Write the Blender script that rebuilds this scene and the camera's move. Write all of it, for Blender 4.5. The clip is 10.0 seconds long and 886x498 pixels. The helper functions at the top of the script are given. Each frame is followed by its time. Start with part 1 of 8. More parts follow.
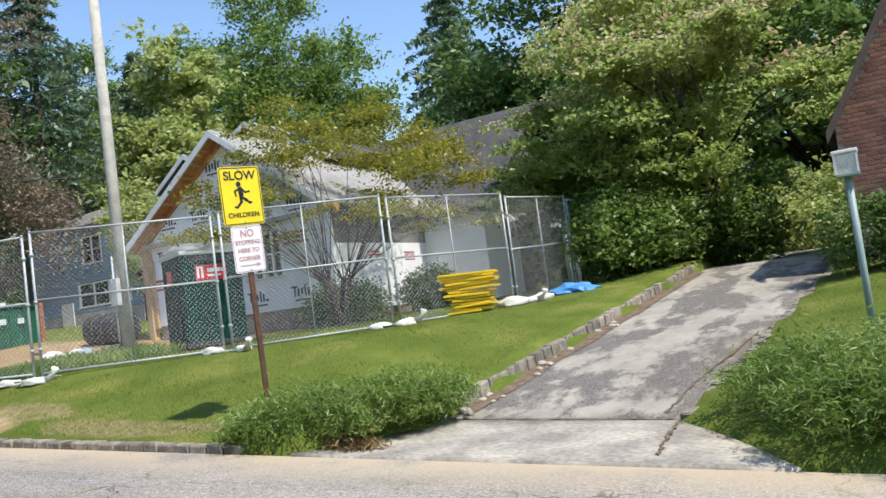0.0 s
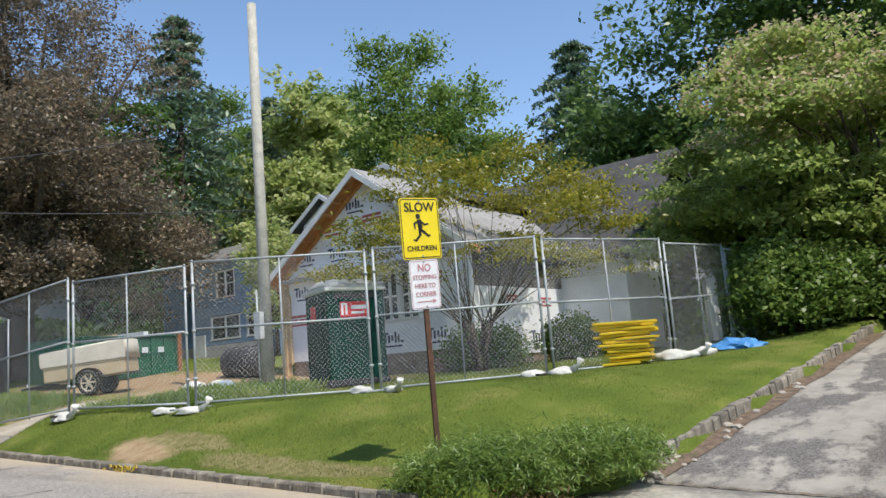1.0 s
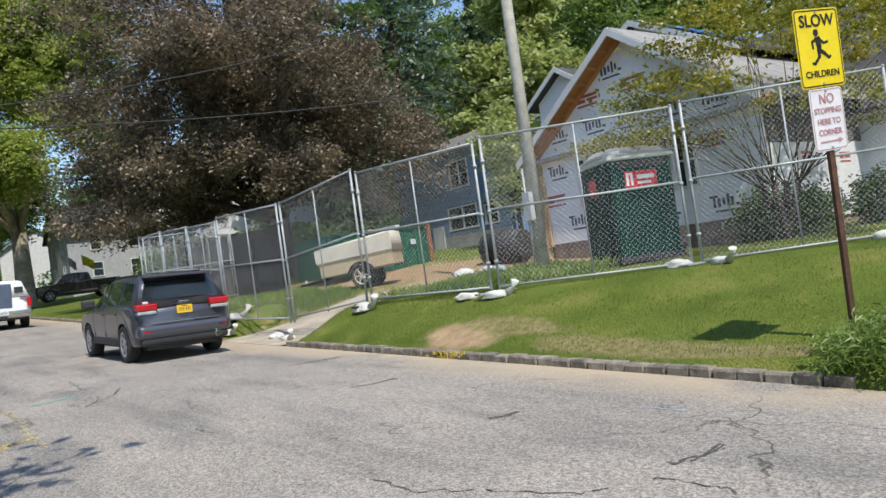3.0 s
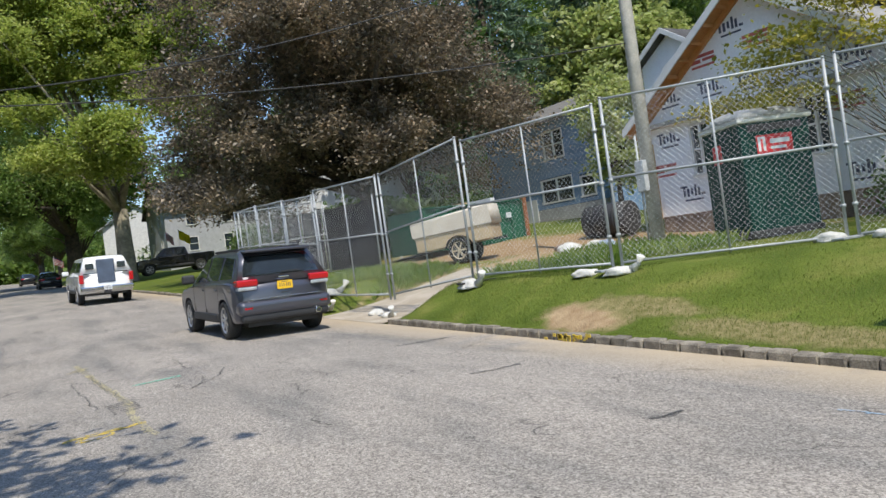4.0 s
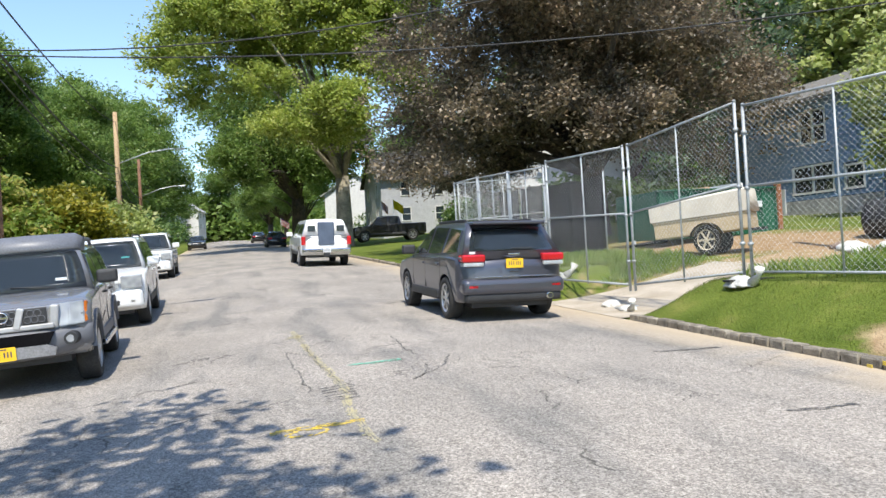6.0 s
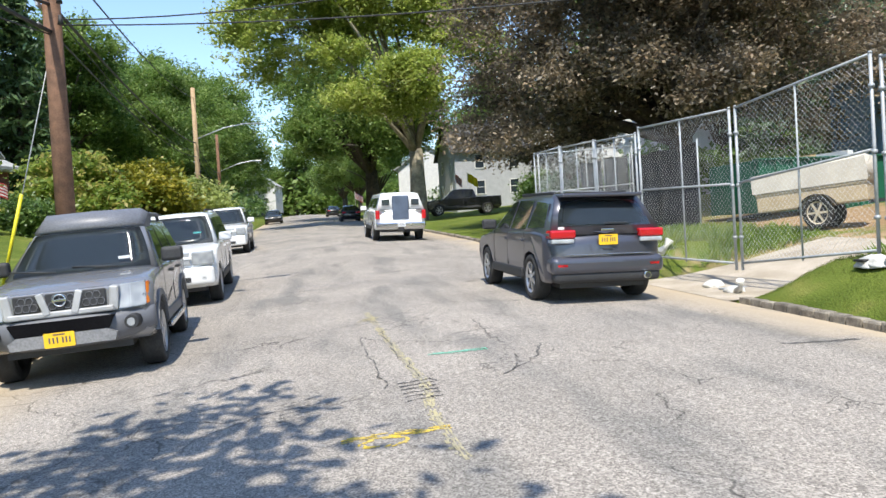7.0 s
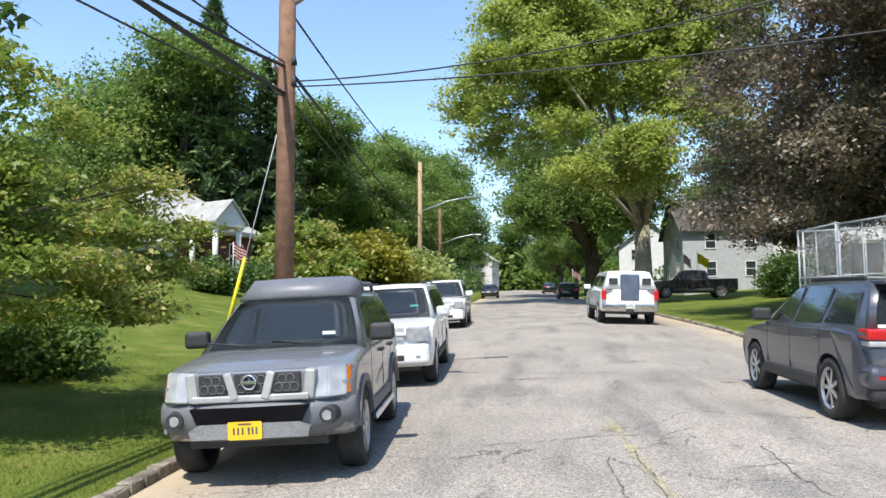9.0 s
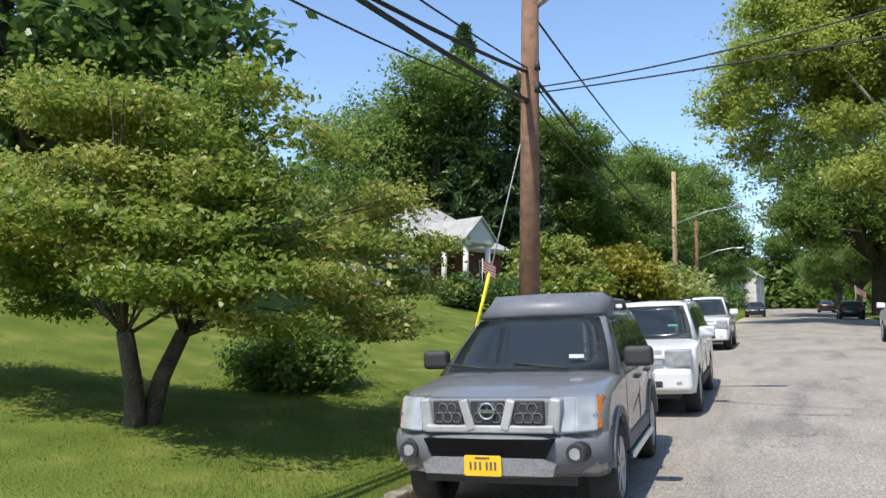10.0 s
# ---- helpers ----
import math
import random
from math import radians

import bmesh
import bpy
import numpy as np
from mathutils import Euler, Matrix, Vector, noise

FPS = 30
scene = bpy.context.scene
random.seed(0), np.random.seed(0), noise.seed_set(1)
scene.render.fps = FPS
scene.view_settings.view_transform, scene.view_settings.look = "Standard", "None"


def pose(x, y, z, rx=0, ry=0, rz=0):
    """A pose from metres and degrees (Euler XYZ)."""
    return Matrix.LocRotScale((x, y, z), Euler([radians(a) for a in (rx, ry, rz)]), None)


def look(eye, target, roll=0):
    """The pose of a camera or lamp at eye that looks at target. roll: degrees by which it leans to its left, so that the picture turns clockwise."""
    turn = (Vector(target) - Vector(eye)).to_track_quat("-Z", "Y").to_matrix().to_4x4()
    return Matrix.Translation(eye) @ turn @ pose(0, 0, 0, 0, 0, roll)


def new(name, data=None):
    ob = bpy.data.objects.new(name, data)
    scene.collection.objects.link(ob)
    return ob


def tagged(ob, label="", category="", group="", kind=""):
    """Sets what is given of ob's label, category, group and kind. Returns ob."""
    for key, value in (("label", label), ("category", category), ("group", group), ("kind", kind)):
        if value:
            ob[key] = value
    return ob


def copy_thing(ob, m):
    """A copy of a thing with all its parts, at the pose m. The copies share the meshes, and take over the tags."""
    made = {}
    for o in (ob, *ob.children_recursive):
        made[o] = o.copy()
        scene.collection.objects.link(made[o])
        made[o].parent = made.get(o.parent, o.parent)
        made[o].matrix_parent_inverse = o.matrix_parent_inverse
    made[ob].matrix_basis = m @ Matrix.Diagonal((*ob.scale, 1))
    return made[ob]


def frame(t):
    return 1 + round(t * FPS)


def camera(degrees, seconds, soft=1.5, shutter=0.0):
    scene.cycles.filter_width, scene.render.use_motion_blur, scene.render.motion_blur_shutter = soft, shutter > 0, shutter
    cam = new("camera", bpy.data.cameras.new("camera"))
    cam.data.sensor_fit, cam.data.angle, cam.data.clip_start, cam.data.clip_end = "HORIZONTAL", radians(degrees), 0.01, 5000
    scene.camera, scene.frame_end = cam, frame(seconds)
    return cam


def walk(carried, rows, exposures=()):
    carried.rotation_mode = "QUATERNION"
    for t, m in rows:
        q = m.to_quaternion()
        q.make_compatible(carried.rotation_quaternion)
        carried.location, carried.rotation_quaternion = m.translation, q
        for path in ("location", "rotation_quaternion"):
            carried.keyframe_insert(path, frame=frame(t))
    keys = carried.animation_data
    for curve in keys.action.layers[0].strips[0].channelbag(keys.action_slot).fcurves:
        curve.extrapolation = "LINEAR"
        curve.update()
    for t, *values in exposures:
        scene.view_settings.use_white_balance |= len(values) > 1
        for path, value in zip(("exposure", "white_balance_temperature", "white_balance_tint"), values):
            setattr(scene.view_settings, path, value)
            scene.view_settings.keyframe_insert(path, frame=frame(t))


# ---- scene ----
cam = camera(60.37, 10.0)
ROWS = [
    (0.0, -0.260, 0.413, 1.739, 29.71, 3.79, 7.48),
    (0.5, -0.886, 0.466, 1.748, 37.78, 8.04, 6.35),
    (1.0, -1.449, 0.430, 1.796, 37.39, 8.18, 4.54),
    (1.5, -1.975, 0.305, 1.829, 37.32, 7.62, 3.14),
    (2.0, -2.568, 0.258, 1.802, 43.16, 4.85, 2.63),
    (2.5, -3.169, 0.168, 1.784, 45.65, 0.94, 6.32),
    (3.0, -3.778, 0.183, 1.792, 52.62, 1.48, 7.89),
    (4.5, -5.357, 0.366, 1.902, 60.70, 0.09, 6.70),
    (5.0, -5.876, 0.376, 1.925, 64.25, 0.79, 4.33),
    (5.5, -6.392, 0.478, 1.934, 69.39, 1.28, 3.38),
    (6.0, -6.933, 0.525, 1.914, 73.90, 0.49, 3.34),
    (7.5, -8.535, 0.648, 1.997, 82.65, -1.12, 3.01),
    (8.0, -9.105, 0.617, 2.027, 86.80, -0.03, 2.03),
    (8.5, -9.622, 0.452, 2.053, 89.36, 2.32, 0.69),
    (9.0, -10.085, 0.410, 2.063, 95.25, 5.09, 0.32),
    (9.5, -10.527, 0.314, 2.086, 104.64, 5.42, -0.29),
    (10.0, -11.003, 0.213, 2.109, 113.81, 6.24, -0.80),
]
walk(cam, [(t, pose(x, y, z, 90 + pitch, roll, yaw)) for t, x, y, z, yaw, pitch, roll in ROWS], exposures=[(0.0, 0.76), (1.0, 0.48), (1.5, 0.52), (2.5, 0.38), (3.2, 0.48), (4.5, 0.43), (5.0, 0.73), (5.5, 0.82), (6.2, 0.94), (7.5, 0.94), (9.0, 0.96), (10.0, 0.72)])

# ---- light ----
SUN_DIR = Vector((1.55, -0.32, 2.55)).normalized()
world = bpy.data.worlds.new("sky")
scene.world = world
world.use_nodes = True
wn = world.node_tree
sky = wn.nodes.new("ShaderNodeTexSky")
sky.sky_type = 'NISHITA'
sky.sun_disc = False
sky.sun_elevation = math.asin(SUN_DIR.z)
sky.sun_rotation = math.atan2(SUN_DIR.x, SUN_DIR.y)
sky.air_density, sky.dust_density, sky.ozone_density = 1.0, 0.3, 3.0
wn.links.new(sky.outputs[0], wn.nodes["Background"].inputs[0])
wn.nodes["Background"].inputs[1].default_value = 0.15
sun = new("sun", bpy.data.lights.new("sun", 'SUN'))
sun.data.energy, sun.data.angle, sun.data.color = 3.4, radians(0.53), (1.0, 0.94, 0.83)
sun.matrix_world = look((0, 0, 60), Vector((0, 0, 60)) - SUN_DIR)

# ---- materials ----
MATS = {}


def mat(name, a, b=None, scale=3.0, rough=0.8, metal=0.0, fine=40.0, bump=0.0, amount=0.25, island=0.0, obj=0.0, spec=0.5, coat=0.0):
    """Two-scale noise between a and b, finer grain on top; island / obj: random brightness by piece."""
    if name in MATS:
        return MATS[name]
    m = bpy.data.materials.new(name)
    m.use_nodes = True
    MATS[name] = m
    t = m.node_tree
    N, L = t.nodes, t.links
    p = N["Principled BSDF"]
    b = b or tuple(c * 0.75 for c in a)
    g = N.new("ShaderNodeNewGeometry")
    n1 = N.new("ShaderNodeTexNoise")
    n1.inputs["Scale"].default_value, n1.inputs["Detail"].default_value = scale, 5
    n2 = N.new("ShaderNodeTexNoise")
    n2.inputs["Scale"].default_value, n2.inputs["Detail"].default_value = fine, 3
    for n in (n1, n2):
        L.new(g.outputs["Position"], n.inputs["Vector"])
    r = N.new("ShaderNodeMapRange")
    r.inputs["From Min"].default_value, r.inputs["From Max"].default_value = 0.35, 0.65
    L.new(n1.outputs["Fac"], r.inputs["Value"])
    mx = N.new("ShaderNodeMix")
    mx.data_type = 'RGBA'
    mx.inputs[6].default_value, mx.inputs[7].default_value = (*a, 1), (*b, 1)
    L.new(r.outputs["Result"], mx.inputs["Factor"])
    v = N.new("ShaderNodeMapRange")
    v.inputs["From Min"].default_value, v.inputs["From Max"].default_value = 0.25, 0.75
    v.inputs["To Min"].default_value, v.inputs["To Max"].default_value = 1 - amount, 1 + amount
    L.new(n2.outputs["Fac"], v.inputs["Value"])
    last = v.outputs["Result"]
    for k, src in ((island, "island"), (obj, "obj")):
        if k:
            q = N.new("ShaderNodeMapRange")
            q.inputs["To Min"].default_value, q.inputs["To Max"].default_value = 1 - k, 1 + k
            if src == "island":
                L.new(g.outputs["Random Per Island"], q.inputs["Value"])
            else:
                oi = N.new("ShaderNodeObjectInfo")
                L.new(oi.outputs["Random"], q.inputs["Value"])
            mul = N.new("ShaderNodeMath")
            mul.operation = 'MULTIPLY'
            L.new(last, mul.inputs[0]), L.new(q.outputs["Result"], mul.inputs[1])
            last = mul.outputs[0]
    hs = N.new("ShaderNodeHueSaturation")
    L.new(mx.outputs[2], hs.inputs["Color"]), L.new(last, hs.inputs["Value"])
    L.new(hs.outputs["Color"], p.inputs["Base Color"])
    p.inputs["Roughness"].default_value, p.inputs["Metallic"].default_value = rough, metal
    p.inputs["Specular IOR Level"].default_value = spec
    p.inputs["Coat Weight"].default_value = coat
    if bump:
        bp = N.new("ShaderNodeBump")
        bp.inputs["Strength"].default_value, bp.inputs["Distance"].default_value = bump, 0.02
        L.new(n2.outputs["Fac"], bp.inputs["Height"]), L.new(bp.outputs["Normal"], p.inputs["Normal"])
    return m


def leaf_mat(name, a, b, c=None, scale=0.6, through_light=0.45, rough=0.42, spec=0.5):
    """Leaves: colour by clump noise and by leaf, part of the light passes through."""
    if name in MATS:
        return MATS[name]
    m = bpy.data.materials.new(name)
    m.use_nodes = True
    MATS[name] = m
    t = m.node_tree
    N, L = t.nodes, t.links
    p = N["Principled BSDF"]
    g = N.new("ShaderNodeNewGeometry")
    n1 = N.new("ShaderNodeTexNoise")
    n1.inputs["Scale"].default_value, n1.inputs["Detail"].default_value = scale, 3
    L.new(g.outputs["Position"], n1.inputs["Vector"])
    add = N.new("ShaderNodeMath")
    add.operation = 'MULTIPLY_ADD'
    add.inputs[1].default_value = 0.45
    L.new(g.outputs["Random Per Island"], add.inputs[0]), L.new(n1.outputs["Fac"], add.inputs[2])
    ramp = N.new("ShaderNodeValToRGB")
    e = ramp.color_ramp.elements
    e[0].position, e[0].color = 0.45, (*a, 1)
    e[1].position, e[1].color = 0.8, (*b, 1)
    if c:
        k = e.new(0.97)
        k.color = (*c, 1)
    L.new(add.outputs[0], ramp.inputs["Fac"])
    L.new(ramp.outputs["Color"], p.inputs["Base Color"])
    p.inputs["Roughness"].default_value = rough
    p.inputs["Specular IOR Level"].default_value = spec
    tr = N.new("ShaderNodeBsdfTranslucent")
    L.new(ramp.outputs["Color"], tr.inputs["Color"])
    ms = N.new("ShaderNodeMixShader")
    ms.inputs[0].default_value = through_light
    L.new(p.outputs[0], ms.inputs[1]), L.new(tr.outputs[0], ms.inputs[2])
    L.new(ms.outputs[0], N["Material Output"].inputs["Surface"])
    return m


def glass_mat(name, tint, rough=0.03):
    m = mat(name, tint, tint, rough=rough, amount=0.02, spec=0.8, coat=0.6)
    return m


# ---- mesh helpers ----
def mesh_from(name, verts, faces, material, smooth=False):
    me = bpy.data.meshes.new(name)
    me.from_pydata([tuple(v) for v in verts], [], faces)
    me.materials.append(material)
    if smooth:
        me.polygons.foreach_set("use_smooth", [True] * len(me.polygons))
    me.update()
    return me


def part(name, bm, material, parent, label=""):
    """Link a bmesh as one mesh object under a thing or a part."""
    me = bpy.data.meshes.new(name)
    bm.to_mesh(me)
    bm.free()
    me.materials.append(material)
    ob = new(name, me)
    ob.parent = parent
    return tagged(ob, label)


def thing(name, label, category, m=None, group="", kind=""):
    ob = new(name)
    if m is not None:
        ob.matrix_basis = m
    ob.empty_display_size = 0.1
    return tagged(ob, label, category, group, kind)


def box(bm, x0, x1, y0, y1, z0, z1, bevel=0.0, seg=2):
    """A box in bm, bevelled; returns its vertices."""
    r = bmesh.ops.create_cube(bm, size=1)
    vs = r["verts"]
    for v in vs:
        v.co = Vector((x0 + (v.co.x + 0.5) * (x1 - x0), y0 + (v.co.y + 0.5) * (y1 - y0), z0 + (v.co.z + 0.5) * (z1 - z0)))
    if bevel:
        es = list({e for v in vs for e in v.link_edges})
        bmesh.ops.bevel(bm, geom=es, offset=bevel, segments=seg, profile=0.5, affect='EDGES')
    return vs


def box_bm(*a, **k):
    bm = bmesh.new()
    box(bm, *a, **k)
    return bm


def tube(bm, pts, radii, n=8, cap=True):
    """A round tube through pts."""
    pts = [Vector(p) for p in pts]
    if not hasattr(radii, "__len__"):
        radii = [radii] * len(pts)
    rings = []
    up = Vector((0, 0, 1))
    prev = None
    for i, p in enumerate(pts):
        d = (pts[min(i + 1, len(pts) - 1)] - pts[max(i - 1, 0)]).normalized()
        a = prev if prev is not None else (Vector((1, 0, 0)) if abs(d.z) > 0.9 else up)
        u = (a - d * a.dot(d)).normalized()
        prev = u
        w = d.cross(u)
        rings.append([bm.verts.new(p + (u * math.cos(2 * math.pi * k / n) + w * math.sin(2 * math.pi * k / n)) * radii[i]) for k in range(n)])
    for r0, r1 in zip(rings, rings[1:]):
        for k in range(n):
            f = bm.faces.new((r0[k], r0[(k + 1) % n], r1[(k + 1) % n], r1[k]))
            f.smooth = True
    if cap:
        bm.faces.new(rings[0][::-1])
        bm.faces.new(rings[-1])
    return bm


def poly_prism(bm, outline, axis_from, axis_to, place):
    """Extrude a 2D outline between two depths; place(a, b, d) gives the point."""
    n = len(outline)
    lo = [bm.verts.new(place(a, b, axis_from)) for a, b in outline]
    hi = [bm.verts.new(place(a, b, axis_to)) for a, b in outline]
    bm.faces.new(lo)
    bm.faces.new(hi[::-1])
    for i in range(n):
        bm.faces.new((lo[i], hi[i], hi[(i + 1) % n], lo[(i + 1) % n]))
    bmesh.ops.recalc_face_normals(bm, faces=bm.faces[:])
    return bm


def smoothstep(a, b, v):
    t = min(1.0, max(0.0, (v - a) / (b - a)))
    return t * t * (3 - 2 * t)


# ---- the lie of the land ----
KR, KL = 7.05, -3.05


def rise(x):
    """The street climbs faster past the building site."""
    return 0.34 * smoothstep(-25, -38, x) + 0.009 * max(0.0, -38 - max(x, -130))


def road_z(x, y):
    return 0.10 - 0.036 * x + rise(x) + (-0.043 * (2.5 - y) if y < 2.5 else -0.026 * (y - 2.5))


def drive_left(y):
    return -5.35 + 0.10 * (y - 9)


def drive_right(y):
    return -2.4 + 0.14 * (y - 9)


def drive_z(x, y):
    e = road_z(x, KR) + 0.03
    z9 = 0.19 - 0.036 * (x + 5.15)
    if y < 9:
        return e + (z9 - e) * max(0, y - KR) / (9 - KR)
    return 0.19 + 0.125 * (min(y, 20.5) - 9) - 0.036 * (x + 5.15) * max(0, 1 - (y - 9) / 10) + 0.02 * max(0, y - 20.5)


def site_drive_z(x, y):
    e = road_z(x, KR) - 0.005
    return e + (1.55 + 0.03 * max(0, -20 - x) - e) * smoothstep(KR, 13.5, y)


def land(x, y):
    """Height of the unpaved ground."""
    n = 0.03 * noise.noise((x * 0.5, y * 0.5, 0)) + 0.012 * noise.noise((x * 2, y * 2, 3))
    if KL - 0.15 < y < KR + 0.15:
        return road_z(x, min(max(y, KL), KR)) - 0.2
    if y < 0:
        d = KL - 0.15 - y
        return road_z(x, KL) + 0.12 + 0.09 * min(d, 6) + 0.2 * max(0, min(d, 15) - 6) + n * min(1, d)
    s = y - KR - 0.15
    e = road_z(x, KR) + 0.12
    w = 1.2 + 0.9 * smoothstep(-17.0, -13.0, x) + 2.6 * smoothstep(-13.5, -9.0, x)
    top = 1.27 + 0.025 * max(0, min(y, 26) - 10.5) + 0.036 * max(0, -17 - x)
    top += 0.06 * max(0.0, min(y, 22) - 13) * smoothstep(-19, -24, x)
    top = max(top, e + 0.15)
    if x < -23:
        w += 5 * smoothstep(-23, -30, x)
    z = e + (top - e) * smoothstep(-0.35 * w, w, s) if s < w else top
    if s < w:
        z0 = e + (top - e) * smoothstep(-0.35 * w, w, 0)
        z = e + (z - z0) * (top - e) / max(0.01, top - z0)
    z += n * min(1, s)
    k = smoothstep(-23.2, -22.0, x) * (1 - smoothstep(-19.0, -17.6, x))
    if k > 0 and y < 14:
        z = z * (1 - k) + (site_drive_z(x, y) - 0.02) * k
    if x > -10:
        l, r = drive_left(y), drive_right(y)
        if y < 8.9:
            k = ((8.9 - y) / 1.9) ** 1.6
            l, r = l - 0.75 * k, r + 1.7 * k ** 0.5
        if x > r:
            d = x - r
            z = drive_z(r, y) + (0.02 + 0.10 * min(d, 1.5) + 0.03 * min(d, 6)) + n - 0.02 * max(0, d - 1.5)
        elif x > l:
            z = drive_z(x, y) - 0.12
        else:
            d = l - x
            k = smoothstep(0.2, 3.4, d)
            z = z * k + (drive_z(l, y) + 0.24 + 0.05 * d) * (1 - k)
    return z


def axis(stops):
    out = []
    for a, b, step in stops:
        n = max(1, round(abs(b - a) / step))
        out += [a + (b - a) * i / n for i in range(n)]
    return out + [stops[-1][1]]


def ground_colours():
    """Lawn with worn, sandy and earthy places."""
    m = bpy.data.materials.new("lawn")
    m.use_nodes = True
    t = m.node_tree
    N, L = t.nodes, t.links
    p = N["Principled BSDF"]
    g = N.new("ShaderNodeNewGeometry")

    def tex(scale, detail=4):
        n = N.new("ShaderNodeTexNoise")
        n.inputs["Scale"].default_value, n.inputs["Detail"].default_value = scale, detail
        L.new(g.outputs["Position"], n.inputs["Vector"])
        return n.outputs["Fac"]

    def ramp(fac, *stops):
        r = N.new("ShaderNodeValToRGB")
        e = r.color_ramp.elements
        e[0].position, e[0].color = stops[0][0], (*stops[0][1], 1)
        e[1].position, e[1].color = stops[-1][0], (*stops[-1][1], 1)
        for pos, c in stops[1:-1]:
            e.new(pos).color = (*c, 1)
        L.new(fac, r.inputs["Fac"])
        return r.outputs["Color"]

    def mix(fac, a, b):
        k = N.new("ShaderNodeMix")
        k.data_type = 'RGBA'
        L.new(fac, k.inputs["Factor"]), L.new(a, k.inputs[6]), L.new(b, k.inputs[7])
        return k.outputs[2]

    def near(x, y, rx, ry, soft):
        """1 inside an uneven ellipse on the plan."""
        mp = N.new("ShaderNodeMapping")
        mp.inputs["Location"].default_value = (-x / rx, -y / ry, 0)
        mp.inputs["Scale"].default_value = (1 / rx, 1 / ry, 0)
        L.new(g.outputs["Position"], mp.inputs["Vector"])
        ln = N.new("ShaderNodeVectorMath")
        ln.operation = 'LENGTH'
        L.new(mp.outputs["Vector"], ln.inputs[0])
        ad = N.new("ShaderNodeMath")
        ad.operation = 'MULTIPLY_ADD'
        ad.inputs[1].default_value = 1.6
        L.new(tex(2.2, 6), ad.inputs[0]), L.new(ln.outputs["Value"], ad.inputs[2])
        r = N.new("ShaderNodeMapRange")
        r.inputs["From Min"].default_value, r.inputs["From Max"].default_value = 1.8 + soft, 1.8 - soft
        L.new(ad.outputs[0], r.inputs["Value"])
        return r.outputs["Result"]

    grass = ramp(tex(1.1), (0.3, (0.085, 0.125, 0.017)), (0.55, (0.13, 0.170, 0.028)), (0.75, (0.22, 0.22, 0.06)))
    fine = ramp(tex(60, 2), (0.25, (0.55, 0.55, 0.5)), (0.75, (1.3, 1.3, 1.2)))
    k = N.new("ShaderNodeMix")
    k.data_type, k.blend_type = 'RGBA', 'MULTIPLY'
    k.inputs["Factor"].default_value = 1.0
    L.new(grass, k.inputs[6]), L.new(fine, k.inputs[7])
    col = k.outputs[2]
    earth = ramp(tex(5), (0.3, (0.30, 0.20, 0.11)), (0.7, (0.46, 0.34, 0.20)))
    dirt = ramp(tex(4), (0.3, (0.26, 0.17, 0.09)), (0.7, (0.40, 0.28, 0.16)))
    straw = ramp(tex(9), (0.3, (0.16, 0.15, 0.05)), (0.7, (0.30, 0.25, 0.12)))
    for x, y, rx, ry, c in ((-13.2, 7.55, 0.75, 0.40, earth), (-12.4, 7.9, 1.1, 0.25, straw), (-10.6, 7.6, 1.2, 0.22, straw), (-9.0, 7.5, 2.6, 0.25, straw),
                            (-24.0, 14.8, 7.5, 2.6, dirt), (-20.5, 10.0, 1.7, 4.0, earth), (-19.0, 15.5, 4.0, 2.0, dirt)):
        col = mix(near(x, y, rx, ry, 0.25), col, c)
    L.new(col, p.inputs["Base Color"])
    p.inputs["Roughness"].default_value = 0.9
    p.inputs["Specular IOR Level"].default_value = 0.2
    bp = N.new("ShaderNodeBump")
    bp.inputs["Strength"].default_value, bp.inputs["Distance"].default_value = 0.7, 0.05
    L.new(tex(35, 4), bp.inputs["Height"]), L.new(bp.outputs["Normal"], p.inputs["Normal"])
    return m


def sheet(name, xs, ys, height, material, label, category, smooth=True):
    verts = [(x, y, height(x, y)) for y in ys for x in xs]
    nx = len(xs)
    faces = [(j * nx + i, j * nx + i + 1, (j + 1) * nx + i + 1, (j + 1) * nx + i) for j in range(len(ys) - 1) for i in range(nx - 1)]
    return tagged(new(name, mesh_from(name, verts, faces, material, smooth)), label, category, kind="structure")


GX = axis([(-900, -330, 60), (-330, -120, 15), (-120, -32, 2), (-32, 4, 0.25), (4, 40, 2), (40, 600, 60)])
GY = axis([(-700, -120, 50), (-120, -24, 6), (-24, -3.2, 0.6), (-3.2, -3.05, 0.15), (-3.05, 7.05, 2.6), (7.05, 7.2, 0.15), (7.2, 24, 0.25), (24, 60, 3), (60, 700, 50)])
ground = sheet("ground", GX, GY, land, ground_colours(), "green mown lawn with worn sandy patches and bare earth", "ground")


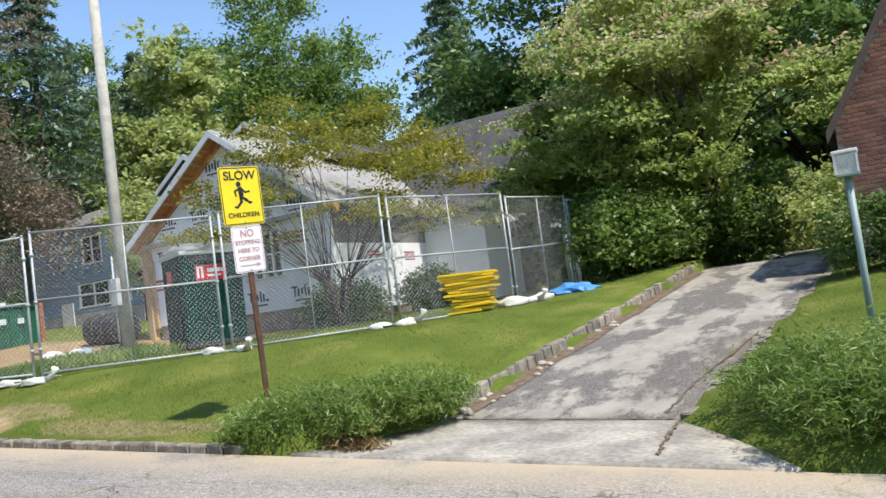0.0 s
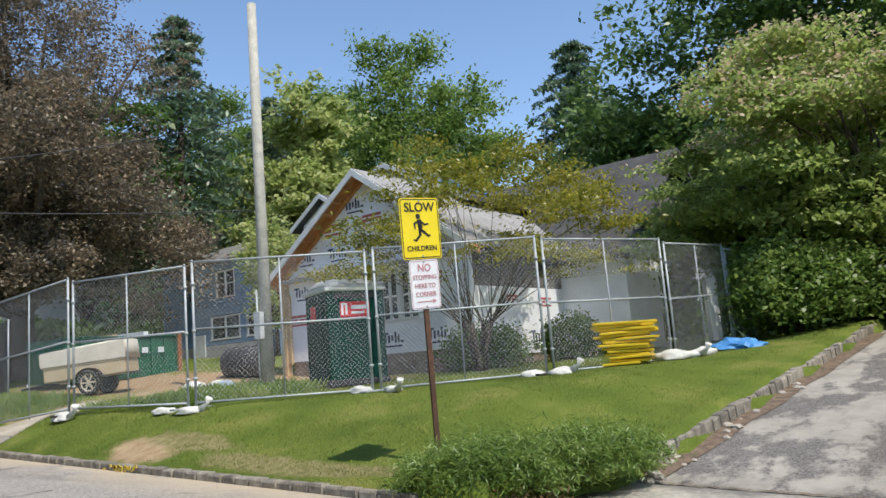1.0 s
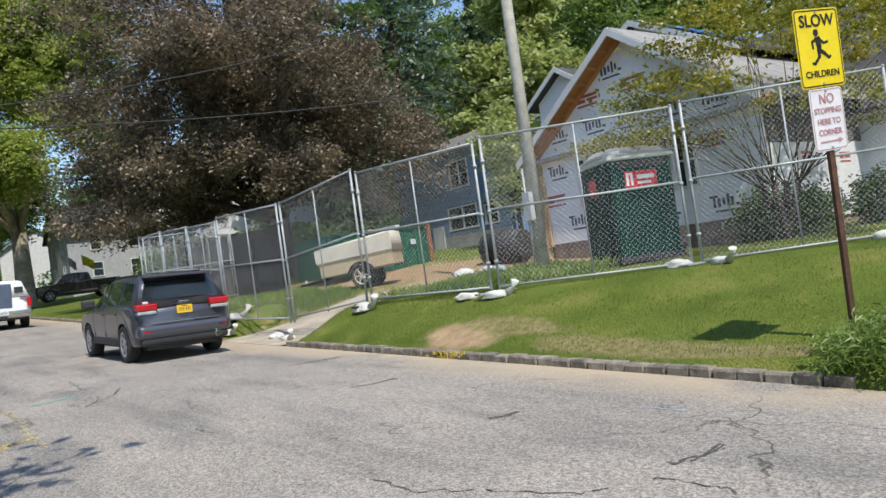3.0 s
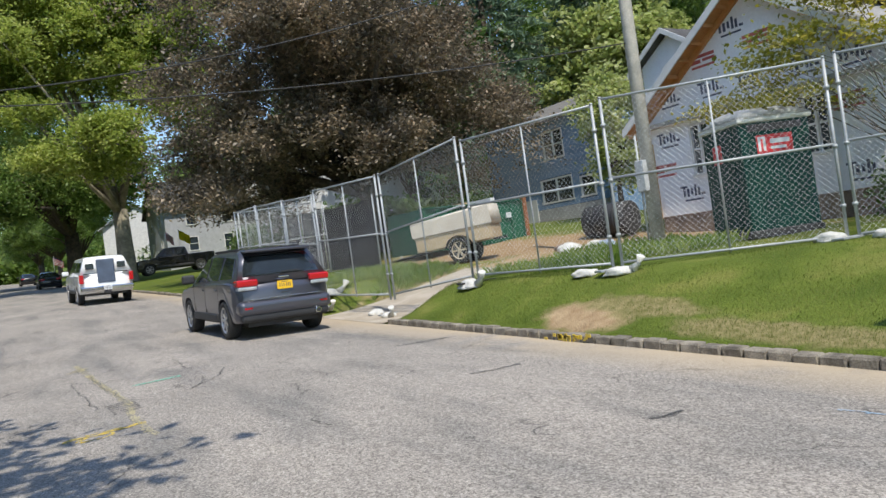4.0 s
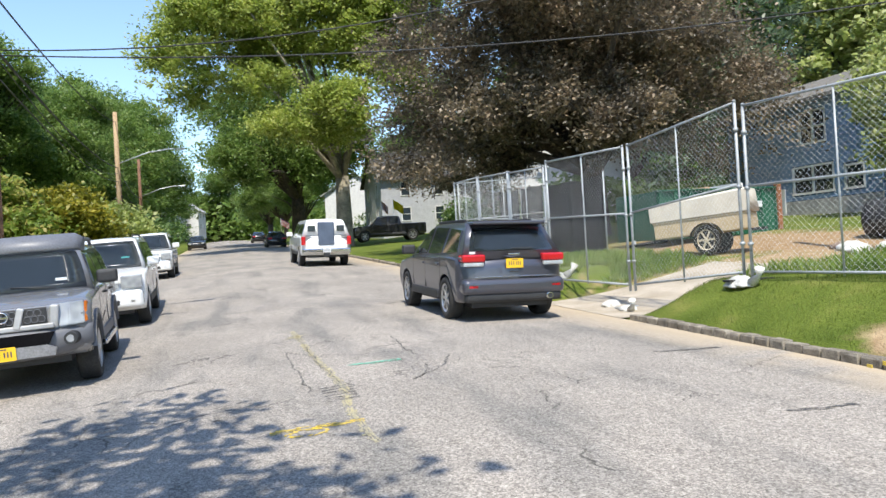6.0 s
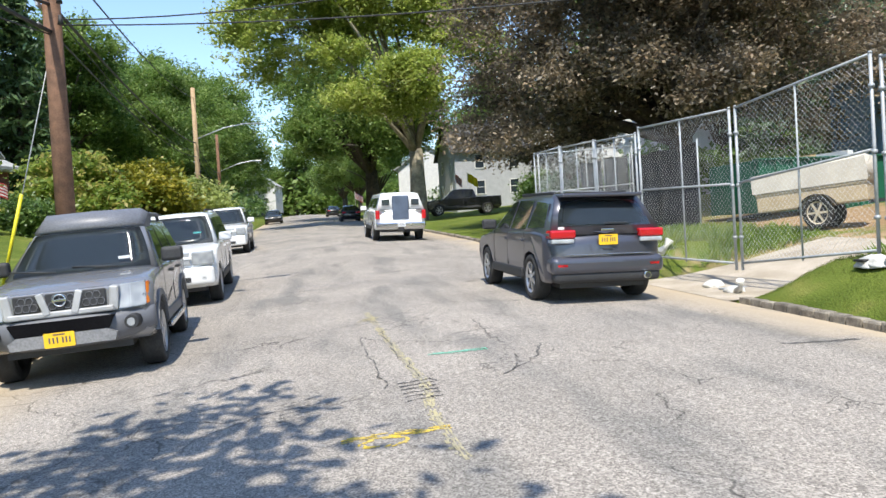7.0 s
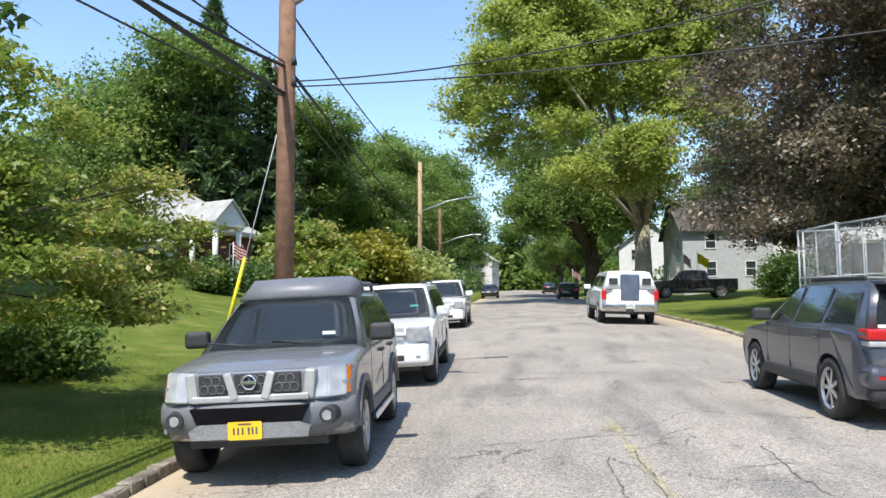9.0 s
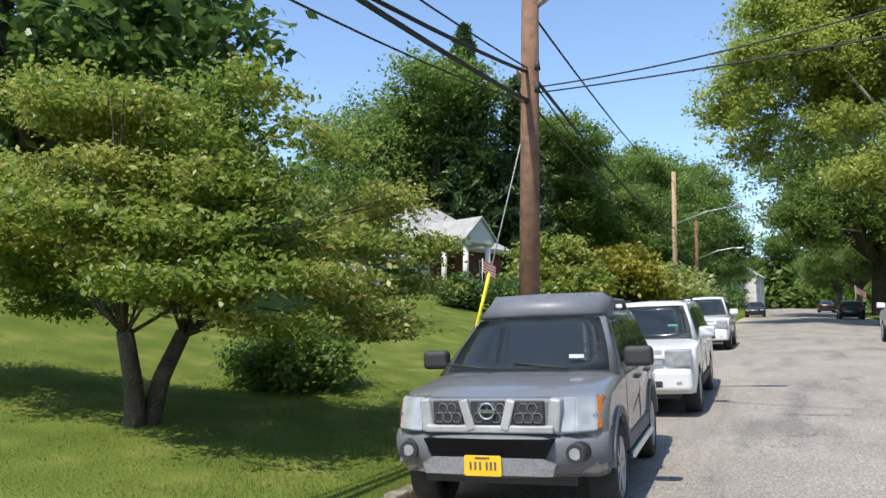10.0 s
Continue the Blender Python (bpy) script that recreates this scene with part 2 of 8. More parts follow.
def road_material():
    m = bpy.data.materials.new("aged_asphalt")
    m.use_nodes = True
    t = m.node_tree
    N, L = t.nodes, t.links
    p = N["Principled BSDF"]
    g = N.new("ShaderNodeNewGeometry")

    def tex(scale, detail=4, stretch=None):
        n = N.new("ShaderNodeTexNoise")
        n.inputs["Scale"].default_value, n.inputs["Detail"].default_value = scale, detail
        src = g.outputs["Position"]
        if stretch:
            mp = N.new("ShaderNodeMapping")
            mp.inputs["Scale"].default_value = stretch
            L.new(src, mp.inputs["Vector"])
            src = mp.outputs["Vector"]
        L.new(src, n.inputs["Vector"])
        return n.outputs["Fac"]

    def rng(v, a, b, c=0.0, d=1.0):
        r = N.new("ShaderNodeMapRange")
        for key, val in zip(("From Min", "From Max", "To Min", "To Max"), (a, b, c, d)):
            r.inputs[key].default_value = val
        L.new(v, r.inputs["Value"])
        return r.outputs["Result"]

    def ops(op, a, b):
        k = N.new("ShaderNodeMath")
        k.operation = op
        for i, v in enumerate((a, b)):
            if isinstance(v, float):
                k.inputs[i].default_value = v
            else:
                L.new(v, k.inputs[i])
        return k.outputs[0]

    def mixc(fac, a, b):
        k = N.new("ShaderNodeMix")
        k.data_type = 'RGBA'
        L.new(fac, k.inputs["Factor"])
        for i, v in ((6, a), (7, b)):
            if isinstance(v, tuple):
                k.inputs[i].default_value = (*v, 1)
            else:
                L.new(v, k.inputs[i])
        return k.outputs[2]

    col = mixc(rng(tex(0.5, 5), 0.35, 0.65), (0.330, 0.298, 0.262), (0.268, 0.244, 0.216))
    col = mixc(rng(tex(1.3, 6, (0.25, 1, 1)), 0.50, 0.68, 0.0, 0.7), col, (0.165, 0.16, 0.15))
    # stone grain
    vor = N.new("ShaderNodeTexVoronoi")
    vor.inputs["Scale"].default_value = 84
    L.new(g.outputs["Position"], vor.inputs["Vector"])
    sp = N.new("ShaderNodeSeparateColor")
    L.new(vor.outputs["Color"], sp.inputs["Color"])
    hs = N.new("ShaderNodeHueSaturation")
    L.new(ops("MULTIPLY", rng(sp.outputs[0], 0.0, 1.0, 0.54, 1.46), rng(tex(26, 3), 0.3, 0.7, 0.78, 1.22)), hs.inputs["Value"]), L.new(col, hs.inputs["Color"])
    col = hs.outputs["Color"]
    # cracks
    dis = N.new("ShaderNodeTexNoise")
    dis.inputs["Scale"].default_value, dis.inputs["Detail"].default_value = 1.6, 5
    L.new(g.outputs["Position"], dis.inputs["Vector"])
    va = N.new("ShaderNodeVectorMath")
    va.operation = 'MULTIPLY_ADD'
    va.inputs[1].default_value = (1.1, 1.1, 0)
    L.new(dis.outputs["Color"], va.inputs[0]), L.new(g.outputs["Position"], va.inputs[2])
    wide = None
    for scale, width, lo in ((0.38, 0.006, 0.47), (1.3, 0.016, 0.55)):
        ve = N.new("ShaderNodeTexVoronoi")
        ve.feature = 'DISTANCE_TO_EDGE'
        ve.inputs["Scale"].default_value = scale
        L.new(va.outputs["Vector"], ve.inputs["Vector"])
        line = rng(ve.outputs["Distance"], width * 0.3, width, 1.0, 0.0)
        gate = rng(tex(0.55 + scale * 0.2, 4), lo, lo + 0.1)
        one = ops('MULTIPLY', line, gate)
        wide = one if wide is None else ops('MAXIMUM', wide, one)
    col = mixc(ops('MULTIPLY', wide, 0.7), col, (0.05, 0.048, 0.045))
    # sand washed to the gutters
    sx = N.new("ShaderNodeSeparateXYZ")
    L.new(g.outputs["Position"], sx.inputs[0])
    gut = ops('MAXIMUM', rng(sx.outputs[1], 5.9, 7.0), rng(sx.outputs[1], -1.9, -3.0))
    gut = ops('MULTIPLY', gut, rng(tex(0.8, 6), 0.30, 0.46))
    col = mixc(ops('MULTIPLY', gut, 0.95), col, (0.46, 0.375, 0.265))
    L.new(col, p.inputs["Base Color"])
    p.inputs["Roughness"].default_value = 0.92
    p.inputs["Specular IOR Level"].default_value = 0.25
    h = ops('SUBTRACT', ops('MULTIPLY', vor.outputs["Distance"], 0.5), ops('MULTIPLY', wide, 1.5))
    bp = N.new("ShaderNodeBump")
    bp.inputs["Strength"].default_value, bp.inputs["Distance"].default_value = 0.6, 0.012
    L.new(h, bp.inputs["Height"]), L.new(bp.outputs["Normal"], p.inputs["Normal"])
    return m


ROAD_MAT = road_material()
road = sheet("road", axis([(-330, -60, 6), (-60, 10, 1), (10, 60, 5)]), axis([(KL, KR, 0.5)]), road_z, ROAD_MAT, "light grey aged asphalt street with cracks and sandy edges", "road")

# ---- driveway ----
def drive_material():
    """Pale concrete with worn remains of a darker coarse topping, drawn out along the slope."""
    m = bpy.data.materials.new("driveway_concrete")
    m.use_nodes = True
    N, L = m.node_tree.nodes, m.node_tree.links
    p = N["Principled BSDF"]
    g = N.new("ShaderNodeNewGeometry")

    def tex(scale, detail, stretch=(1, 1, 1)):
        mp = N.new("ShaderNodeMapping")
        mp.inputs["Scale"].default_value = stretch
        n = N.new("ShaderNodeTexNoise")
        n.inputs["Scale"].default_value, n.inputs["Detail"].default_value = scale, detail
        n.inputs["Roughness"].default_value = 0.68
        L.new(g.outputs["Position"], mp.inputs["Vector"]), L.new(mp.outputs["Vector"], n.inputs["Vector"])
        return n.outputs["Fac"]

    def rng(v, a, b, c=0.0, d=1.0):
        r = N.new("ShaderNodeMapRange")
        for key, val in zip(("From Min", "From Max", "To Min", "To Max"), (a, b, c, d)):
            r.inputs[key].default_value = val
        L.new(v, r.inputs["Value"])
        return r.outputs["Result"]

    def mixc(fac, a, b):
        k = N.new("ShaderNodeMix")
        k.data_type = 'RGBA'
        L.new(fac, k.inputs["Factor"])
        for i, v in ((6, a), (7, b)):
            if isinstance(v, tuple):
                k.inputs[i].default_value = (*v, 1)
            else:
                L.new(v, k.inputs[i])
        return k.outputs[2]
    pale = mixc(rng(tex(2.0, 5), 0.35, 0.65), (0.40, 0.365, 0.31), (0.30, 0.275, 0.235))
    vor = N.new("ShaderNodeTexVoronoi")
    vor.inputs["Scale"].default_value = 55
    L.new(g.outputs["Position"], vor.inputs["Vector"])
    sp = N.new("ShaderNodeSeparateColor")
    L.new(vor.outputs["Color"], sp.inputs["Color"])
    dark = mixc(rng(sp.outputs[0], 0.0, 1.0), (0.085, 0.078, 0.07), (0.24, 0.22, 0.20))
    patch = rng(tex(1.1, 8, (1.0, 0.55, 1.0)), 0.46, 0.53)
    col = mixc(patch, pale, dark)
    col = mixc(rng(tex(0.9, 4, (0.5, 0.25, 1)), 0.52, 0.70, 0.0, 0.45), col, (0.13, 0.105, 0.08))
    L.new(col, p.inputs["Base Color"])
    p.inputs["Roughness"].default_value = 0.92
    p.inputs["Specular IOR Level"].default_value = 0.25
    bp = N.new("ShaderNodeBump")
    bp.inputs["Strength"].default_value, bp.inputs["Distance"].default_value = 0.6, 0.012
    L.new(vor.outputs["Distance"], bp.inputs["Height"]), L.new(bp.outputs["Normal"], p.inputs["Normal"])
    return m


DRIVE = drive_material()


APRON = mat("apron_concrete", (0.44, 0.40, 0.335), (0.24, 0.22, 0.19), scale=1.6, rough=0.9, fine=16, bump=0.6, amount=0.3)


def drive_strip(name, y0, y1, label, material):
    ys = axis([(y0, y1, 0.4)])
    verts, faces = [], []
    for y in ys:
        l, r = drive_left(y), drive_right(y)
        if y < 8.9:
            k = ((8.9 - y) / 1.9) ** 1.6
            l, r = l - 0.75 * k, r + 1.7 * k ** 0.5
        for i in range(9):
            x = l + (r - l) * i / 8
            verts.append((x, y, drive_z(x, y) + 0.012 * noise.noise((x, y, 7))))
    for j in range(len(ys) - 1):
        for i in range(8):
            a = j * 9 + i
            faces.append((a, a + 1, a + 10, a + 9))
    ob = new(name, mesh_from(name, verts, faces, material, True))
    so = ob.modifiers.new("thickness", 'SOLIDIFY')
    so.thickness, so.offset = 0.12, -1
    return tagged(ob, label, "driveway", kind="structure")


drive_strip("pavement_apron", KR - 0.01, 8.96, "pale worn concrete driveway apron with bare patches", APRON)
drive_strip("pavement_drive", 8.99, 34.0, "weathered grey concrete driveway with darker worn patches", DRIVE)
# the builders' driveway
xs, ys = axis([(-22.1, -18.7, 0.4)]), axis([(KR - 0.02, 11.4, 0.4)])
sheet("pavement_site", xs, ys, lambda x, y: site_drive_z(x, y) + 0.012, mat("pale_concrete", (0.46, 0.40, 0.32), (0.34, 0.29, 0.22), scale=1.5, rough=0.9, fine=60, bump=0.4), "sandy pale concrete driveway of the building site", "driveway")

STONE = mat("kerb_granite", (0.30, 0.265, 0.21), (0.15, 0.13, 0.105), scale=6, fine=60, rough=0.9, bump=0.6, amount=0.35, obj=0.3)


def stone_mesh(name, l, w, h, seed):
    rnd = random.Random(seed)
    bm = box_bm(-l / 2, l / 2, -w / 2, w / 2, -h, 0, bevel=0.018, seg=1)
    for v in bm.verts:
        v.co += Vector([rnd.uniform(-0.010, 0.010) for _ in range(3)])
    me = bpy.data.meshes.new(name)
    bm.to_mesh(me)
    bm.free()
    me.materials.append(STONE)
    return me


STONES = [stone_mesh("kerb_stone", 0.27, 0.16, 0.34, i) for i in range(5)]


def stone_row(name, pts, label, step=0.285, lift=0.0):
    """Kerb stones set end to end along a line of points."""
    top = tagged(new(name), label, "kerb", kind="structure")
    rnd = random.Random(len(pts) + int(abs(pts[0][0]) * 10))
    run = 0.0
    for (a, b) in zip(pts, pts[1:]):
        a, b = Vector(a), Vector(b)
        length = (b - a).length
        while run < length:
            p = a.lerp(b, run / length)
            ob = new("stone", rnd.choice(STONES))
            ob.parent = top
            d = b - a
            ob.matrix_basis = pose(p.x, p.y, p.z + lift + rnd.uniform(-0.012, 0.012), math.degrees(-0.0), math.degrees(-math.atan2(d.z, d.xy.length)) if abs(d.z) > 0 else 0, math.degrees(math.atan2(d.y, d.x)) + rnd.uniform(-2, 2))
            run += step
        run -= length
    return top


def kerb_pt(x, y):
    return (x, y, road_z(x, KR if y > 0 else KL) + 0.105)


stone_row("kerb_north", [kerb_pt(-7.2, KR + 0.08), kerb_pt(-18.4, KR + 0.08)], "low kerb of worn grey-brown stone blocks")
stone_row("kerb_north_far", [kerb_pt(x, KR + 0.08) for x in (-23.2, -26, -29, -32, -35, -38, -75)], "low kerb of worn stone blocks along the far verge", step=0.285)
stone_row("kerb_south", [kerb_pt(x, KL - 0.08) for x in (-9, -25, -28, -31, -34, -38, -62)], "low pale stone kerb beside the lawn", step=0.285)
stone_row("kerb_drive_west", [(drive_left(y) - 0.05, y, drive_z(drive_left(y), y) + 0.20) for y in (9.4, 12, 15, 18, 20.5)], "raised stone block edging along the driveway")
stone_row("kerb_drive_east", [(drive_right(y) + 0.08, y, drive_z(drive_right(y), y) + 0.03) for y in (9.2, 12, 15, 18, 20.5)], "flush pale stone edging along the driveway")

# ---- plants ----
BARK = mat("bark", (0.115, 0.088, 0.065), (0.055, 0.043, 0.034), scale=4, fine=25, rough=0.95, bump=1.0, amount=0.4)
BARK_PALE = mat("plane_bark", (0.34, 0.30, 0.22), (0.17, 0.15, 0.11), scale=2.2, fine=18, rough=0.9, bump=0.5, amount=0.3)
GREEN = leaf_mat("leaf_green", (0.095, 0.165, 0.036), (0.20, 0.30, 0.066), (0.31, 0.40, 0.12), through_light=0.55)
DEEP = leaf_mat("leaf_deep_green", (0.058, 0.115, 0.032), (0.125, 0.21, 0.050), (0.20, 0.29, 0.085))
COPPER = leaf_mat("leaf_copper", (0.092, 0.079, 0.060), (0.240, 0.198, 0.132), (0.40, 0.30, 0.20), through_light=0.42, rough=0.5, spec=0.6)
YELLOWGREEN = leaf_mat("leaf_yellow_green", (0.14, 0.155, 0.022), (0.29, 0.285, 0.035), (0.45, 0.38, 0.05), through_light=0.5)
PLANE = leaf_mat("leaf_plane", (0.22, 0.29, 0.06), (0.40, 0.47, 0.10), (0.55, 0.58, 0.19), through_light=0.6)
LIGHT = leaf_mat("leaf_light_green", (0.26, 0.33, 0.09), (0.46, 0.52, 0.18), (0.60, 0.62, 0.30), through_light=0.55)
SPRUCE = leaf_mat("needle_blue_green", (0.085, 0.14, 0.085), (0.17, 0.25, 0.15), (0.26, 0.35, 0.22), through_light=0.4)
SILK = leaf_mat("leaf_silk_tree", (0.22, 0.30, 0.08), (0.37, 0.46, 0.13), (0.48, 0.53, 0.20), through_light=0.62)
BLOOM = leaf_mat("silk_bloom", (0.52, 0.38, 0.24), (0.66, 0.51, 0.35), (0.74, 0.64, 0.46))
MAPLE = leaf_mat("leaf_maple", (0.14, 0.215, 0.038), (0.27, 0.355, 0.065), (0.46, 0.40, 0.12), through_light=0.55)
JUNIPER = leaf_mat("juniper", (0.10, 0.175, 0.032), (0.20, 0.30, 0.06), (0.33, 0.42, 0.13), through_light=0.45)


def quads_mesh(name, verts, material):
    """A mesh of loose four-sided leaves from an (n, 4, 3) array."""
    n = len(verts)
    me = bpy.data.meshes.new(name)
    me.vertices.add(4 * n), me.loops.add(4 * n), me.polygons.add(n)
    me.vertices.foreach_set("co", verts.reshape(-1).astype(np.float32))
    me.loops.foreach_set("vertex_index", np.arange(4 * n, dtype=np.int32))
    me.polygons.foreach_set("loop_start", np.arange(0, 4 * n, 4, dtype=np.int32))
    me.materials.append(material)
    me.update(calc_edges=True)
    me.validate()
    return me


def leaf_quads(rng, pos, size, up=0.6, slim=0.55):
    """Pointed leaves at the given places, turned at random, leaning to face upwards."""
    n = len(pos)
    nrm = rng.normal(size=(n, 3))
    nrm[:, 2] = np.abs(nrm[:, 2]) + up
    nrm /= np.linalg.norm(nrm, axis=1)[:, None]
    u = np.cross(nrm, rng.normal(size=(n, 3)))
    u /= np.linalg.norm(u, axis=1)[:, None] + 1e-9
    w = np.cross(nrm, u)
    s = size * rng.uniform(0.6, 1.35, n)[:, None]
    drop = np.zeros((n, 3))
    drop[:, 2] = -0.25 * s[:, 0]
    return np.stack([pos - u * s, pos - w * s * slim, pos + u * s + drop, pos + w * s * slim], axis=1)


def clump_points(rng, blobs, clumps, per, spread, shell=0.55, flat=0.6):
    """Leaf places in clumps that fill a few ellipsoids: (x, y, z, rx, ry, rz)."""
    vol = np.array([b[3] * b[4] * b[5] for b in blobs]) ** 0.75
    if np.array(blobs)[:, 3:6].mean() > 1.8:
        # large crowns break up into lobes with gaps between them
        rows = np.array(blobs)
        n = max(20, clumps // (11 if clumps < 4000 else 34))
        own = rows[rng.choice(len(blobs), size=n, p=vol / vol.sum())]
        d = rng.normal(size=(n, 3))
        d /= np.linalg.norm(d, axis=1)[:, None]
        mid = own[:, :3] + d * own[:, 3:6] * rng.uniform(0.35, 1.0, n)[:, None] ** 0.7
        rad = own[:, 3:6].mean(axis=1) * 0.24 * rng.uniform(0.6, 1.4, n)
        pick = rng.choice(n, size=clumps)
        c = mid[pick] + rng.normal(size=(clumps, 3)) * rad[pick][:, None] * np.array((0.75, 0.75, 0.42))
        off = rng.normal(size=(clumps, per, 3)) * (spread * rng.uniform(0.5, 1.4, clumps))[:, None, None] * np.array((1, 1, flat))
        return c, (c[:, None, :] + off).reshape(clumps * per, 3)
    pick = rng.choice(len(blobs), size=clumps, p=vol / vol.sum())
    d = rng.normal(size=(clumps, 3))
    d /= np.linalg.norm(d, axis=1)[:, None]
    r = rng.uniform(shell, 1.0, clumps) ** 0.7
    b = np.array(blobs)[pick]
    r = r * (1 + 0.12 * rng.normal(size=clumps))
    c = b[:, :3] + d * b[:, 3:6] * r[:, None]
    n = clumps * per
    k = spread * rng.uniform(0.5, 1.5, clumps)
    off = rng.normal(size=(clumps, per, 3)) * k[:, None, None] * np.array((1, 1, flat))
    return c, (c[:, None, :] + off).reshape(n, 3)


def broad_tree(name, base, trunk_r, fork, blobs, leaf, clumps, per, size, spread, label, seed, bark=BARK, stems=1, lean=(0, 0), shell=0.5, flat=0.6, limbs=22, bloom=None, limb_r=0.5):
    """Trunk, limbs out to the clumps, and a crown of single leaves in clumps. Blobs are set from the foot of the tree."""
    rng = np.random.default_rng(seed)
    top = thing(name, label, "tree", Matrix.Translation(base))
    cents, pts = clump_points(rng, blobs, clumps, per, spread, shell, flat)
    bm = bmesh.new()
    mids = []
    for s in range(stems):
        a = 2 * math.pi * s / stems + seed
        sx, sy = (0.35 * trunk_r * 4 * math.cos(a), 0.35 * trunk_r * 4 * math.sin(a)) if stems > 1 else (0, 0)
        rr = trunk_r / (stems ** 0.5)
        f = Vector((sx * 1.6 + lean[0], sy * 1.6 + lean[1], fork))
        tube(bm, [(sx * 0.4, sy * 0.4, -0.25), (sx * 0.45, sy * 0.45, 0.12), (sx * 0.8 + lean[0] * 0.3, sy * 0.8 + lean[1] * 0.3, fork * 0.5), f], [rr * 1.45, rr * 1.1, rr * 0.92, rr * 0.8], 10)
        mids.append((f, rr))
    bl = bmesh.new()
    order = rng.permutation(len(cents))[:limbs]
    for i in order:
        c = Vector(cents[i])
        f, rr = min(mids, key=lambda q: (q[0].xy - c.xy).length + rng.uniform(0, 1.0))
        m = f.lerp(c, 0.45) + Vector((rng.normal() * 0.2, rng.normal() * 0.2, 0.12 * (c - f).length))
        tube(bl, [f - Vector((0, 0, fork * 0.06)), m, c], [rr * limb_r, rr * limb_r * 0.5, rr * 0.07], 6)
    tagged(part("branch", bl, bark, top), kind="stuff")
    part("trunk", bm, bark, top)
    me = quads_mesh("crown", leaf_quads(rng, pts, size), leaf)
    ob = new("crown", me)
    ob.parent = top
    if bloom:
        keep = pts[rng.random(len(pts)) < bloom[1]]
        zc = np.array([b[2] for b in blobs]).mean()
        keep = keep[keep[:, 2] > zc]
        keep[:, 2] += 0.12
        ob2 = new("blossom", quads_mesh("blossom", leaf_quads(rng, keep, size * bloom[2], up=1.0, slim=0.8), bloom[0]))
        ob2.parent = top
        tagged(ob2, "pale pink faded blossom")
    return top


def conifer(name, base, height, radius, leaf, label, seed, whorls=30, per=26, size=0.3, droop=0.35, start=0.08):
    """A straight trunk with whorls of drooping branches set with needle sprays."""
    rng = np.random.default_rng(seed)
    top = thing(name, label, "tree", Matrix.Translation(base))
    bm = bmesh.new()
    tube(bm, [(0, 0, -0.3), (0, 0, height * 0.5), (0, 0, height * 0.98)], [height * 0.017, height * 0.010, 0.02], 8)
    pos = []
    for w in range(whorls):
        k = start + (1 - start) * w / whorls
        z = height * k
        ln = radius * (1 - k) ** 0.68 * rng.uniform(0.75, 1.1) + 0.15
        nb = 6
        for b in range(nb):
            a = 2 * math.pi * b / nb + rng.uniform(0, 1) + w
            l = ln * rng.uniform(0.6, 1.15)
            d = np.array((math.cos(a), math.sin(a), 0))
            end = d * l + np.array((0, 0, z - droop * l + 0.12 * l))
            if w % 2 == 0:
                tube(bm, [(0, 0, z), tuple(d * l * 0.5 + np.array((0, 0, z - droop * l * 0.35))), tuple(end)], [0.05, 0.03, 0.01], 4, cap=False)
            t = rng.uniform(0.15, 1.05, per)
            side = np.array((-d[1], d[0], 0))
            q = d * (t * l)[:, None] + side * (rng.normal(size=per) * 0.16 * l * (1.1 - 0.6 * t))[:, None]
            q[:, 2] = z - droop * l * t ** 1.5 + 0.10 * l * t ** 3 - np.abs(rng.normal(size=per)) * 0.22 * size * 2
            pos.append(q)
    pos = np.concatenate(pos)
    part("trunk", bm, BARK, top)
    ob = new("crown", quads_mesh("crown", leaf_quads(rng, pos, size, up=0.3, slim=0.28), leaf))
    ob.parent = top
    return top


def bush(name, base, blobs, leaf, clumps, per, size, spread, label, seed, category="bush", flat=0.8, up=0.6, slim=0.55):
    rng = np.random.default_rng(seed)
    top = thing(name, label, category, Matrix.Translation(base))
    cents, pts = clump_points(rng, blobs, clumps, per, spread, 0.45, flat)
    pts = pts[pts[:, 2] > -0.1]
    bm = bmesh.new()
    for i in rng.permutation(len(cents))[:14]:
        c = Vector(cents[i])
        tube(bm, [(c.x * 0.15, c.y * 0.15, -0.15), (c.x * 0.6, c.y * 0.6, c.z * 0.5), tuple(c)], [0.03, 0.02, 0.006], 5)
    tagged(part("stem", bm, BARK, top), kind="stuff")
    ob = new("foliage", quads_mesh("foliage", leaf_quads(rng, pts, size, up=up, slim=slim), leaf))
    ob.parent = top
    return top


def at(x, y, dz=0.0):
    return (x, y, land(x, y) + dz)


def pads(n, radius, z0, z1, size, seed, flat=0.35, ox=0.0, oy=0.0, sx=1.0, sy=1.0):
    """Flat tiers of foliage spread over a dome."""
    rnd = random.Random(seed)
    out = []
    for i in range(n):
        r = radius * math.sqrt((i + 0.5) / n)
        a = i * 2.39996 + rnd.uniform(-0.4, 0.4)
        k = (r / radius) ** 2
        z = z0 + (z1 - z0) * (1 - k) * rnd.uniform(0.45, 1.0) + rnd.uniform(-0.2, 0.2)
        q = size * rnd.uniform(0.75, 1.3)
        out.append((ox + sx * r * math.cos(a), oy + sy * r * math.sin(a), z, q, q, q * flat))
    return out


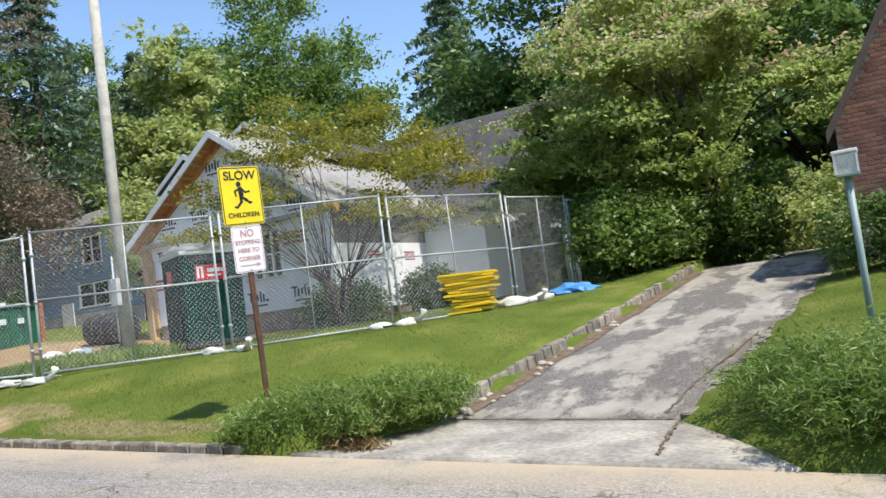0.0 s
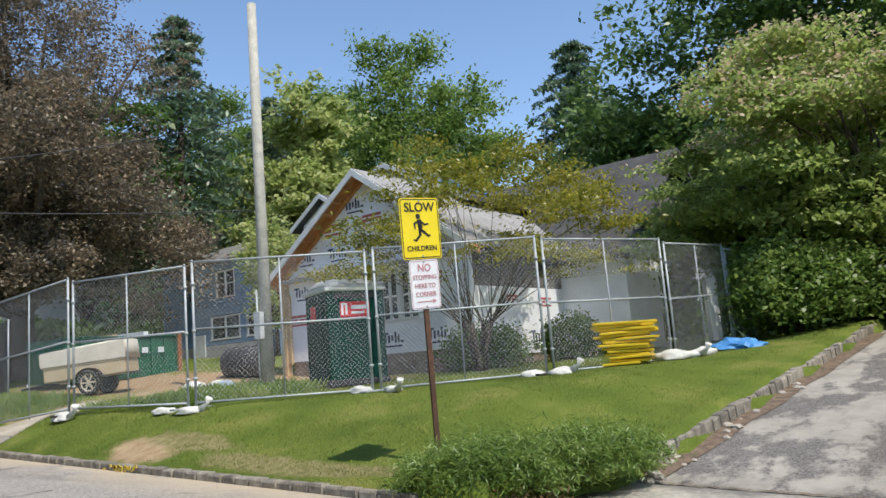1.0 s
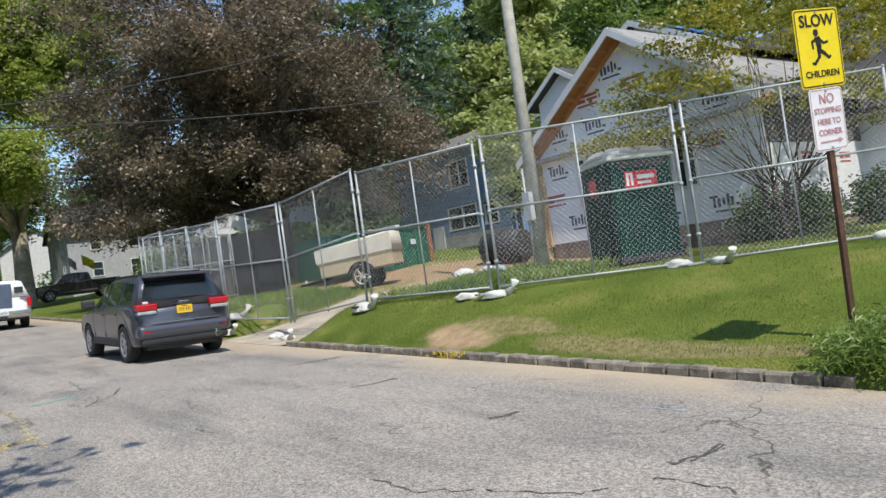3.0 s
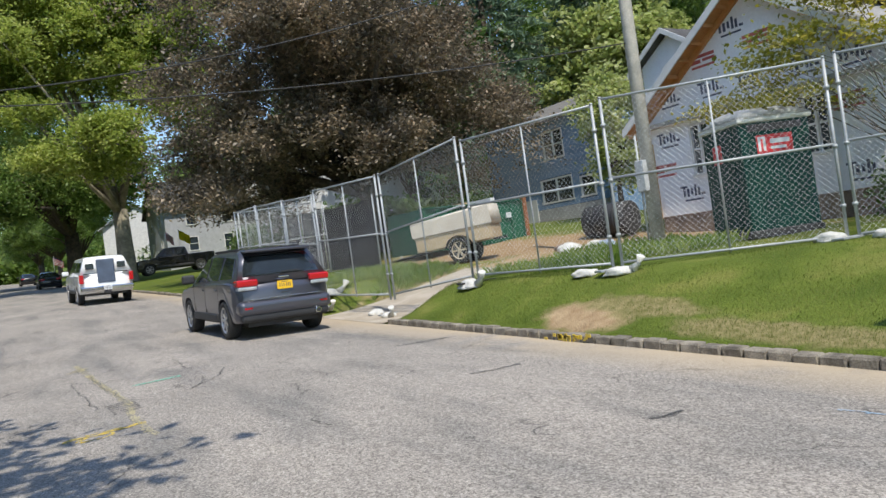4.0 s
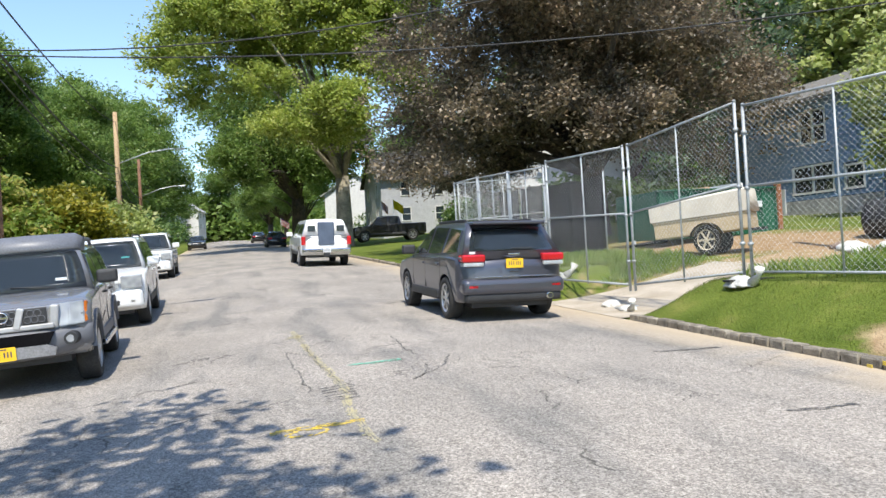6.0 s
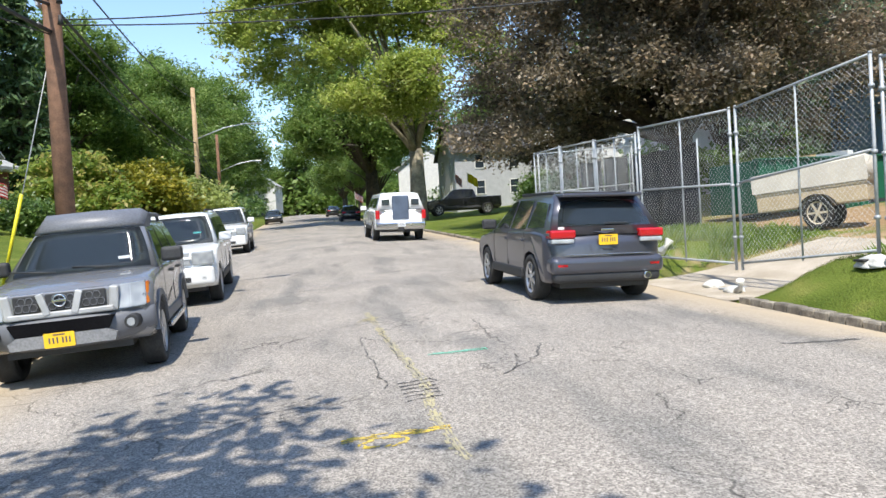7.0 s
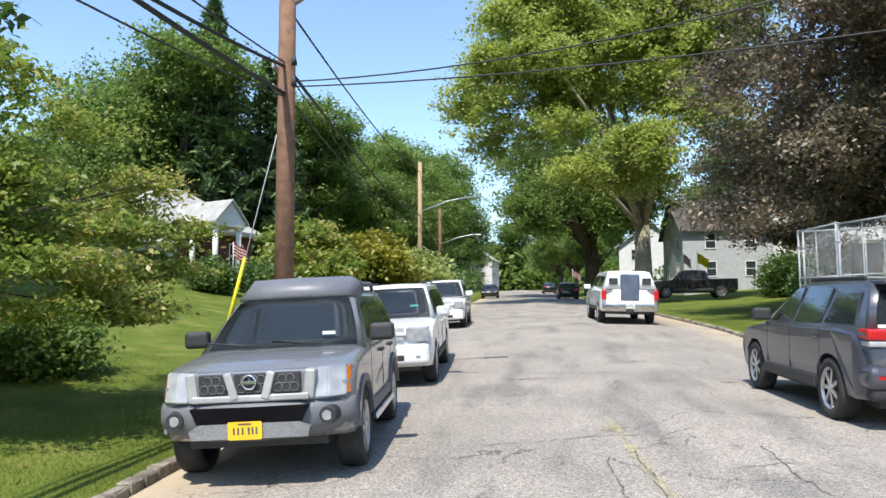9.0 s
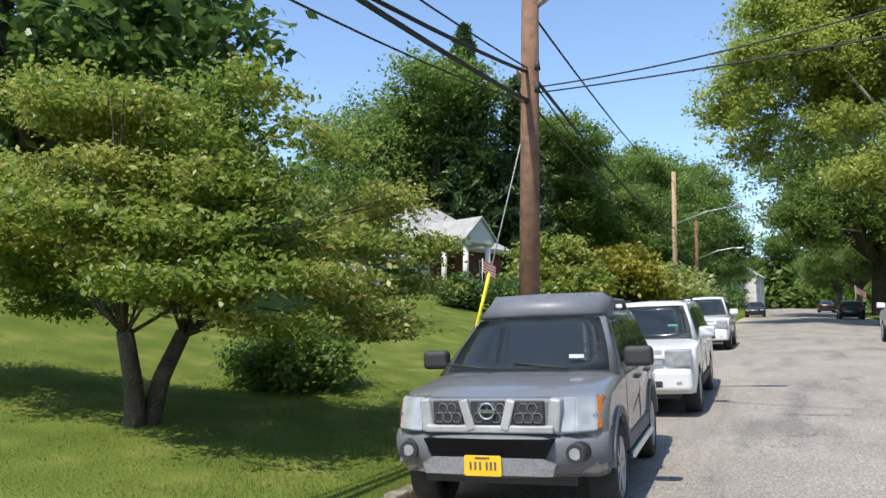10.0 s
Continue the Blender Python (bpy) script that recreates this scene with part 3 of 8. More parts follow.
# on the north side
broad_tree("copper_beech", at(-37.5, 16.5), 0.6, 3.0, [(-1, -1, 14, 6.5, 7, 8), (2.5, -4, 8, 4.5, 4.5, 4.5), (-3, -5, 7.5, 5, 4.5, 4.5), (3.5, 2, 8, 3.8, 4.5, 4.5), (-1, -6, 4.5, 6, 3, 2.8), (4.0, -1.5, 5.0, 3.2, 3.5, 2.8), (1.5, 5, 6, 4, 3.5, 4), (-6, 0, 8, 4, 4, 5), (-5, -3, 3.6, 4, 3, 2), (5.6, -1.5, 8.5, 3, 3.5, 4), (5.5, -3.0, 4.8, 2.4, 2.4, 2.0), (-6.5, -4.0, 3.4, 3.0, 2.6, 2.0), (-8.5, -2.5, 5.0, 3.0, 3.0, 3.0)], COPPER, 6200, 42, 0.088, 0.36, "tall copper beech with dense dark purple-brown leaves", 11, limbs=45, shell=0.35)
broad_tree("plane_tree", at(-63, 9.3), 0.62, 5.2, [(0, -2, 17, 7, 7, 6), (-1, -8, 15.5, 4.5, 4.5, 5.5), (2, 4, 14, 5.5, 5, 5), (5, -2.5, 9.5, 4.2, 4.2, 3.2), (0, -5, 21, 6, 5, 4), (1, 3, 21, 5.5, 5, 3.5), (4, -9, 17.5, 3, 3, 3)], PLANE, 4600, 52, 0.135, 0.42, "large plane tree with mottled pale bark and yellow-green leaves", 5, bark=BARK_PALE, limbs=15, shell=0.4, limb_r=0.42)
broad_tree("street_tree", at(-90, 8.6), 0.8, 5.0, [(0, 0, 14, 8, 7, 7), (0, -6, 12, 6, 5, 5), (3, 3, 10, 6, 5, 4), (6, -5, 9, 5, 4, 3.5)], GREEN, 1900, 40, 0.17, 0.6, "large street tree with a thick dark trunk and deep green crown", 6, limbs=14, shell=0.35)
broad_tree("light_maple", at(-40.5, 36.5), 0.3, 3, [(0, 0, 9, 3.8, 3.8, 5.5), (1, 0, 15, 2.6, 2.6, 3.5), (-2, -1.5, 6, 3, 3, 3), (1.8, -1, 10, 2.8, 2.5, 3.5)], LIGHT, 1300, 30, 0.22, 0.40, "pale yellow-green maple behind the houses", 21)
oak = broad_tree("oak", at(-40, 46.5), 0.5, 4, [(0, 0, 14, 7.5, 7, 7), (6, -2, 12, 5, 5, 5), (-5, 0, 11, 5, 5, 5), (2, 0, 20, 5.5, 5, 4.5), (8, 0, 16, 3, 3, 3.5)], GREEN, 1700, 44, 0.16, 0.55, "tall broad green tree behind the house", 22)
conifer("spruce", at(-46.5, 31.2), 25, 9.0, SPRUCE, "tall blue-green spruce with drooping branches", 31, whorls=26, per=70, size=0.32, droop=0.5)
conifer("spruce", at(-45, 38), 20, 6.5, SPRUCE, "blue-green spruce standing among other trees", 32, whorls=26, per=50, size=0.32, droop=0.45)
conifer("spruce", at(-23.0, 45.5), 20.5, 9.5, SPRUCE, "tall blue-green spruce behind the unfinished house", 33, whorls=24, per=70, size=0.32, droop=0.45)
broad_tree("dogwood", at(-12.4, 16.3), 0.17, 1.2, pads(34, 3.9, 3.0, 6.6, 0.9, 7, 0.22, 0.3, 0.2) + pads(9, 3.6, 2.4, 3.2, 0.7, 8, 0.22, 0.6, 0.2), YELLOWGREEN, 760, 30, 0.055, 0.24, "spreading dogwood with thin yellow-green foliage and bare twigs", 41, stems=4, limbs=46, shell=0.1, flat=0.26, limb_r=0.20)
broad_tree("silk_tree", at(-4.3, 23.6), 0.22, 2.6, pads(40, 4.9, 3.4, 8.4, 1.15, 3, 0.26, -0.4, -0.6, 1.0, 0.8) + pads(14, 3.2, 2.4, 4.6, 1.3, 13, 0.45, -2.2, -1.0, 1.0, 0.6), SILK, 1350, 46, 0.085, 0.26, "silk tree with feathery leaves and faded pinkish bloom", 51, stems=3, flat=0.32, limbs=50, bloom=(BLOOM, 0.30, 0.75), shell=0.2)
broad_tree("dark_maple", at(-11.0, 38), 0.45, 4, [(0, 0, 12, 7, 6, 7), (5, -2, 18, 6, 5, 5), (-4, -2, 8, 5, 5, 4), (8, -3, 12, 5, 5, 6), (3, -5, 7, 6, 4, 4)], DEEP, 1800, 34, 0.18, 0.5, "tall dark green tree behind the driveway", 52, limbs=30)
broad_tree("dark_maple", at(10, 42), 0.4, 4, [(0, 0, 11, 6, 5, 6), (-3, 0, 15, 5, 5, 5), (3, -2, 7, 4, 4, 4), (-3, -3, 7, 3, 3, 3)], GREEN, 1000, 34, 0.18, 0.5, "tall green tree behind the driveway", 53, limbs=30)
broad_tree("yard_tree", at(-6.8, 26.2), 0.2, 2.0, [(0, 0, 4.2, 2.8, 2.2, 2.6), (-2, -0.5, 3.4, 2, 1.8, 1.8), (1.0, -0.5, 3.0, 1.4, 1.8, 1.8)], GREEN, 620, 32, 0.12, 0.3, "dense dark tree shading the driveway", 56, stems=2)
bush("rhododendron", at(-5.9, 20.2), [(0, 0, 1.0, 1.4, 1.4, 1.0), (-0.3, 0.4, 1.7, 1.2, 1.1, 0.7), (0.9, 0.5, 1.1, 1.0, 1.2, 0.9)], GREEN, 520, 36, 0.075, 0.20, "dense dark green shrub by the driveway", 54)
bush("rhododendron", at(-3.5, 22.6), [(0, 0, 1.1, 1.3, 1.2, 1.1), (-1.2, 0.3, 0.9, 1.1, 1.1, 0.9)], GREEN, 360, 36, 0.08, 0.22, "dense dark green shrub at the end of the driveway", 55)
bush("boxwood", at(-12.9, 17.2), [(0, 0, 0.5, 1.15, 1.0, 0.65)], DEEP, 260, 34, 0.05, 0.13, "clipped dark green shrub before the wrapped house", 57)
bush("boxwood", at(-11.5, 19.4), [(0, 0, 0.5, 0.85, 0.8, 0.65)], DEEP, 220, 34, 0.05, 0.12, "clipped dark green shrub before the wrapped house", 58)
bush("hedge", at(1.3, 16.5), [(x, 0, 0.7, 0.7, 0.6, 0.75) for x in (-1.7, -0.9, 0, 0.9, 1.8)], DEEP, 420, 34, 0.05, 0.12, "clipped dark hedge along the brick wall", 59)
broad_tree("yard_tree", at(-27.0, 22.3), 0.12, 1.5, [(0, 0, 4.3, 1.4, 1.3, 1.5), (0.3, 0, 2.5, 1.2, 1.2, 1.6)], LIGHT, 240, 30, 0.11, 0.25, "small light green tree between the two houses", 73)
bush("meadow_shrub", at(-2.3, 30.5), [(0, 0, 0.8, 2.0, 1.5, 1.1), (-1.5, 1, 1.3, 1.6, 1.5, 1.3), (1.2, 1.5, 1.6, 1.6, 1.4, 1.6)], LIGHT, 420, 34, 0.09, 0.26, "sunlit pale green growth beyond the driveway", 60)
broad_tree("maple", at(-52, 27), 0.35, 3, [(0, 0, 10, 6, 6, 6), (3, 0, 14, 4, 4, 4)], DEEP, 700, 24, 0.28, 0.55, "dark green tree beyond the copper beech", 63)

# on the south side
broad_tree("japanese_maple", at(-18.1, -6.9), 0.20, 1.1, pads(34, 3.2, 1.6, 5.0, 0.8, 9, 0.28, 0.0, -0.5, 0.42, 1.0) + pads(12, 2.8, 1.3, 2.8, 0.75, 19, 0.26, 0.0, -0.4, 0.42, 1.0) + [(x, y, z, 0.78, 0.7, 0.24) for x, y, z in ((-3.4, 1.9, 1.9), (-4.1, 1.8, 2.5), (-2.2, 1.9, 2.3), (-2.7, 1.8, 3.1), (0.2, 1.6, 3.9), (-1.4, 1.6, 3.7), (-3.2, 1.4, 2.8), (-1.9, 1.7, 1.5), (-2.4, 2.1, 1.2))], MAPLE, 1750, 56, 0.042, 0.16, "wide low maple with layered yellow-green leaves on the lawn", 61, stems=3, flat=0.28, limbs=44, shell=0.1, limb_r=0.2)
bush("round_shrub", at(-22.1, -7.5), [(0, 0, 0.45, 1.3, 1.05, 0.55), (-0.4, 0, 0.65, 0.8, 0.7, 0.4), (0.6, 0.2, 0.45, 0.8, 0.7, 0.4)], GREEN, 360, 32, 0.06, 0.14, "low rounded green shrub on the lawn", 62)
broad_tree("shade_tree", at(-8.0, -6.2), 0.3, 4.0, [(-1.0, 4.7, 7.6, 1.8, 1.1, 0.8), (-2.4, 5.0, 7.4, 1.1, 0.8, 0.6), (1.2, 5.2, 8.0, 1.4, 1.1, 0.8), (0.8, 2.8, 8.6, 1.5, 1.4, 0.8)], GREEN, 95, 22, 0.13, 0.40, "roadside tree casting dappled shade on the street", 64)
broad_tree("tall_tree", at(-25.5, -18.5), 0.4, 3, [(0, 0, 9, 5, 5, 6), (-1, 3, 6, 4, 3, 3.5), (2, -2, 13, 4, 4, 4)], DEEP, 1000, 26, 0.20, 0.45, "tall dark tree behind the lawn maple", 65)
broad_tree("tall_tree", at(-36, -27), 0.4, 3, [(0, 0, 8, 5, 5, 6), (3, 2, 6, 4, 4, 4)], DEEP, 700, 26, 0.24, 0.5, "dark tree behind the lawn", 66)
elm = broad_tree("tall_tree", at(-62, -23.5), 0.5, 4, [(0, 0, 10, 5, 5, 6), (-4, 2, 8, 4, 4, 4.5), (2, 2, 14, 3.8, 3.8, 3.5), (4, -3, 8, 3.5, 3.5, 4.5)], GREEN, 1500, 44, 0.16, 0.55, "tall broad green tree behind the portico house", 67)
conifer("fir", at(-61, -20.5), 20, 4.2, leaf_mat("fir_needles", (0.045, 0.085, 0.034), (0.09, 0.155, 0.055), (0.14, 0.21, 0.085), through_light=0.3), "tall dense green fir behind the portico house", 68, whorls=40, per=30, size=0.36, droop=0.1)
conifer("fir", at(-64, -17.5), 16.5, 4.4, MATS["fir_needles"], "dense dark fir behind the portico house", 69, whorls=36, per=30, size=0.36, droop=0.15)
broad_tree("golden_maple", at(-55.5, -8.6), 0.15, 1.2, pads(16, 2.8, 1.2, 4.8, 1.3, 4, 0.5), YELLOWGREEN, 420, 26, 0.16, 0.34, "small golden-green maple behind the parked cars", 70, stems=2, flat=0.5)
broad_tree("small_maple", at(-52.5, -11.2), 0.15, 1.0, pads(14, 2.8, 1.0, 3.9, 1.3, 5, 0.5), MAPLE, 420, 26, 0.16, 0.34, "small tree with dusty green leaves near the pole", 71, stems=2, flat=0.5)
broad_tree("small_maple", at(-61, -6.9), 0.15, 1.0, pads(14, 2.6, 1.0, 3.4, 1.3, 6, 0.5), LIGHT, 380, 26, 0.18, 0.34, "small light green tree beside the street", 72, stems=2, flat=0.5)
for i, (x, y, r_) in enumerate(((-44.5, -10.8, 0.9), (-46.5, -12.2, 0.8), (-43.0, -13.0, 1.0))):
    bush("foundation_shrub", at(x, y), [(0, 0, 0.7, r_, r_, 0.8)], DEEP, 150, 28, 0.10, 0.2, "rounded dark shrub below the portico", 80 + i)
for i, (x, y, r_) in enumerate(((-54.5, 17.6, 1.5), (-50.8, 16.6, 1.3), (-58.5, 17.4, 1.6), (-47.0, 16.0, 1.4), (-62.0, 18.0, 1.4))):
    bush("yew_shrub", at(x, y), [(0, 0, 0.9, r_, r_, 1.1), (0.4, -0.3, 1.6, r_ * 0.7, r_ * 0.7, 0.9)], DEEP, 220, 30, 0.11, 0.24, "dark clipped yew before a white house", 180 + i)
# woods farther off
spots = [("elm", -78, -19, 0.95), ("elm", -90, -15, 0.9), ("elm", -100, -20, 1.05), ("elm", -108, -14, 0.95), ("elm", -128, -16, 1.35), ("elm", -150, -14, 1.4), ("elm", -182, -22, 1.2), ("elm", -76, -36, 1.2), ("elm", -46, -40, 1.1), ("elm", -225, 14, 1.2), ("elm", -235, -22, 1.3),
         ("oak", -128, 13, 0.7), ("oak", -150, 12, 0.8), ("oak", -175, 14, 0.8), ("oak", -106, 30, 0.9), ("oak", -75, 36, 1.0), ("oak", -60, 44, 1.0), ("oak", -84, 40, 1.1), ("oak", 14, 46, 1.0), ("oak", -24, 56, 0.8), ("oak", -52, 56, 1.1), ("elm", -255, 0, 1.3), ("oak", -200, 12, 0.9), ("elm", -200, -14, 1.0), ("oak", -2, 52, 0.9)]
for i, (kind_, x, y, s) in enumerate(spots):
    copy_thing({"elm": elm, "oak": oak}[kind_], Matrix.Translation(at(x, y, -0.1)) @ pose(0, 0, 0, 0, 0, 67 * i) @ Matrix.Diagonal((s, s, s, 1)))



def woods(name, label, spots_, count, leaf, size, seed, height):
    """A far belt of trees as a mass of leaf sprays with an uneven top."""
    rng = np.random.default_rng(seed)
    pos = []
    for x0, y0, x1, y1, depth in spots_:
        n = int(count * math.hypot(x1 - x0, y1 - y0))
        t = rng.uniform(0, 1, n)
        x = x0 + (x1 - x0) * t + rng.normal(size=n) * depth
        y = y0 + (y1 - y0) * t + rng.normal(size=n) * depth
        top = np.array([height * (0.65 + 0.5 * noise.noise((a * 0.09, b * 0.09, 2)) + 0.25 * noise.noise((a * 0.3, b * 0.3, 4))) for a, b in zip(x, y)])
        g = np.array([land(a, b) for a, b in zip(x, y)])
        pos.append(np.stack([x, y, g + top * rng.uniform(0, 1, n) ** 0.7], 1))
    return tagged(new(name, quads_mesh(name, leaf_quads(rng, np.concatenate(pos), size), leaf)), label, "woods", kind="stuff")


woods("far_woods", "far belt of mixed green trees", [(-300, -120, -300, 120, 10), (-300, 60, -100, 60, 6), (-100, 62, 60, 62, 5), (-300, -60, -60, -55, 6), (-60, -55, 30, -45, 5), (-260, -40, -260, 50, 8)], 110, GREEN, 1.0, 7, 17)
woods("undergrowth", "shady undergrowth behind the gardens", [(-75, 36, -46, 36, 1.5), (-46, 34, -27, 37, 1.2), (-27, 37, -9, 36, 1.5), (-9, 38, 20, 40, 1.5), (-70, 26, -50, 32, 1.5), (-70, -30, -30, -24, 2), (-30, -24, -5, -24, 2), (-52, 20, -46, 28, 1.0), (-140, 22, -95, 22, 2), (-200, -10, -75, -9, 1.5)], 260, DEEP, 0.26, 8, 4.5)

# low junipers on both sides of the driveway mouth
bush("juniper", at(-6.05, 7.95), [(-0.7, -0.25, 0.12, 0.75, 0.6, 0.22), (0.0, 0.0, 0.15, 0.8, 0.6, 0.25), (0.55, 0.35, 0.18, 0.6, 0.55, 0.27), (-1.0, -0.55, 0.02, 0.5, 0.35, 0.16), (0.1, -0.45, 0.05, 0.6, 0.3, 0.16), (0.95, 0.8, 0.12, 0.3, 0.35, 0.18)], JUNIPER, 900, 44, 0.045, 0.085, "low spreading juniper at the driveway mouth", 91, slim=0.16, up=0.5)
bush("juniper", at(-0.3, 8.4), [(0, 0, 0.32, 1.1, 0.9, 0.42), (0.9, 0.4, 0.38, 1.0, 1.0, 0.45), (-0.8, 0.5, 0.25, 0.7, 0.9, 0.32), (0.6, -0.9, 0.30, 0.8, 0.7, 0.38), (-0.3, -0.9, 0.2, 0.7, 0.5, 0.28), (1.3, -0.4, 0.35, 0.9, 0.9, 0.45)], JUNIPER, 1150, 44, 0.045, 0.09, "low spreading juniper beside the driveway", 92, slim=0.16, up=0.5)
DRY = leaf_mat("dry_juniper", (0.16, 0.10, 0.045), (0.30, 0.20, 0.09), (0.42, 0.31, 0.16))
bush("dry_growth", at(-5.95, 7.33), [(-0.4, 0, 0.10, 0.5, 0.14, 0.14), (0.3, 0.05, 0.10, 0.4, 0.14, 0.13)], DRY, 90, 26, 0.04, 0.06, "dead brown juniper twigs hanging over the kerb", 93, slim=0.25)


# ---- grass ----
def grass(name, label, areas, density, length, leaf, seed):
    """Upright blades over rectangles of the ground."""
    rng = np.random.default_rng(seed)
    out = []
    for x0, x1, y0, y1, k in areas:
        n = int((x1 - x0) * (y1 - y0) * density * k)
        xy = np.stack([rng.uniform(x0, x1, n), rng.uniform(y0, y1, n)], 1)
        keep = [not (drive_left(b) - 0.2 < a < drive_right(b) + 0.15) and not (-22.2 < a < -18.6 and b > 0 and b < 11.4) and noise.noise((a * 0.9, b * 0.9, 5)) > -0.32 and ((a + 13.2) / 0.8) ** 2 + ((b - 7.55) / 0.35) ** 2 > 1 for a, b in xy]
        xy = xy[np.array(keep)]
        n = len(xy)
        z = np.array([land(a, b) for a, b in xy])
        p = np.stack([xy[:, 0], xy[:, 1], z - 0.01], 1)
        ang = rng.uniform(0, 2 * np.pi, n)
        h = length * rng.uniform(0.5, 1.3, n)
        w = 0.0035 + 0.05 * h * 0.35
        side = np.stack([np.cos(ang), np.sin(ang), np.zeros(n)], 1) * w[:, None]
        bend = np.stack([np.cos(ang + 1.3), np.sin(ang + 1.3), np.zeros(n)], 1) * (h * rng.uniform(0.1, 0.7, n))[:, None]
        tip = p + bend + np.stack([np.zeros(n), np.zeros(n), h], 1)
        mid = p + bend * 0.35 + np.stack([np.zeros(n), np.zeros(n), h * 0.6], 1)
        out.append(np.stack([p - side * 0.5, p + side * 0.5, mid + side * 0.5, tip], 1))
    return tagged(new(name, quads_mesh(name, np.concatenate(out), leaf)), label, "grass", kind="stuff")


BLADE = leaf_mat("grass_blade", (0.105, 0.155, 0.020), (0.17, 0.215, 0.034), (0.28, 0.28, 0.085), scale=0.9, through_light=0.5)
TALL = leaf_mat("tall_grass_blade", (0.10, 0.18, 0.025), (0.20, 0.30, 0.05), (0.34, 0.40, 0.10), scale=0.9, through_light=0.4)
grass("lawn_grass", "short green lawn grass with a few dry blades", [(-18.4, -5.6, 7.25, 9.2, 1.0), (-13.5, -5.3, 9.2, 13.5, 0.55), (-10, -4.6, 13.5, 20, 0.25), (-2.2, 2.2, 9.2, 15.5, 0.45), (-22, -11, -5.2, -3.2, 0.9), (-26, -13, -9.5, -5.2, 0.35), (-38, -23.2, 7.25, 8.4, 0.4)], 1100, 0.042, BLADE, 3)
grass("tall_grass", "tall unmown grass behind the fence", [(-25.5, -22.2, 8.3, 11.2, 1.0), (-18.4, -14.2, 9.0, 12.8, 0.9), (-30, -25, 8.2, 10.5, 0.8), (-18.4, -17, 12.0, 14.6, 0.8)], 420, 0.24, TALL, 4)

# ---- fence ----
DARK_TRIM = mat("black_plastic_trim", (0.025, 0.026, 0.028), (0.035, 0.035, 0.037), rough=0.6)
STEEL = mat("galvanised_steel", (0.42, 0.44, 0.45), (0.32, 0.34, 0.35), scale=8, fine=80, rough=0.5, metal=0.2, amount=0.12)

BRIGHT_WIRE = mat("bright_zinc_wire", (0.74, 0.75, 0.75), (0.64, 0.65, 0.65), rough=0.5, metal=0.1, amount=0.05)


def fence_panel(a, b, za, zb, height, label, gate=False):
    """A temporary fence panel between two feet: frame, middle post, rails and woven wire."""
    a, b = Vector((*a, za)), Vector((*b, zb))
    d = b - a
    L = d.length
    m = Matrix.Translation(a) @ Matrix((((d.x / L), -d.y / L, 0, 0), ((d.y / L), d.x / L, 0, 0), (d.z / L, 0, 1, 0), (0, 0, 0, 1)))
    top = thing("fence_panel", label, "fence", Matrix.Translation(a), group="temporary fence")

    def P(u, z, y=0.0):
        return (m @ Vector((u, y, z))) - a

    for u in (0.05, L - 0.05):
        part("post", tube(bmesh.new(), [P(u, -0.02), P(u, height)], 0.025, 10), STEEL, top)
        part("post_cap", tube(bmesh.new(), [P(u, height - 0.01), P(u, height + 0.02)], [0.033, 0.02], 8), STEEL, top)
        for z in (0.5, 1.35, 2.2):
            part("clamp", tube(bmesh.new(), [P(u, z * height / 2.65), P(u, z * height / 2.65 + 0.05)], 0.042, 8), STEEL, top)
    part("middle_post", tube(bmesh.new(), [P(L / 2, 0.05), P(L / 2, height - 0.02)], 0.016, 8), STEEL, top)
    for z in (0.10, height * 0.53, height - 0.02):
        part("rail", tube(bmesh.new(), [P(0.05, z), P(L - 0.05, z)], 0.021, 8), STEEL, top)
    # woven wire: straight runs both ways, side by side in depth
    pitch = 0.092
    v, f = [], []
    r = 0.0014
    z0, z1 = 0.10, height - 0.02
    for sgn in (1, -1):
        k = -(z1 - z0) if sgn > 0 else 0.0
        k0, k1 = (-(z1 - z0), L) if sgn > 0 else (0.0, L + (z1 - z0))
        c = k0
        while c < k1:
            # u = c + s for a rising run, u = c - s for a falling one; s is the height above the bottom rail
            if sgn > 0:
                s0, s1 = max(0, 0.05 - c), min(z1 - z0, L - 0.05 - c)
            else:
                s0, s1 = max(0, c - L + 0.05), min(z1 - z0, c - 0.05)
            if s1 - s0 > 0.02:
                u0, u1 = c + sgn * s0, c + sgn * s1
                base = len(v)
                for u, s in ((u0, s0), (u1, s1)):
                    for q in range(3):
                        an = q * 2 * math.pi / 3
                        v.append(P(u + sgn * -0.7 * r * math.cos(an), z0 + s + 0.7 * r * math.cos(an), sgn * 0.004 + r * math.sin(an)))
                for q in range(3):
                    f.append((base + q, base + (q + 1) % 3, base + 3 + (q + 1) % 3, base + 3 + q))
            c += pitch
    wire = new("wire_mesh", mesh_from("wire_mesh", v, f, BRIGHT_WIRE))
    wire.parent = top
    tagged(wire, "woven diamond steel wire")
    return top


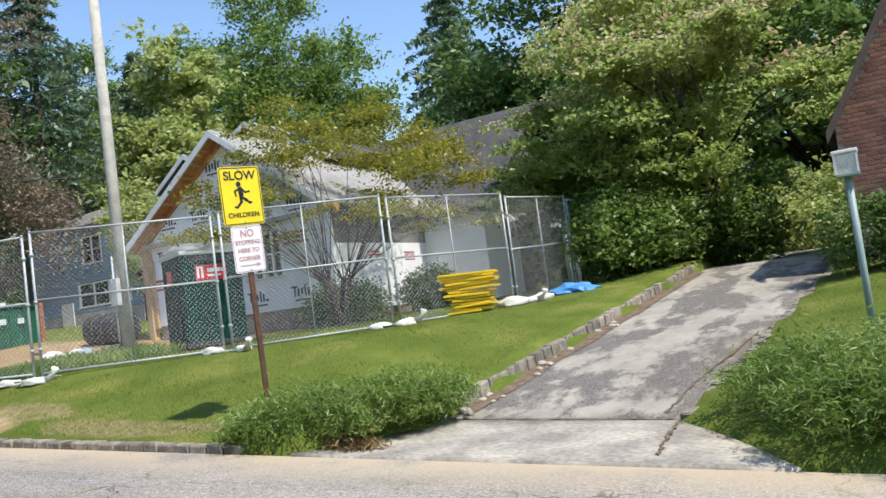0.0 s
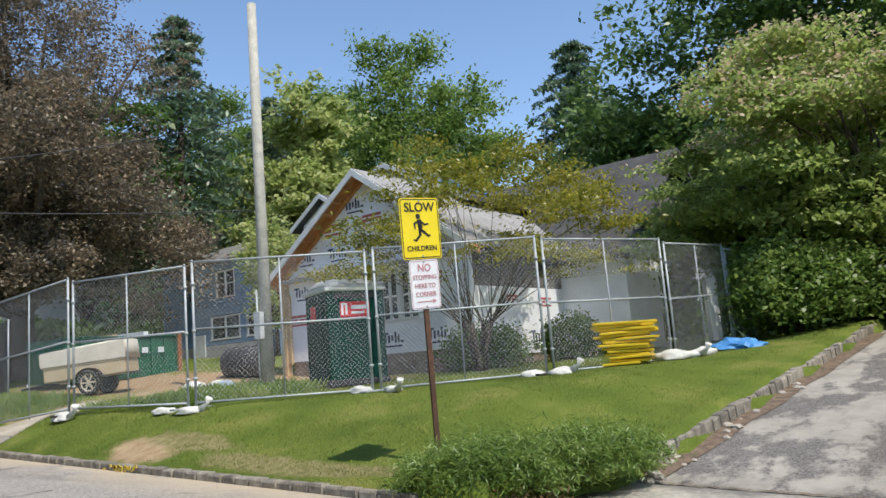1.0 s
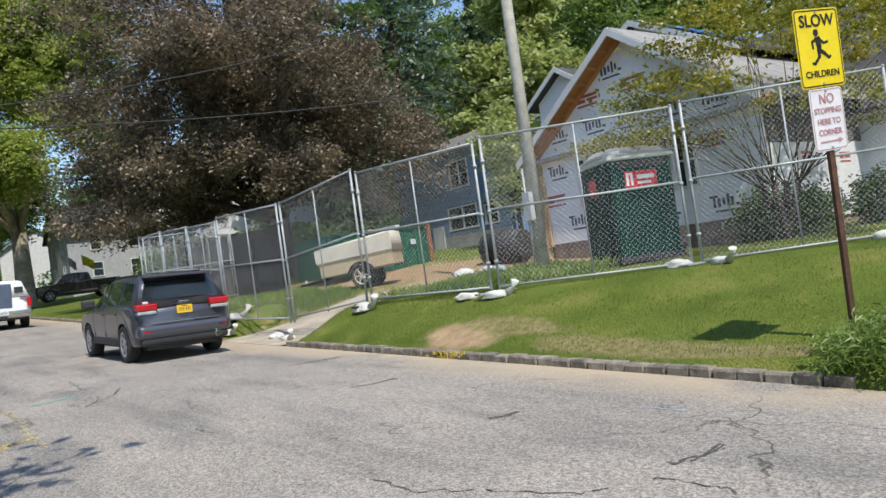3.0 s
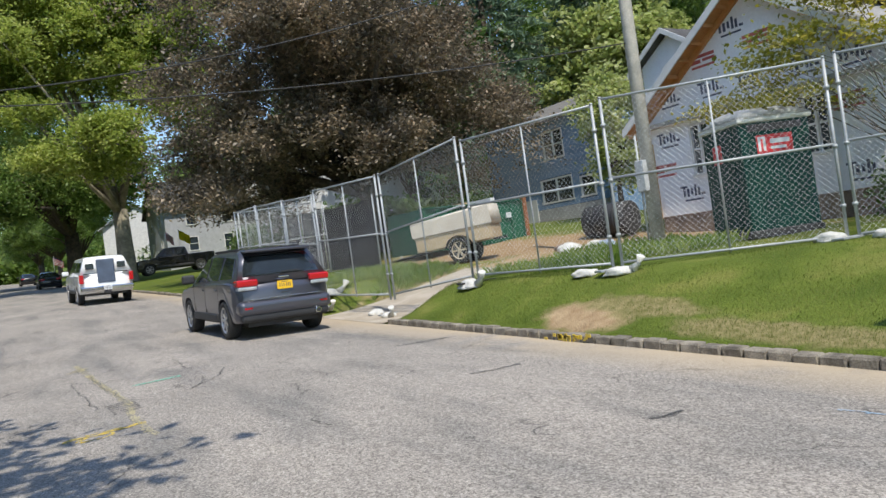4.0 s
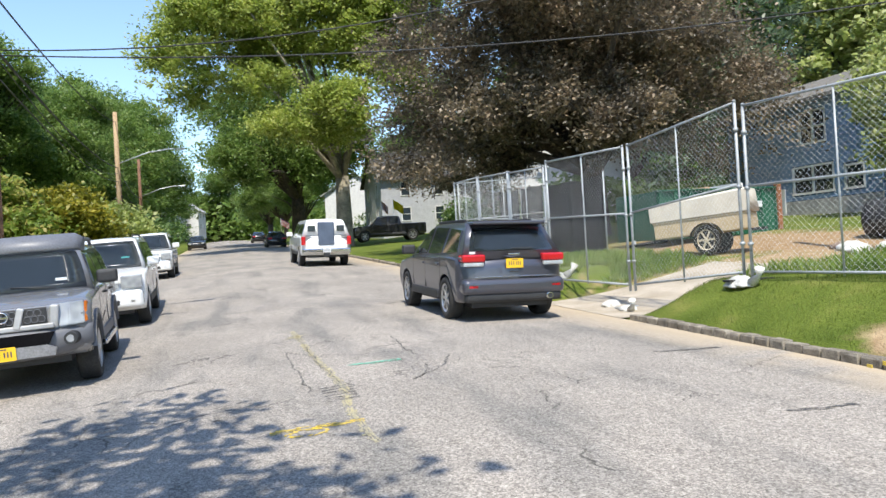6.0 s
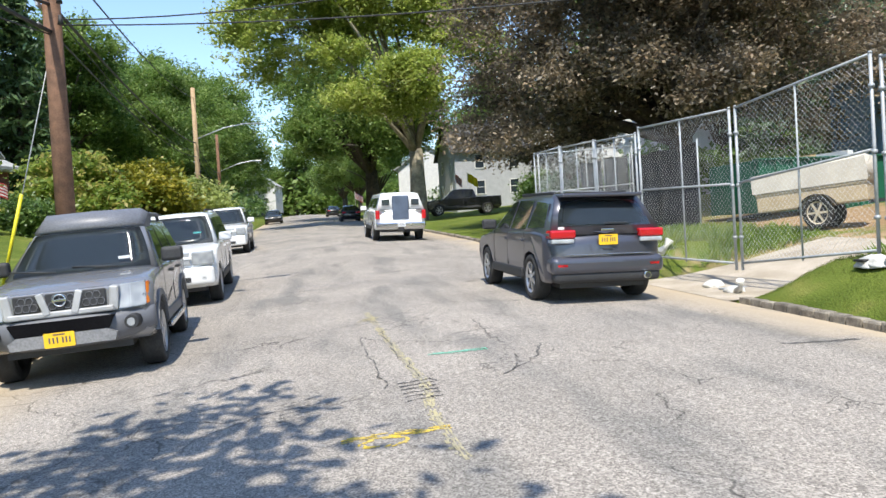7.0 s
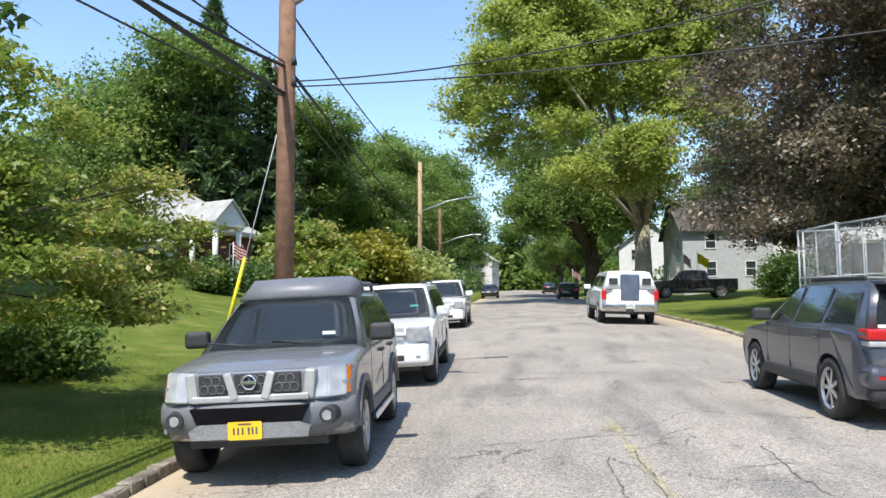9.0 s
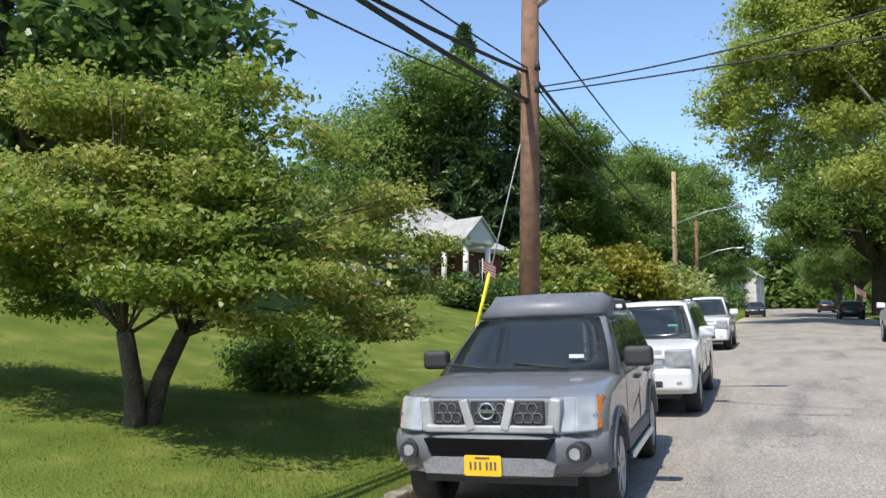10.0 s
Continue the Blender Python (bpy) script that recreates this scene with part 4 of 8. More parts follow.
FEET = [(-31.4, 8.1, 1.62, 2.7), (-28.6, 8.0, 1.52, 2.7), (-25.7, 7.85, 1.35, 2.65), (-22.8, 7.6, 1.15, 2.65), (-19.82, 7.95, 1.05, 2.85), (-16.88, 8.25, 1.29, 2.65), (-13.78, 8.9, 1.25, 2.68), (-11.25, 11.16, 1.23, 2.78), (-8.85, 13.5, 1.27, 2.77), (-7.5, 16.5, 1.28, 2.69), (-7.2, 19.8, 1.42, 2.6), (-7.0, 23.0, 1.52, 2.5)]
for (x0, y0, z0, h0), (x1, y1, z1, h1) in zip(FEET, FEET[1:]):
    d = Vector((x1 - x0, y1 - y0)).normalized() * 0.03
    fence_panel((x0 + d.x, y0 + d.y), (x1 - d.x, y1 - d.y), z0, z1, (h0 + h1) / 2, "temporary chain-link fence panel of galvanised steel pipe")
# dark screen cloth stretched on posts behind the fence
SCREEN = mat("dark_screen_cloth", (0.020, 0.022, 0.030), (0.030, 0.032, 0.042), scale=3, fine=60, rough=0.85, bump=0.3, amount=0.2)
screen = thing("screen_fence", "dark blue-black screen cloth stretched between steel posts", "screen", Matrix.Translation((0, 0, 0)))
for i in range(4):
    xa, xb = -36.4 + 2.2 * i, -34.2 + 2.2 * i
    bm = bmesh.new()
    n = 10
    g_ = [[bm.verts.new((xa + (xb - xa) * u / n, 11.6 + 0.05 * math.sin(u * 1.1 + i) * (0.3 + w_ / 4), land(xa + (xb - xa) * u / n, 11.6) + 0.08 + 2.35 * w_ / 4 - 0.06 * (w_ == 4) * math.sin(math.pi * u / n))) for u in range(n + 1)] for w_ in range(5)]
    for w_ in range(4):
        for u in range(n):
            bm.faces.new((g_[w_][u], g_[w_][u + 1], g_[w_ + 1][u + 1], g_[w_ + 1][u])).smooth = True
    bmesh.ops.solidify(bm, geom=bm.faces[:], thickness=0.004)
    part("cloth", bm, SCREEN, screen)
    part("post", tube(bmesh.new(), [(xb, 11.65, land(xb, 11.65) - 0.2), (xb, 11.65, land(xb, 11.65) + 2.5)], 0.025, 8), STEEL, screen)
# the fence turns back to the house
fence_panel((-31.4, 8.2), (-31.6, 11.6), 1.62, 1.8, 2.7, "temporary chain-link fence panel of galvanised steel pipe")

# ---- street sign ----
POST = mat("rusted_sign_post", (0.13, 0.060, 0.032), (0.07, 0.035, 0.022), scale=9, fine=70, rough=0.85, bump=0.4)
SIGN_YELLOW = mat("sign_yellow", (0.86, 0.66, 0.015), (0.80, 0.60, 0.012), scale=4, fine=30, rough=0.4, amount=0.05)
SIGN_WHITE = mat("sign_white", (0.80, 0.79, 0.80), (0.72, 0.70, 0.71), scale=4, fine=30, rough=0.4, amount=0.05)
BLACK = mat("sign_black", (0.012, 0.012, 0.012), (0.02, 0.02, 0.02), rough=0.5)
RED_INK = mat("sign_faded_red", (0.52, 0.25, 0.27), (0.46, 0.24, 0.26), rough=0.5)


def plate(w, h, r, t=0.003):
    """A rounded plate standing in x and z, facing -y."""
    bm = bmesh.new()
    out = []
    for cx, cz, a0 in ((w / 2 - r, h / 2 - r, 0), (-w / 2 + r, h / 2 - r, 90), (-w / 2 + r, -h / 2 + r, 180), (w / 2 - r, -h / 2 + r, 270)):
        out += [(cx + r * math.cos(radians(a0 + 18 * i)), cz + r * math.sin(radians(a0 + 18 * i))) for i in range(6)]
    return poly_prism(bm, out, -t / 2, t / 2, lambda a, b, d: (a, d, b))


def lettering(parent, text, size, x, z, material, y=-0.006, name="lettering", wide=1.0):
    cu = bpy.data.curves.new(name, 'FONT')
    cu.body, cu.size, cu.align_x, cu.align_y, cu.extrude = text, size, 'CENTER', 'CENTER', 0.001
    cu.offset = size * 0.018
    cu.materials.append(material)
    ob = new(name, cu)
    ob.parent = parent
    ob.matrix_basis = pose(x, y, z, 90, 0, 0) @ Matrix.Diagonal((wide, 1, 1, 1))
    return ob


def ring(w, h, r, t, material, name, parent, y):
    """A thin border line on a plate."""
    bm = bmesh.new()
    def outline(w, h, r):
        out = []
        for cx, cz, a0 in ((w / 2 - r, h / 2 - r, 0), (-w / 2 + r, h / 2 - r, 90), (-w / 2 + r, -h / 2 + r, 180), (w / 2 - r, -h / 2 + r, 270)):
            out += [(cx + r * math.cos(radians(a0 + 18 * i)), cz + r * math.sin(radians(a0 + 18 * i))) for i in range(6)]
        return out
    o, i = outline(w, h, r), outline(w - 2 * t, h - 2 * t, max(0.004, r - t))
    vo, vi = [bm.verts.new((a, y, b)) for a, b in o], [bm.verts.new((a, y, b)) for a, b in i]
    for k in range(len(o)):
        bm.faces.new((vo[k], vo[(k + 1) % len(o)], vi[(k + 1) % len(o)], vi[k]))
    return part(name, bm, material, parent)


sx, sy = -7.44, 8.02
face = 76.0
sign = thing("street_sign", "yellow and white street signs on a leaning rusted steel post", "sign", Matrix.Translation((sx, sy, land(sx, sy))) @ pose(0, 0, 0, 5.09, 3.43, 0) @ pose(0, 0, 0, 0, 0, face))
bm = bmesh.new()
poly_prism(bm, [(-0.035, -0.02), (0.035, -0.02), (0.035, 0.0), (0.02, 0.0), (0.02, 0.03), (-0.02, 0.03), (-0.02, 0.0), (-0.035, 0.0)], -0.6, 3.2, lambda a, b, d: (a, b, d))
part("post", bm, POST, sign)
caution = part("caution_plate", plate(0.61, 0.762, 0.04), SIGN_YELLOW, sign, "yellow warning plate with black lettering and a running figure sign")
caution.location = (0, -0.028, 2.885)
ring(0.585, 0.737, 0.035, 0.012, BLACK, "border", caution, -0.0045)
lettering(caution, "SLOW", 0.16, 0, 0.26, BLACK, wide=1.05)
lettering(caution, "CHILDREN", 0.088, 0, -0.25, BLACK, wide=1.1)
bm = bmesh.new()
bmesh.ops.create_circle(bm, cap_ends=True, radius=0.036, segments=18, matrix=pose(-0.03, -0.005, 0.150, 90, 0, 0))
for p0, p1, r in (((-0.015, 0.09), (-0.005, 0.02), 0.034), ((-0.005, 0.02), (-0.01, -0.02), 0.028), ((0.0, -0.02), (0.06, -0.055), 0.020), ((0.06, -0.055), (0.115, -0.10), 0.016), ((0.115, -0.10), (0.14, -0.085), 0.012),
                  ((-0.015, -0.02), (-0.015, -0.085), 0.021), ((-0.015, -0.085), (-0.085, -0.15), 0.016), ((-0.085, -0.15), (-0.115, -0.14), 0.012),
                  ((0.0, 0.095), (0.06, 0.045), 0.014), ((0.06, 0.045), (0.12, 0.055), 0.012), ((-0.03, 0.09), (-0.095, 0.06), 0.014), ((-0.095, 0.06), (-0.085, 0.0), 0.012)):
    a, b = Vector((p0[0], 0, p0[1])), Vector((p1[0], 0, p1[1]))
    dd = (b - a).normalized()
    nn = Vector((-dd.z, 0, dd.x)) * r
    a, b = a - dd * r * 0.6, b + dd * r * 0.6
    y = Vector((0, -0.005, 0))
    bm.faces.new([bm.verts.new(q + y) for q in (a + nn, b + nn, b - nn, a - nn)])
part("pictogram", bm, BLACK, caution)
white = part("parking_plate", plate(0.457, 0.61, 0.04), SIGN_WHITE, sign, "white parking plate with faded red lettering")
white.location = (0, -0.028, 2.19)
ring(0.435, 0.588, 0.035, 0.008, RED_INK, "border", white, -0.0045)
for txt, s, z in (("NO", 0.13, 0.20), ("STOPPING", 0.080, 0.085), ("HERE TO", 0.080, -0.02), ("CORNER", 0.080, -0.125)):
    lettering(white, txt, s, 0, z, RED_INK)
bm = bmesh.new()
for pts in (((-0.15, -0.222), (0.11, -0.222), (0.11, -0.208), (-0.15, -0.208)), ((0.10, -0.245), (0.165, -0.215), (0.10, -0.185))):
    bm.faces.new([bm.verts.new((a, -0.005, b)) for a, b in pts])
part("arrow", bm, RED_INK, white)
for par, zs in ((caution, (0.345, -0.345)), (white, (0.275, -0.275))):
    for z in zs:
        part("bolt", tube(bmesh.new(), [(0, -0.002, z), (0, -0.012, z)], 0.012, 8), STEEL, par)

# ---- poles and wires ----
WOOD_POLE = mat("weathered_pole_wood", (0.24, 0.13, 0.08), (0.15, 0.085, 0.055), scale=5, fine=50, rough=0.9, bump=0.5, amount=0.3)
GREY_POLE = mat("grey_pole_wood", (0.50, 0.47, 0.40), (0.38, 0.36, 0.31), scale=5, fine=50, rough=0.9, bump=0.4, amount=0.2)
TAN_POLE = mat("tan_pole_wood", (0.46, 0.33, 0.20), (0.36, 0.25, 0.15), scale=5, fine=50, rough=0.9, bump=0.4, amount=0.2)
WIRE = mat("black_cable", (0.02, 0.02, 0.022), (0.03, 0.03, 0.03), rough=0.6)


def pole(name, x, y, z1, r0, r1, material, label):
    z0 = land(x, y)
    top = thing(name, label, "utility pole", Matrix.Translation((x, y, z0)))
    part("shaft", tube(bmesh.new(), [(0, 0, -0.4), (0, 0, (z1 - z0) * 0.5), (0, 0, z1 - z0)], [r0, (r0 + r1) / 2, r1], 14), material, top)
    return top


def cable(a, b, sag, r, label="black overhead cable along the street", name="overhead_cable"):
    a, b = Vector(a), Vector(b)
    pts = [a.lerp(b, i / 24) - Vector((0, 0, sag * 4 * (i / 24) * (1 - i / 24))) for i in range(25)]
    c = a.copy()
    top = thing(name, label, "cable", Matrix.Translation(c))
    part("strand", tube(bmesh.new(), [p - c for p in pts], r, 5), WIRE, top)
    return top


pg = pole("utility_pole", -17.22, 13.57, 11.95, 0.17, 0.12, GREY_POLE, "bare grey wooden utility pole in the building site")
part("meter_box", box_bm(-0.13, 0.13, -0.30, -0.16, 1.3, 2.0, bevel=0.015), mat("grey_box_paint", (0.55, 0.56, 0.56), rough=0.5), pg)
part("conduit", tube(bmesh.new(), [(-0.12, -0.17, 0), (-0.12, -0.17, 2.6)], 0.025, 8), STEEL, pg)
pw = pole("utility_pole", -23.8, -3.79, 9.6, 0.19, 0.15, WOOD_POLE, "brown wooden utility pole with cables and a street lamp arm")
pt = pole("utility_pole", -66, -6.4, 13.6, 0.20, 0.15, TAN_POLE, "pale tan utility pole with a street lamp arm")
pu = pole("utility_pole", -92, -7.4, 13.8, 0.20, 0.15, WOOD_POLE, "weathered utility pole with a street lamp arm")

ARM = mat("aluminium_arm", (0.55, 0.56, 0.56), rough=0.4, metal=0.6)
for p, z, ln in ((pt, 9.9, 4.2), (pu, 9.9, 4.0), (pw, 8.0, 2.6)):
    z0 = p.matrix_basis.translation.z
    a = part("lamp_arm", tube(bmesh.new(), [(0, 0.1, z - z0), (0.0, ln * 0.5, z - z0 + 0.75), (0.0, ln * 0.85, z - z0 + 1.0), (0, ln, z - z0 + 1.0)], 0.05, 8), ARM, p, "curved aluminium street lamp arm")
    part("lamp_head", box_bm(-0.12, 0.12, ln - 0.15, ln + 0.5, z - z0 + 0.93, z - z0 + 1.05, bevel=0.04), ARM, a)
for p, zs in ((pw, (6.75, 6.35)), (pt, (8.2, 7.4)), (pu, (8.2,))):
    z0 = p.matrix_basis.translation.z
    for z in zs:
        part("bracket", box_bm(-0.24, 0.24, -0.22, -0.17, z - z0 - 0.05, z - z0 + 0.05, bevel=0.01), STEEL, p)
        part("insulator", tube(bmesh.new(), [(0.2, 0.2, z - z0), (0.2, 0.2, z - z0 + 0.18)], [0.06, 0.03], 8), DARK_TRIM, p)
part("pole_tag", box_bm(0.17, 0.20, -0.05, 0.05, 1.6, 1.85), STEEL, pw)
PW, PG, PT, PU = Vector((-23.8, -3.79, 0)), Vector((-17.22, 13.57, 0)), Vector((-66, -6.4, 0)), Vector((-92, -7.4, 0))
up_ = lambda p, z: (p.x, p.y, z)
cable(up_(PW, 6.5), up_(PG, 8.7), 1.05, 0.014, "thin overhead cable crossing the street")
cable(up_(PW, 6.4), up_(PG, 6.1), 0.45, 0.014, "thin overhead cable crossing the street")
for za, zb, sag, r in ((7.95, 12.9, 0.5, 0.022), (6.8, 9.6, 0.5, 0.035), (6.7, 9.2, 0.9, 0.014), (6.25, 8.6, 0.6, 0.022)):
    cable(up_(PW, za), up_(PT, zb), sag, r)
    cable(up_(PT, zb), up_(PU, zb + 0.2), 0.6, r)
for za, end, sag, r in ((6.78, (8, -4.9, 6.3), 1.35, 0.032), (6.25, (8, -4.5, 6.6), 0.95, 0.04), (6.85, (8, -5.0, 7.2), 1.05, 0.016), (6.2, (8, -5.1, 5.9), 1.2, 0.014)):
    cable(up_(PW, za), end, sag, r)
pe = pole("utility_pole", 8, -5.0, 11.0, 0.19, 0.14, WOOD_POLE, "brown wooden utility pole farther back along the street")
gy = thing("guy_wire", "steel guy wire with a yellow plastic guard", "guy wire", Matrix.Translation(at(-24.4, -5.3)))
az = at(-24.4, -5.3)[2]
top_ = Vector((-23.8 + 24.4, -3.79 + 5.3, 6.2 - az))
part("wire", tube(bmesh.new(), [(0, 0, -0.1), tuple(top_)], 0.012, 6), STEEL, gy)
part("guard", tube(bmesh.new(), [tuple(top_ * 0.02), tuple(top_ * 0.42)], 0.035, 8), mat("yellow_guard", (0.80, 0.72, 0.03), rough=0.5), gy, "yellow plastic guard")

# ---- vehicles ----
TYRE = mat("tyre_rubber", (0.022, 0.022, 0.022), (0.035, 0.034, 0.032), scale=8, rough=0.85, bump=0.2)
ALLOY = mat("alloy_wheel", (0.55, 0.55, 0.56), (0.45, 0.45, 0.46), rough=0.35, metal=0.8, amount=0.05)
DARK_TRIM = mat("black_plastic_trim", (0.025, 0.026, 0.028), (0.035, 0.035, 0.037), rough=0.6)
GLASS = glass_mat("dark_car_glass", (0.040, 0.052, 0.060))
SIDE_GLASS = glass_mat("dark_side_glass", (0.022, 0.027, 0.030))
CHROME = mat("chrome", (0.75, 0.75, 0.76), (0.68, 0.68, 0.69), rough=0.15, metal=1.0, amount=0.03)
TAIL = mat("red_lamp_plastic", (0.55, 0.012, 0.02), (0.45, 0.01, 0.015), rough=0.2, coat=0.5, amount=0.05)
CLEAR = mat("clear_lamp", (0.50, 0.52, 0.53), (0.34, 0.36, 0.38), scale=7, fine=15, rough=0.12, coat=0.8, amount=0.1)
AMBER = mat("amber_lamp", (0.75, 0.22, 0.03), (0.65, 0.18, 0.02), rough=0.2, coat=0.5)
PLATE_Y = mat("plate_yellow", (0.85, 0.52, 0.02), (0.78, 0.47, 0.02), rough=0.5, amount=0.05)
PLATE_INK = mat("plate_ink", (0.10, 0.08, 0.10), rough=0.5)
PAPER = mat("paper_sticker", (0.75, 0.78, 0.80), rough=0.6)


def paint(name, c, metal=0.35, rough=0.32):
    return mat(name, c, tuple(k * 0.93 for k in c), scale=1.5, fine=200, rough=rough, metal=metal, coat=0.7, amount=0.03)


def slab(bm, outline, slices):
    """Loft an outline (x, z) across the width; slices: (y, function of (x, z) giving the point)."""
    rings = [[bm.verts.new(f(x, z)) for x, z in outline] for f in slices]
    n = len(outline)
    for a, b in zip(rings, rings[1:]):
        for i in range(n):
            f = bm.faces.new((a[i], a[(i + 1) % n], b[(i + 1) % n], b[i]))
            f.smooth = True
    bm.faces.new(rings[0][::-1]), bm.faces.new(rings[-1])
    bmesh.ops.recalc_face_normals(bm, faces=bm.faces[:])
    return bm


def wheel_parts(top, x, y, r, width, side, rim_mat, spokes):
    w = new("wheel")
    w.parent = top
    w.matrix_basis = pose(x, y, r)
    prof = [(-0.5, 0.68), (-0.5, 0.93), (-0.40, 0.985), (-0.15, 1.0), (0.15, 1.0), (0.40, 0.985), (0.5, 0.93), (0.5, 0.68)]
    n = 32
    bm = bmesh.new()
    rings = [[bm.verts.new((k * r * math.cos(a), u * width, k * r * math.sin(a))) for u, k in prof] for a in (2 * math.pi * i / n for i in range(n))]
    for i in range(n):
        for j in range(len(prof)):
            f = bm.faces.new((rings[i][j], rings[i][(j + 1) % len(prof)], rings[(i + 1) % n][(j + 1) % len(prof)], rings[(i + 1) % n][j]))
            f.smooth = True
    bmesh.ops.recalc_face_normals(bm, faces=bm.faces[:])
    part("tyre", bm, TYRE, w)
    bm = bmesh.new()
    ro, yo = 0.69 * r, side * width * 0.36
    for i in range(n):
        a, b = 2 * math.pi * i / n, 2 * math.pi * (i + 1) / n
        quad = []
        for k, yy in ((1.0, side * width * 0.5), (0.88, yo)):
            quad.append([(ro * k * math.cos(q), yy, ro * k * math.sin(q)) for q in (a, b)])
        bm.faces.new([bm.verts.new(p) for p in (quad[0][0], quad[0][1], quad[1][1], quad[1][0])])
    for i in range(spokes):
        a = 2 * math.pi * i / spokes
        bx = box(bm, 0.05 * r, ro * 0.92, -0.02, 0.02, -0.065 * r, 0.065 * r)
        bmesh.ops.transform(bm, matrix=pose(0, yo, 0) @ pose(0, 0, 0, 0, math.degrees(a), 0), verts=bx)
    part("rim", bm, rim_mat, w)
    part("brake_disc", tube(bmesh.new(), [(0, yo - side * 0.05, 0), (0, yo - side * 0.03, 0)], ro * 0.95, 24), DARK_TRIM, w)
    part("hub", tube(bmesh.new(), [(0, yo - side * 0.02, 0), (0, yo + side * 0.03, 0)], ro * 0.17, 12), rim_mat, w)
    return w


def stand_on_road(x, y, heading, half):
    """Pose of a vehicle on the sloping street; heading in degrees, 0 looks along +x."""
    c, s = math.cos(radians(heading)), math.sin(radians(heading))
    zf, zb = road_z(x + c * half, y + s * half), road_z(x - c * half, y - s * half)
    zl, zr = road_z(x - s * 0.8, y + c * 0.8), road_z(x + s * 0.8, y - c * 0.8)
    pit, rol = math.degrees(math.atan2(zf - zb, 2 * half)), math.degrees(math.atan2(zl - zr, 1.6))
    return pose(x, y, (zf + zb) / 2, 0, 0, heading) @ pose(0, 0, 0, rol, -pit, 0)


def vehicle(name, label, m, S, category="car"):
    """A car from its measures: outline, cabin, wheels, glass, lamps and trim. x runs forward, y to its left."""
    top = thing(name, label, category, m)
    L, W, wb, r = S["L"], S["W"], S["wb"], S["r"]
    body_m, rim_m = S["paint"], S.get("rim", ALLOY)
    xf = S["front"]          # front axle
    xr = xf - wb
    x0, x1 = S["tail"], S["nose"]
    sill = S.get("sill", 0.32)
    ra = r + 0.07

    def arch(cx):
        h = sill - r
        w = math.sqrt(max(0.01, ra * ra - h * h))
        a0 = math.atan2(h, -w)
        a1 = math.atan2(h, w)
        if a0 < 0:
            a0 += 2 * math.pi
        return [(cx + ra * math.cos(a0 + (a1 - a0) * i / 12), r + ra * math.sin(a0 + (a1 - a0) * i / 12)) for i in range(13)]

    outline = S["upper"] + [(x1 - 0.02, S.get("chin", 0.45)), (x1 - 0.12, sill - 0.04)] + arch(xf)[::-1] + arch(xr)[::-1] + [(x0 + 0.12, sill - 0.02), (x0 + 0.02, S.get("skirt", 0.45))]
    hw = W / 2

    def sl(k, inx, inz):
        def f(x, z):
            e = max(0.0, (abs(x - (x0 + x1) / 2) - (x1 - x0) / 2 + 0.55) / 0.55)
            px = x - math.copysign(inx * e, x - (x0 + x1) / 2)
            up = max(0.0, (z - 0.75))
            tuck = 0.05 * max(0.0, (0.62 - z) / 0.3) if abs(k) > 0.9 else 0.0
            return (px, k * hw - math.copysign(tuck, k) * (abs(k) > 0.5), z - inz * min(1, up * 4))
        return f

    body = part("body", slab(bmesh.new(), outline, [sl(-1, 0.30, 0.07), sl(-0.985, 0.24, 0.035), sl(-0.90, 0.12, 0.010), sl(-0.6, 0.03, 0), sl(0, 0, -0.012), sl(0.6, 0.03, 0), sl(0.90, 0.12, 0.010), sl(0.985, 0.24, 0.035), sl(1, 0.30, 0.07)]), body_m, top)
    part("underbody", box_bm(x0 + 0.25, x1 - 0.2, -hw + 0.27, hw - 0.27, sill - 0.12, 0.85), DARK_TRIM, top)
    # cabin
    bx0, tx0, tx1, bx1 = S["cabin"]      # rear foot, rear roof, front roof, screen foot
    zb, zt = S["belt"], S["roof"]
    wb_, wt_ = hw - 0.05, hw - S.get("tumble", 0.22)
    zr_ = S.get("roof_rear", zt - 0.03)

    def half_at(z):
        return wb_ + (wt_ - wb_) * (z - zb) / (zt - zb)

    cab = [(bx0, zb - 0.05), (tx0, zr_), (tx0 + 0.15, zr_ + 0.035), ((tx0 + tx1) / 2, zt), (tx1 - 0.25, zt - 0.01), (tx1, zt - 0.06), (bx1, zb - 0.05)]

    def cl(k, dz):
        return lambda x, z: (x, k * half_at(z), z - (dz if z > zt - 0.2 else 0))
    part("cabin", slab(bmesh.new(), cab, [cl(-1, 0.07), cl(-0.96, 0.025), cl(-0.8, 0), cl(0, -0.02), cl(0.8, 0), cl(0.96, 0.025), cl(1, 0.07)]), body_m, top)

    def side_panel(nm, pts, mt, side, off=0.006):
        bm = bmesh.new()
        poly_prism(bm, pts, off, -0.01, lambda a, b, d: (a, side * (half_at(b) + d), b))
        return part(nm, bm, mt, top)
    for side in (1, -1):
        for pts in S["windows"]:
            side_panel("side_window", pts, SIDE_GLASS, side)
        for xs in S["seams"]:
            part("door_seam", box_bm(xs - 0.006, xs + 0.006, side * (hw - 0.02), side * (hw + 0.002), sill + 0.15, zb - 0.03) if side > 0 else box_bm(xs - 0.006, xs + 0.006, -hw - 0.002, -hw + 0.02, sill + 0.15, zb - 0.03), DARK_TRIM, top)
        for xs in S.get("handles", ()):
            ya, yb = sorted((side * (hw - 0.01), side * (hw + 0.035)))
            part("door_handle", box_bm(xs - 0.10, xs + 0.10, ya, yb, zb - 0.17, zb - 0.13, bevel=0.012), S.get("handle_mat", body_m), top)
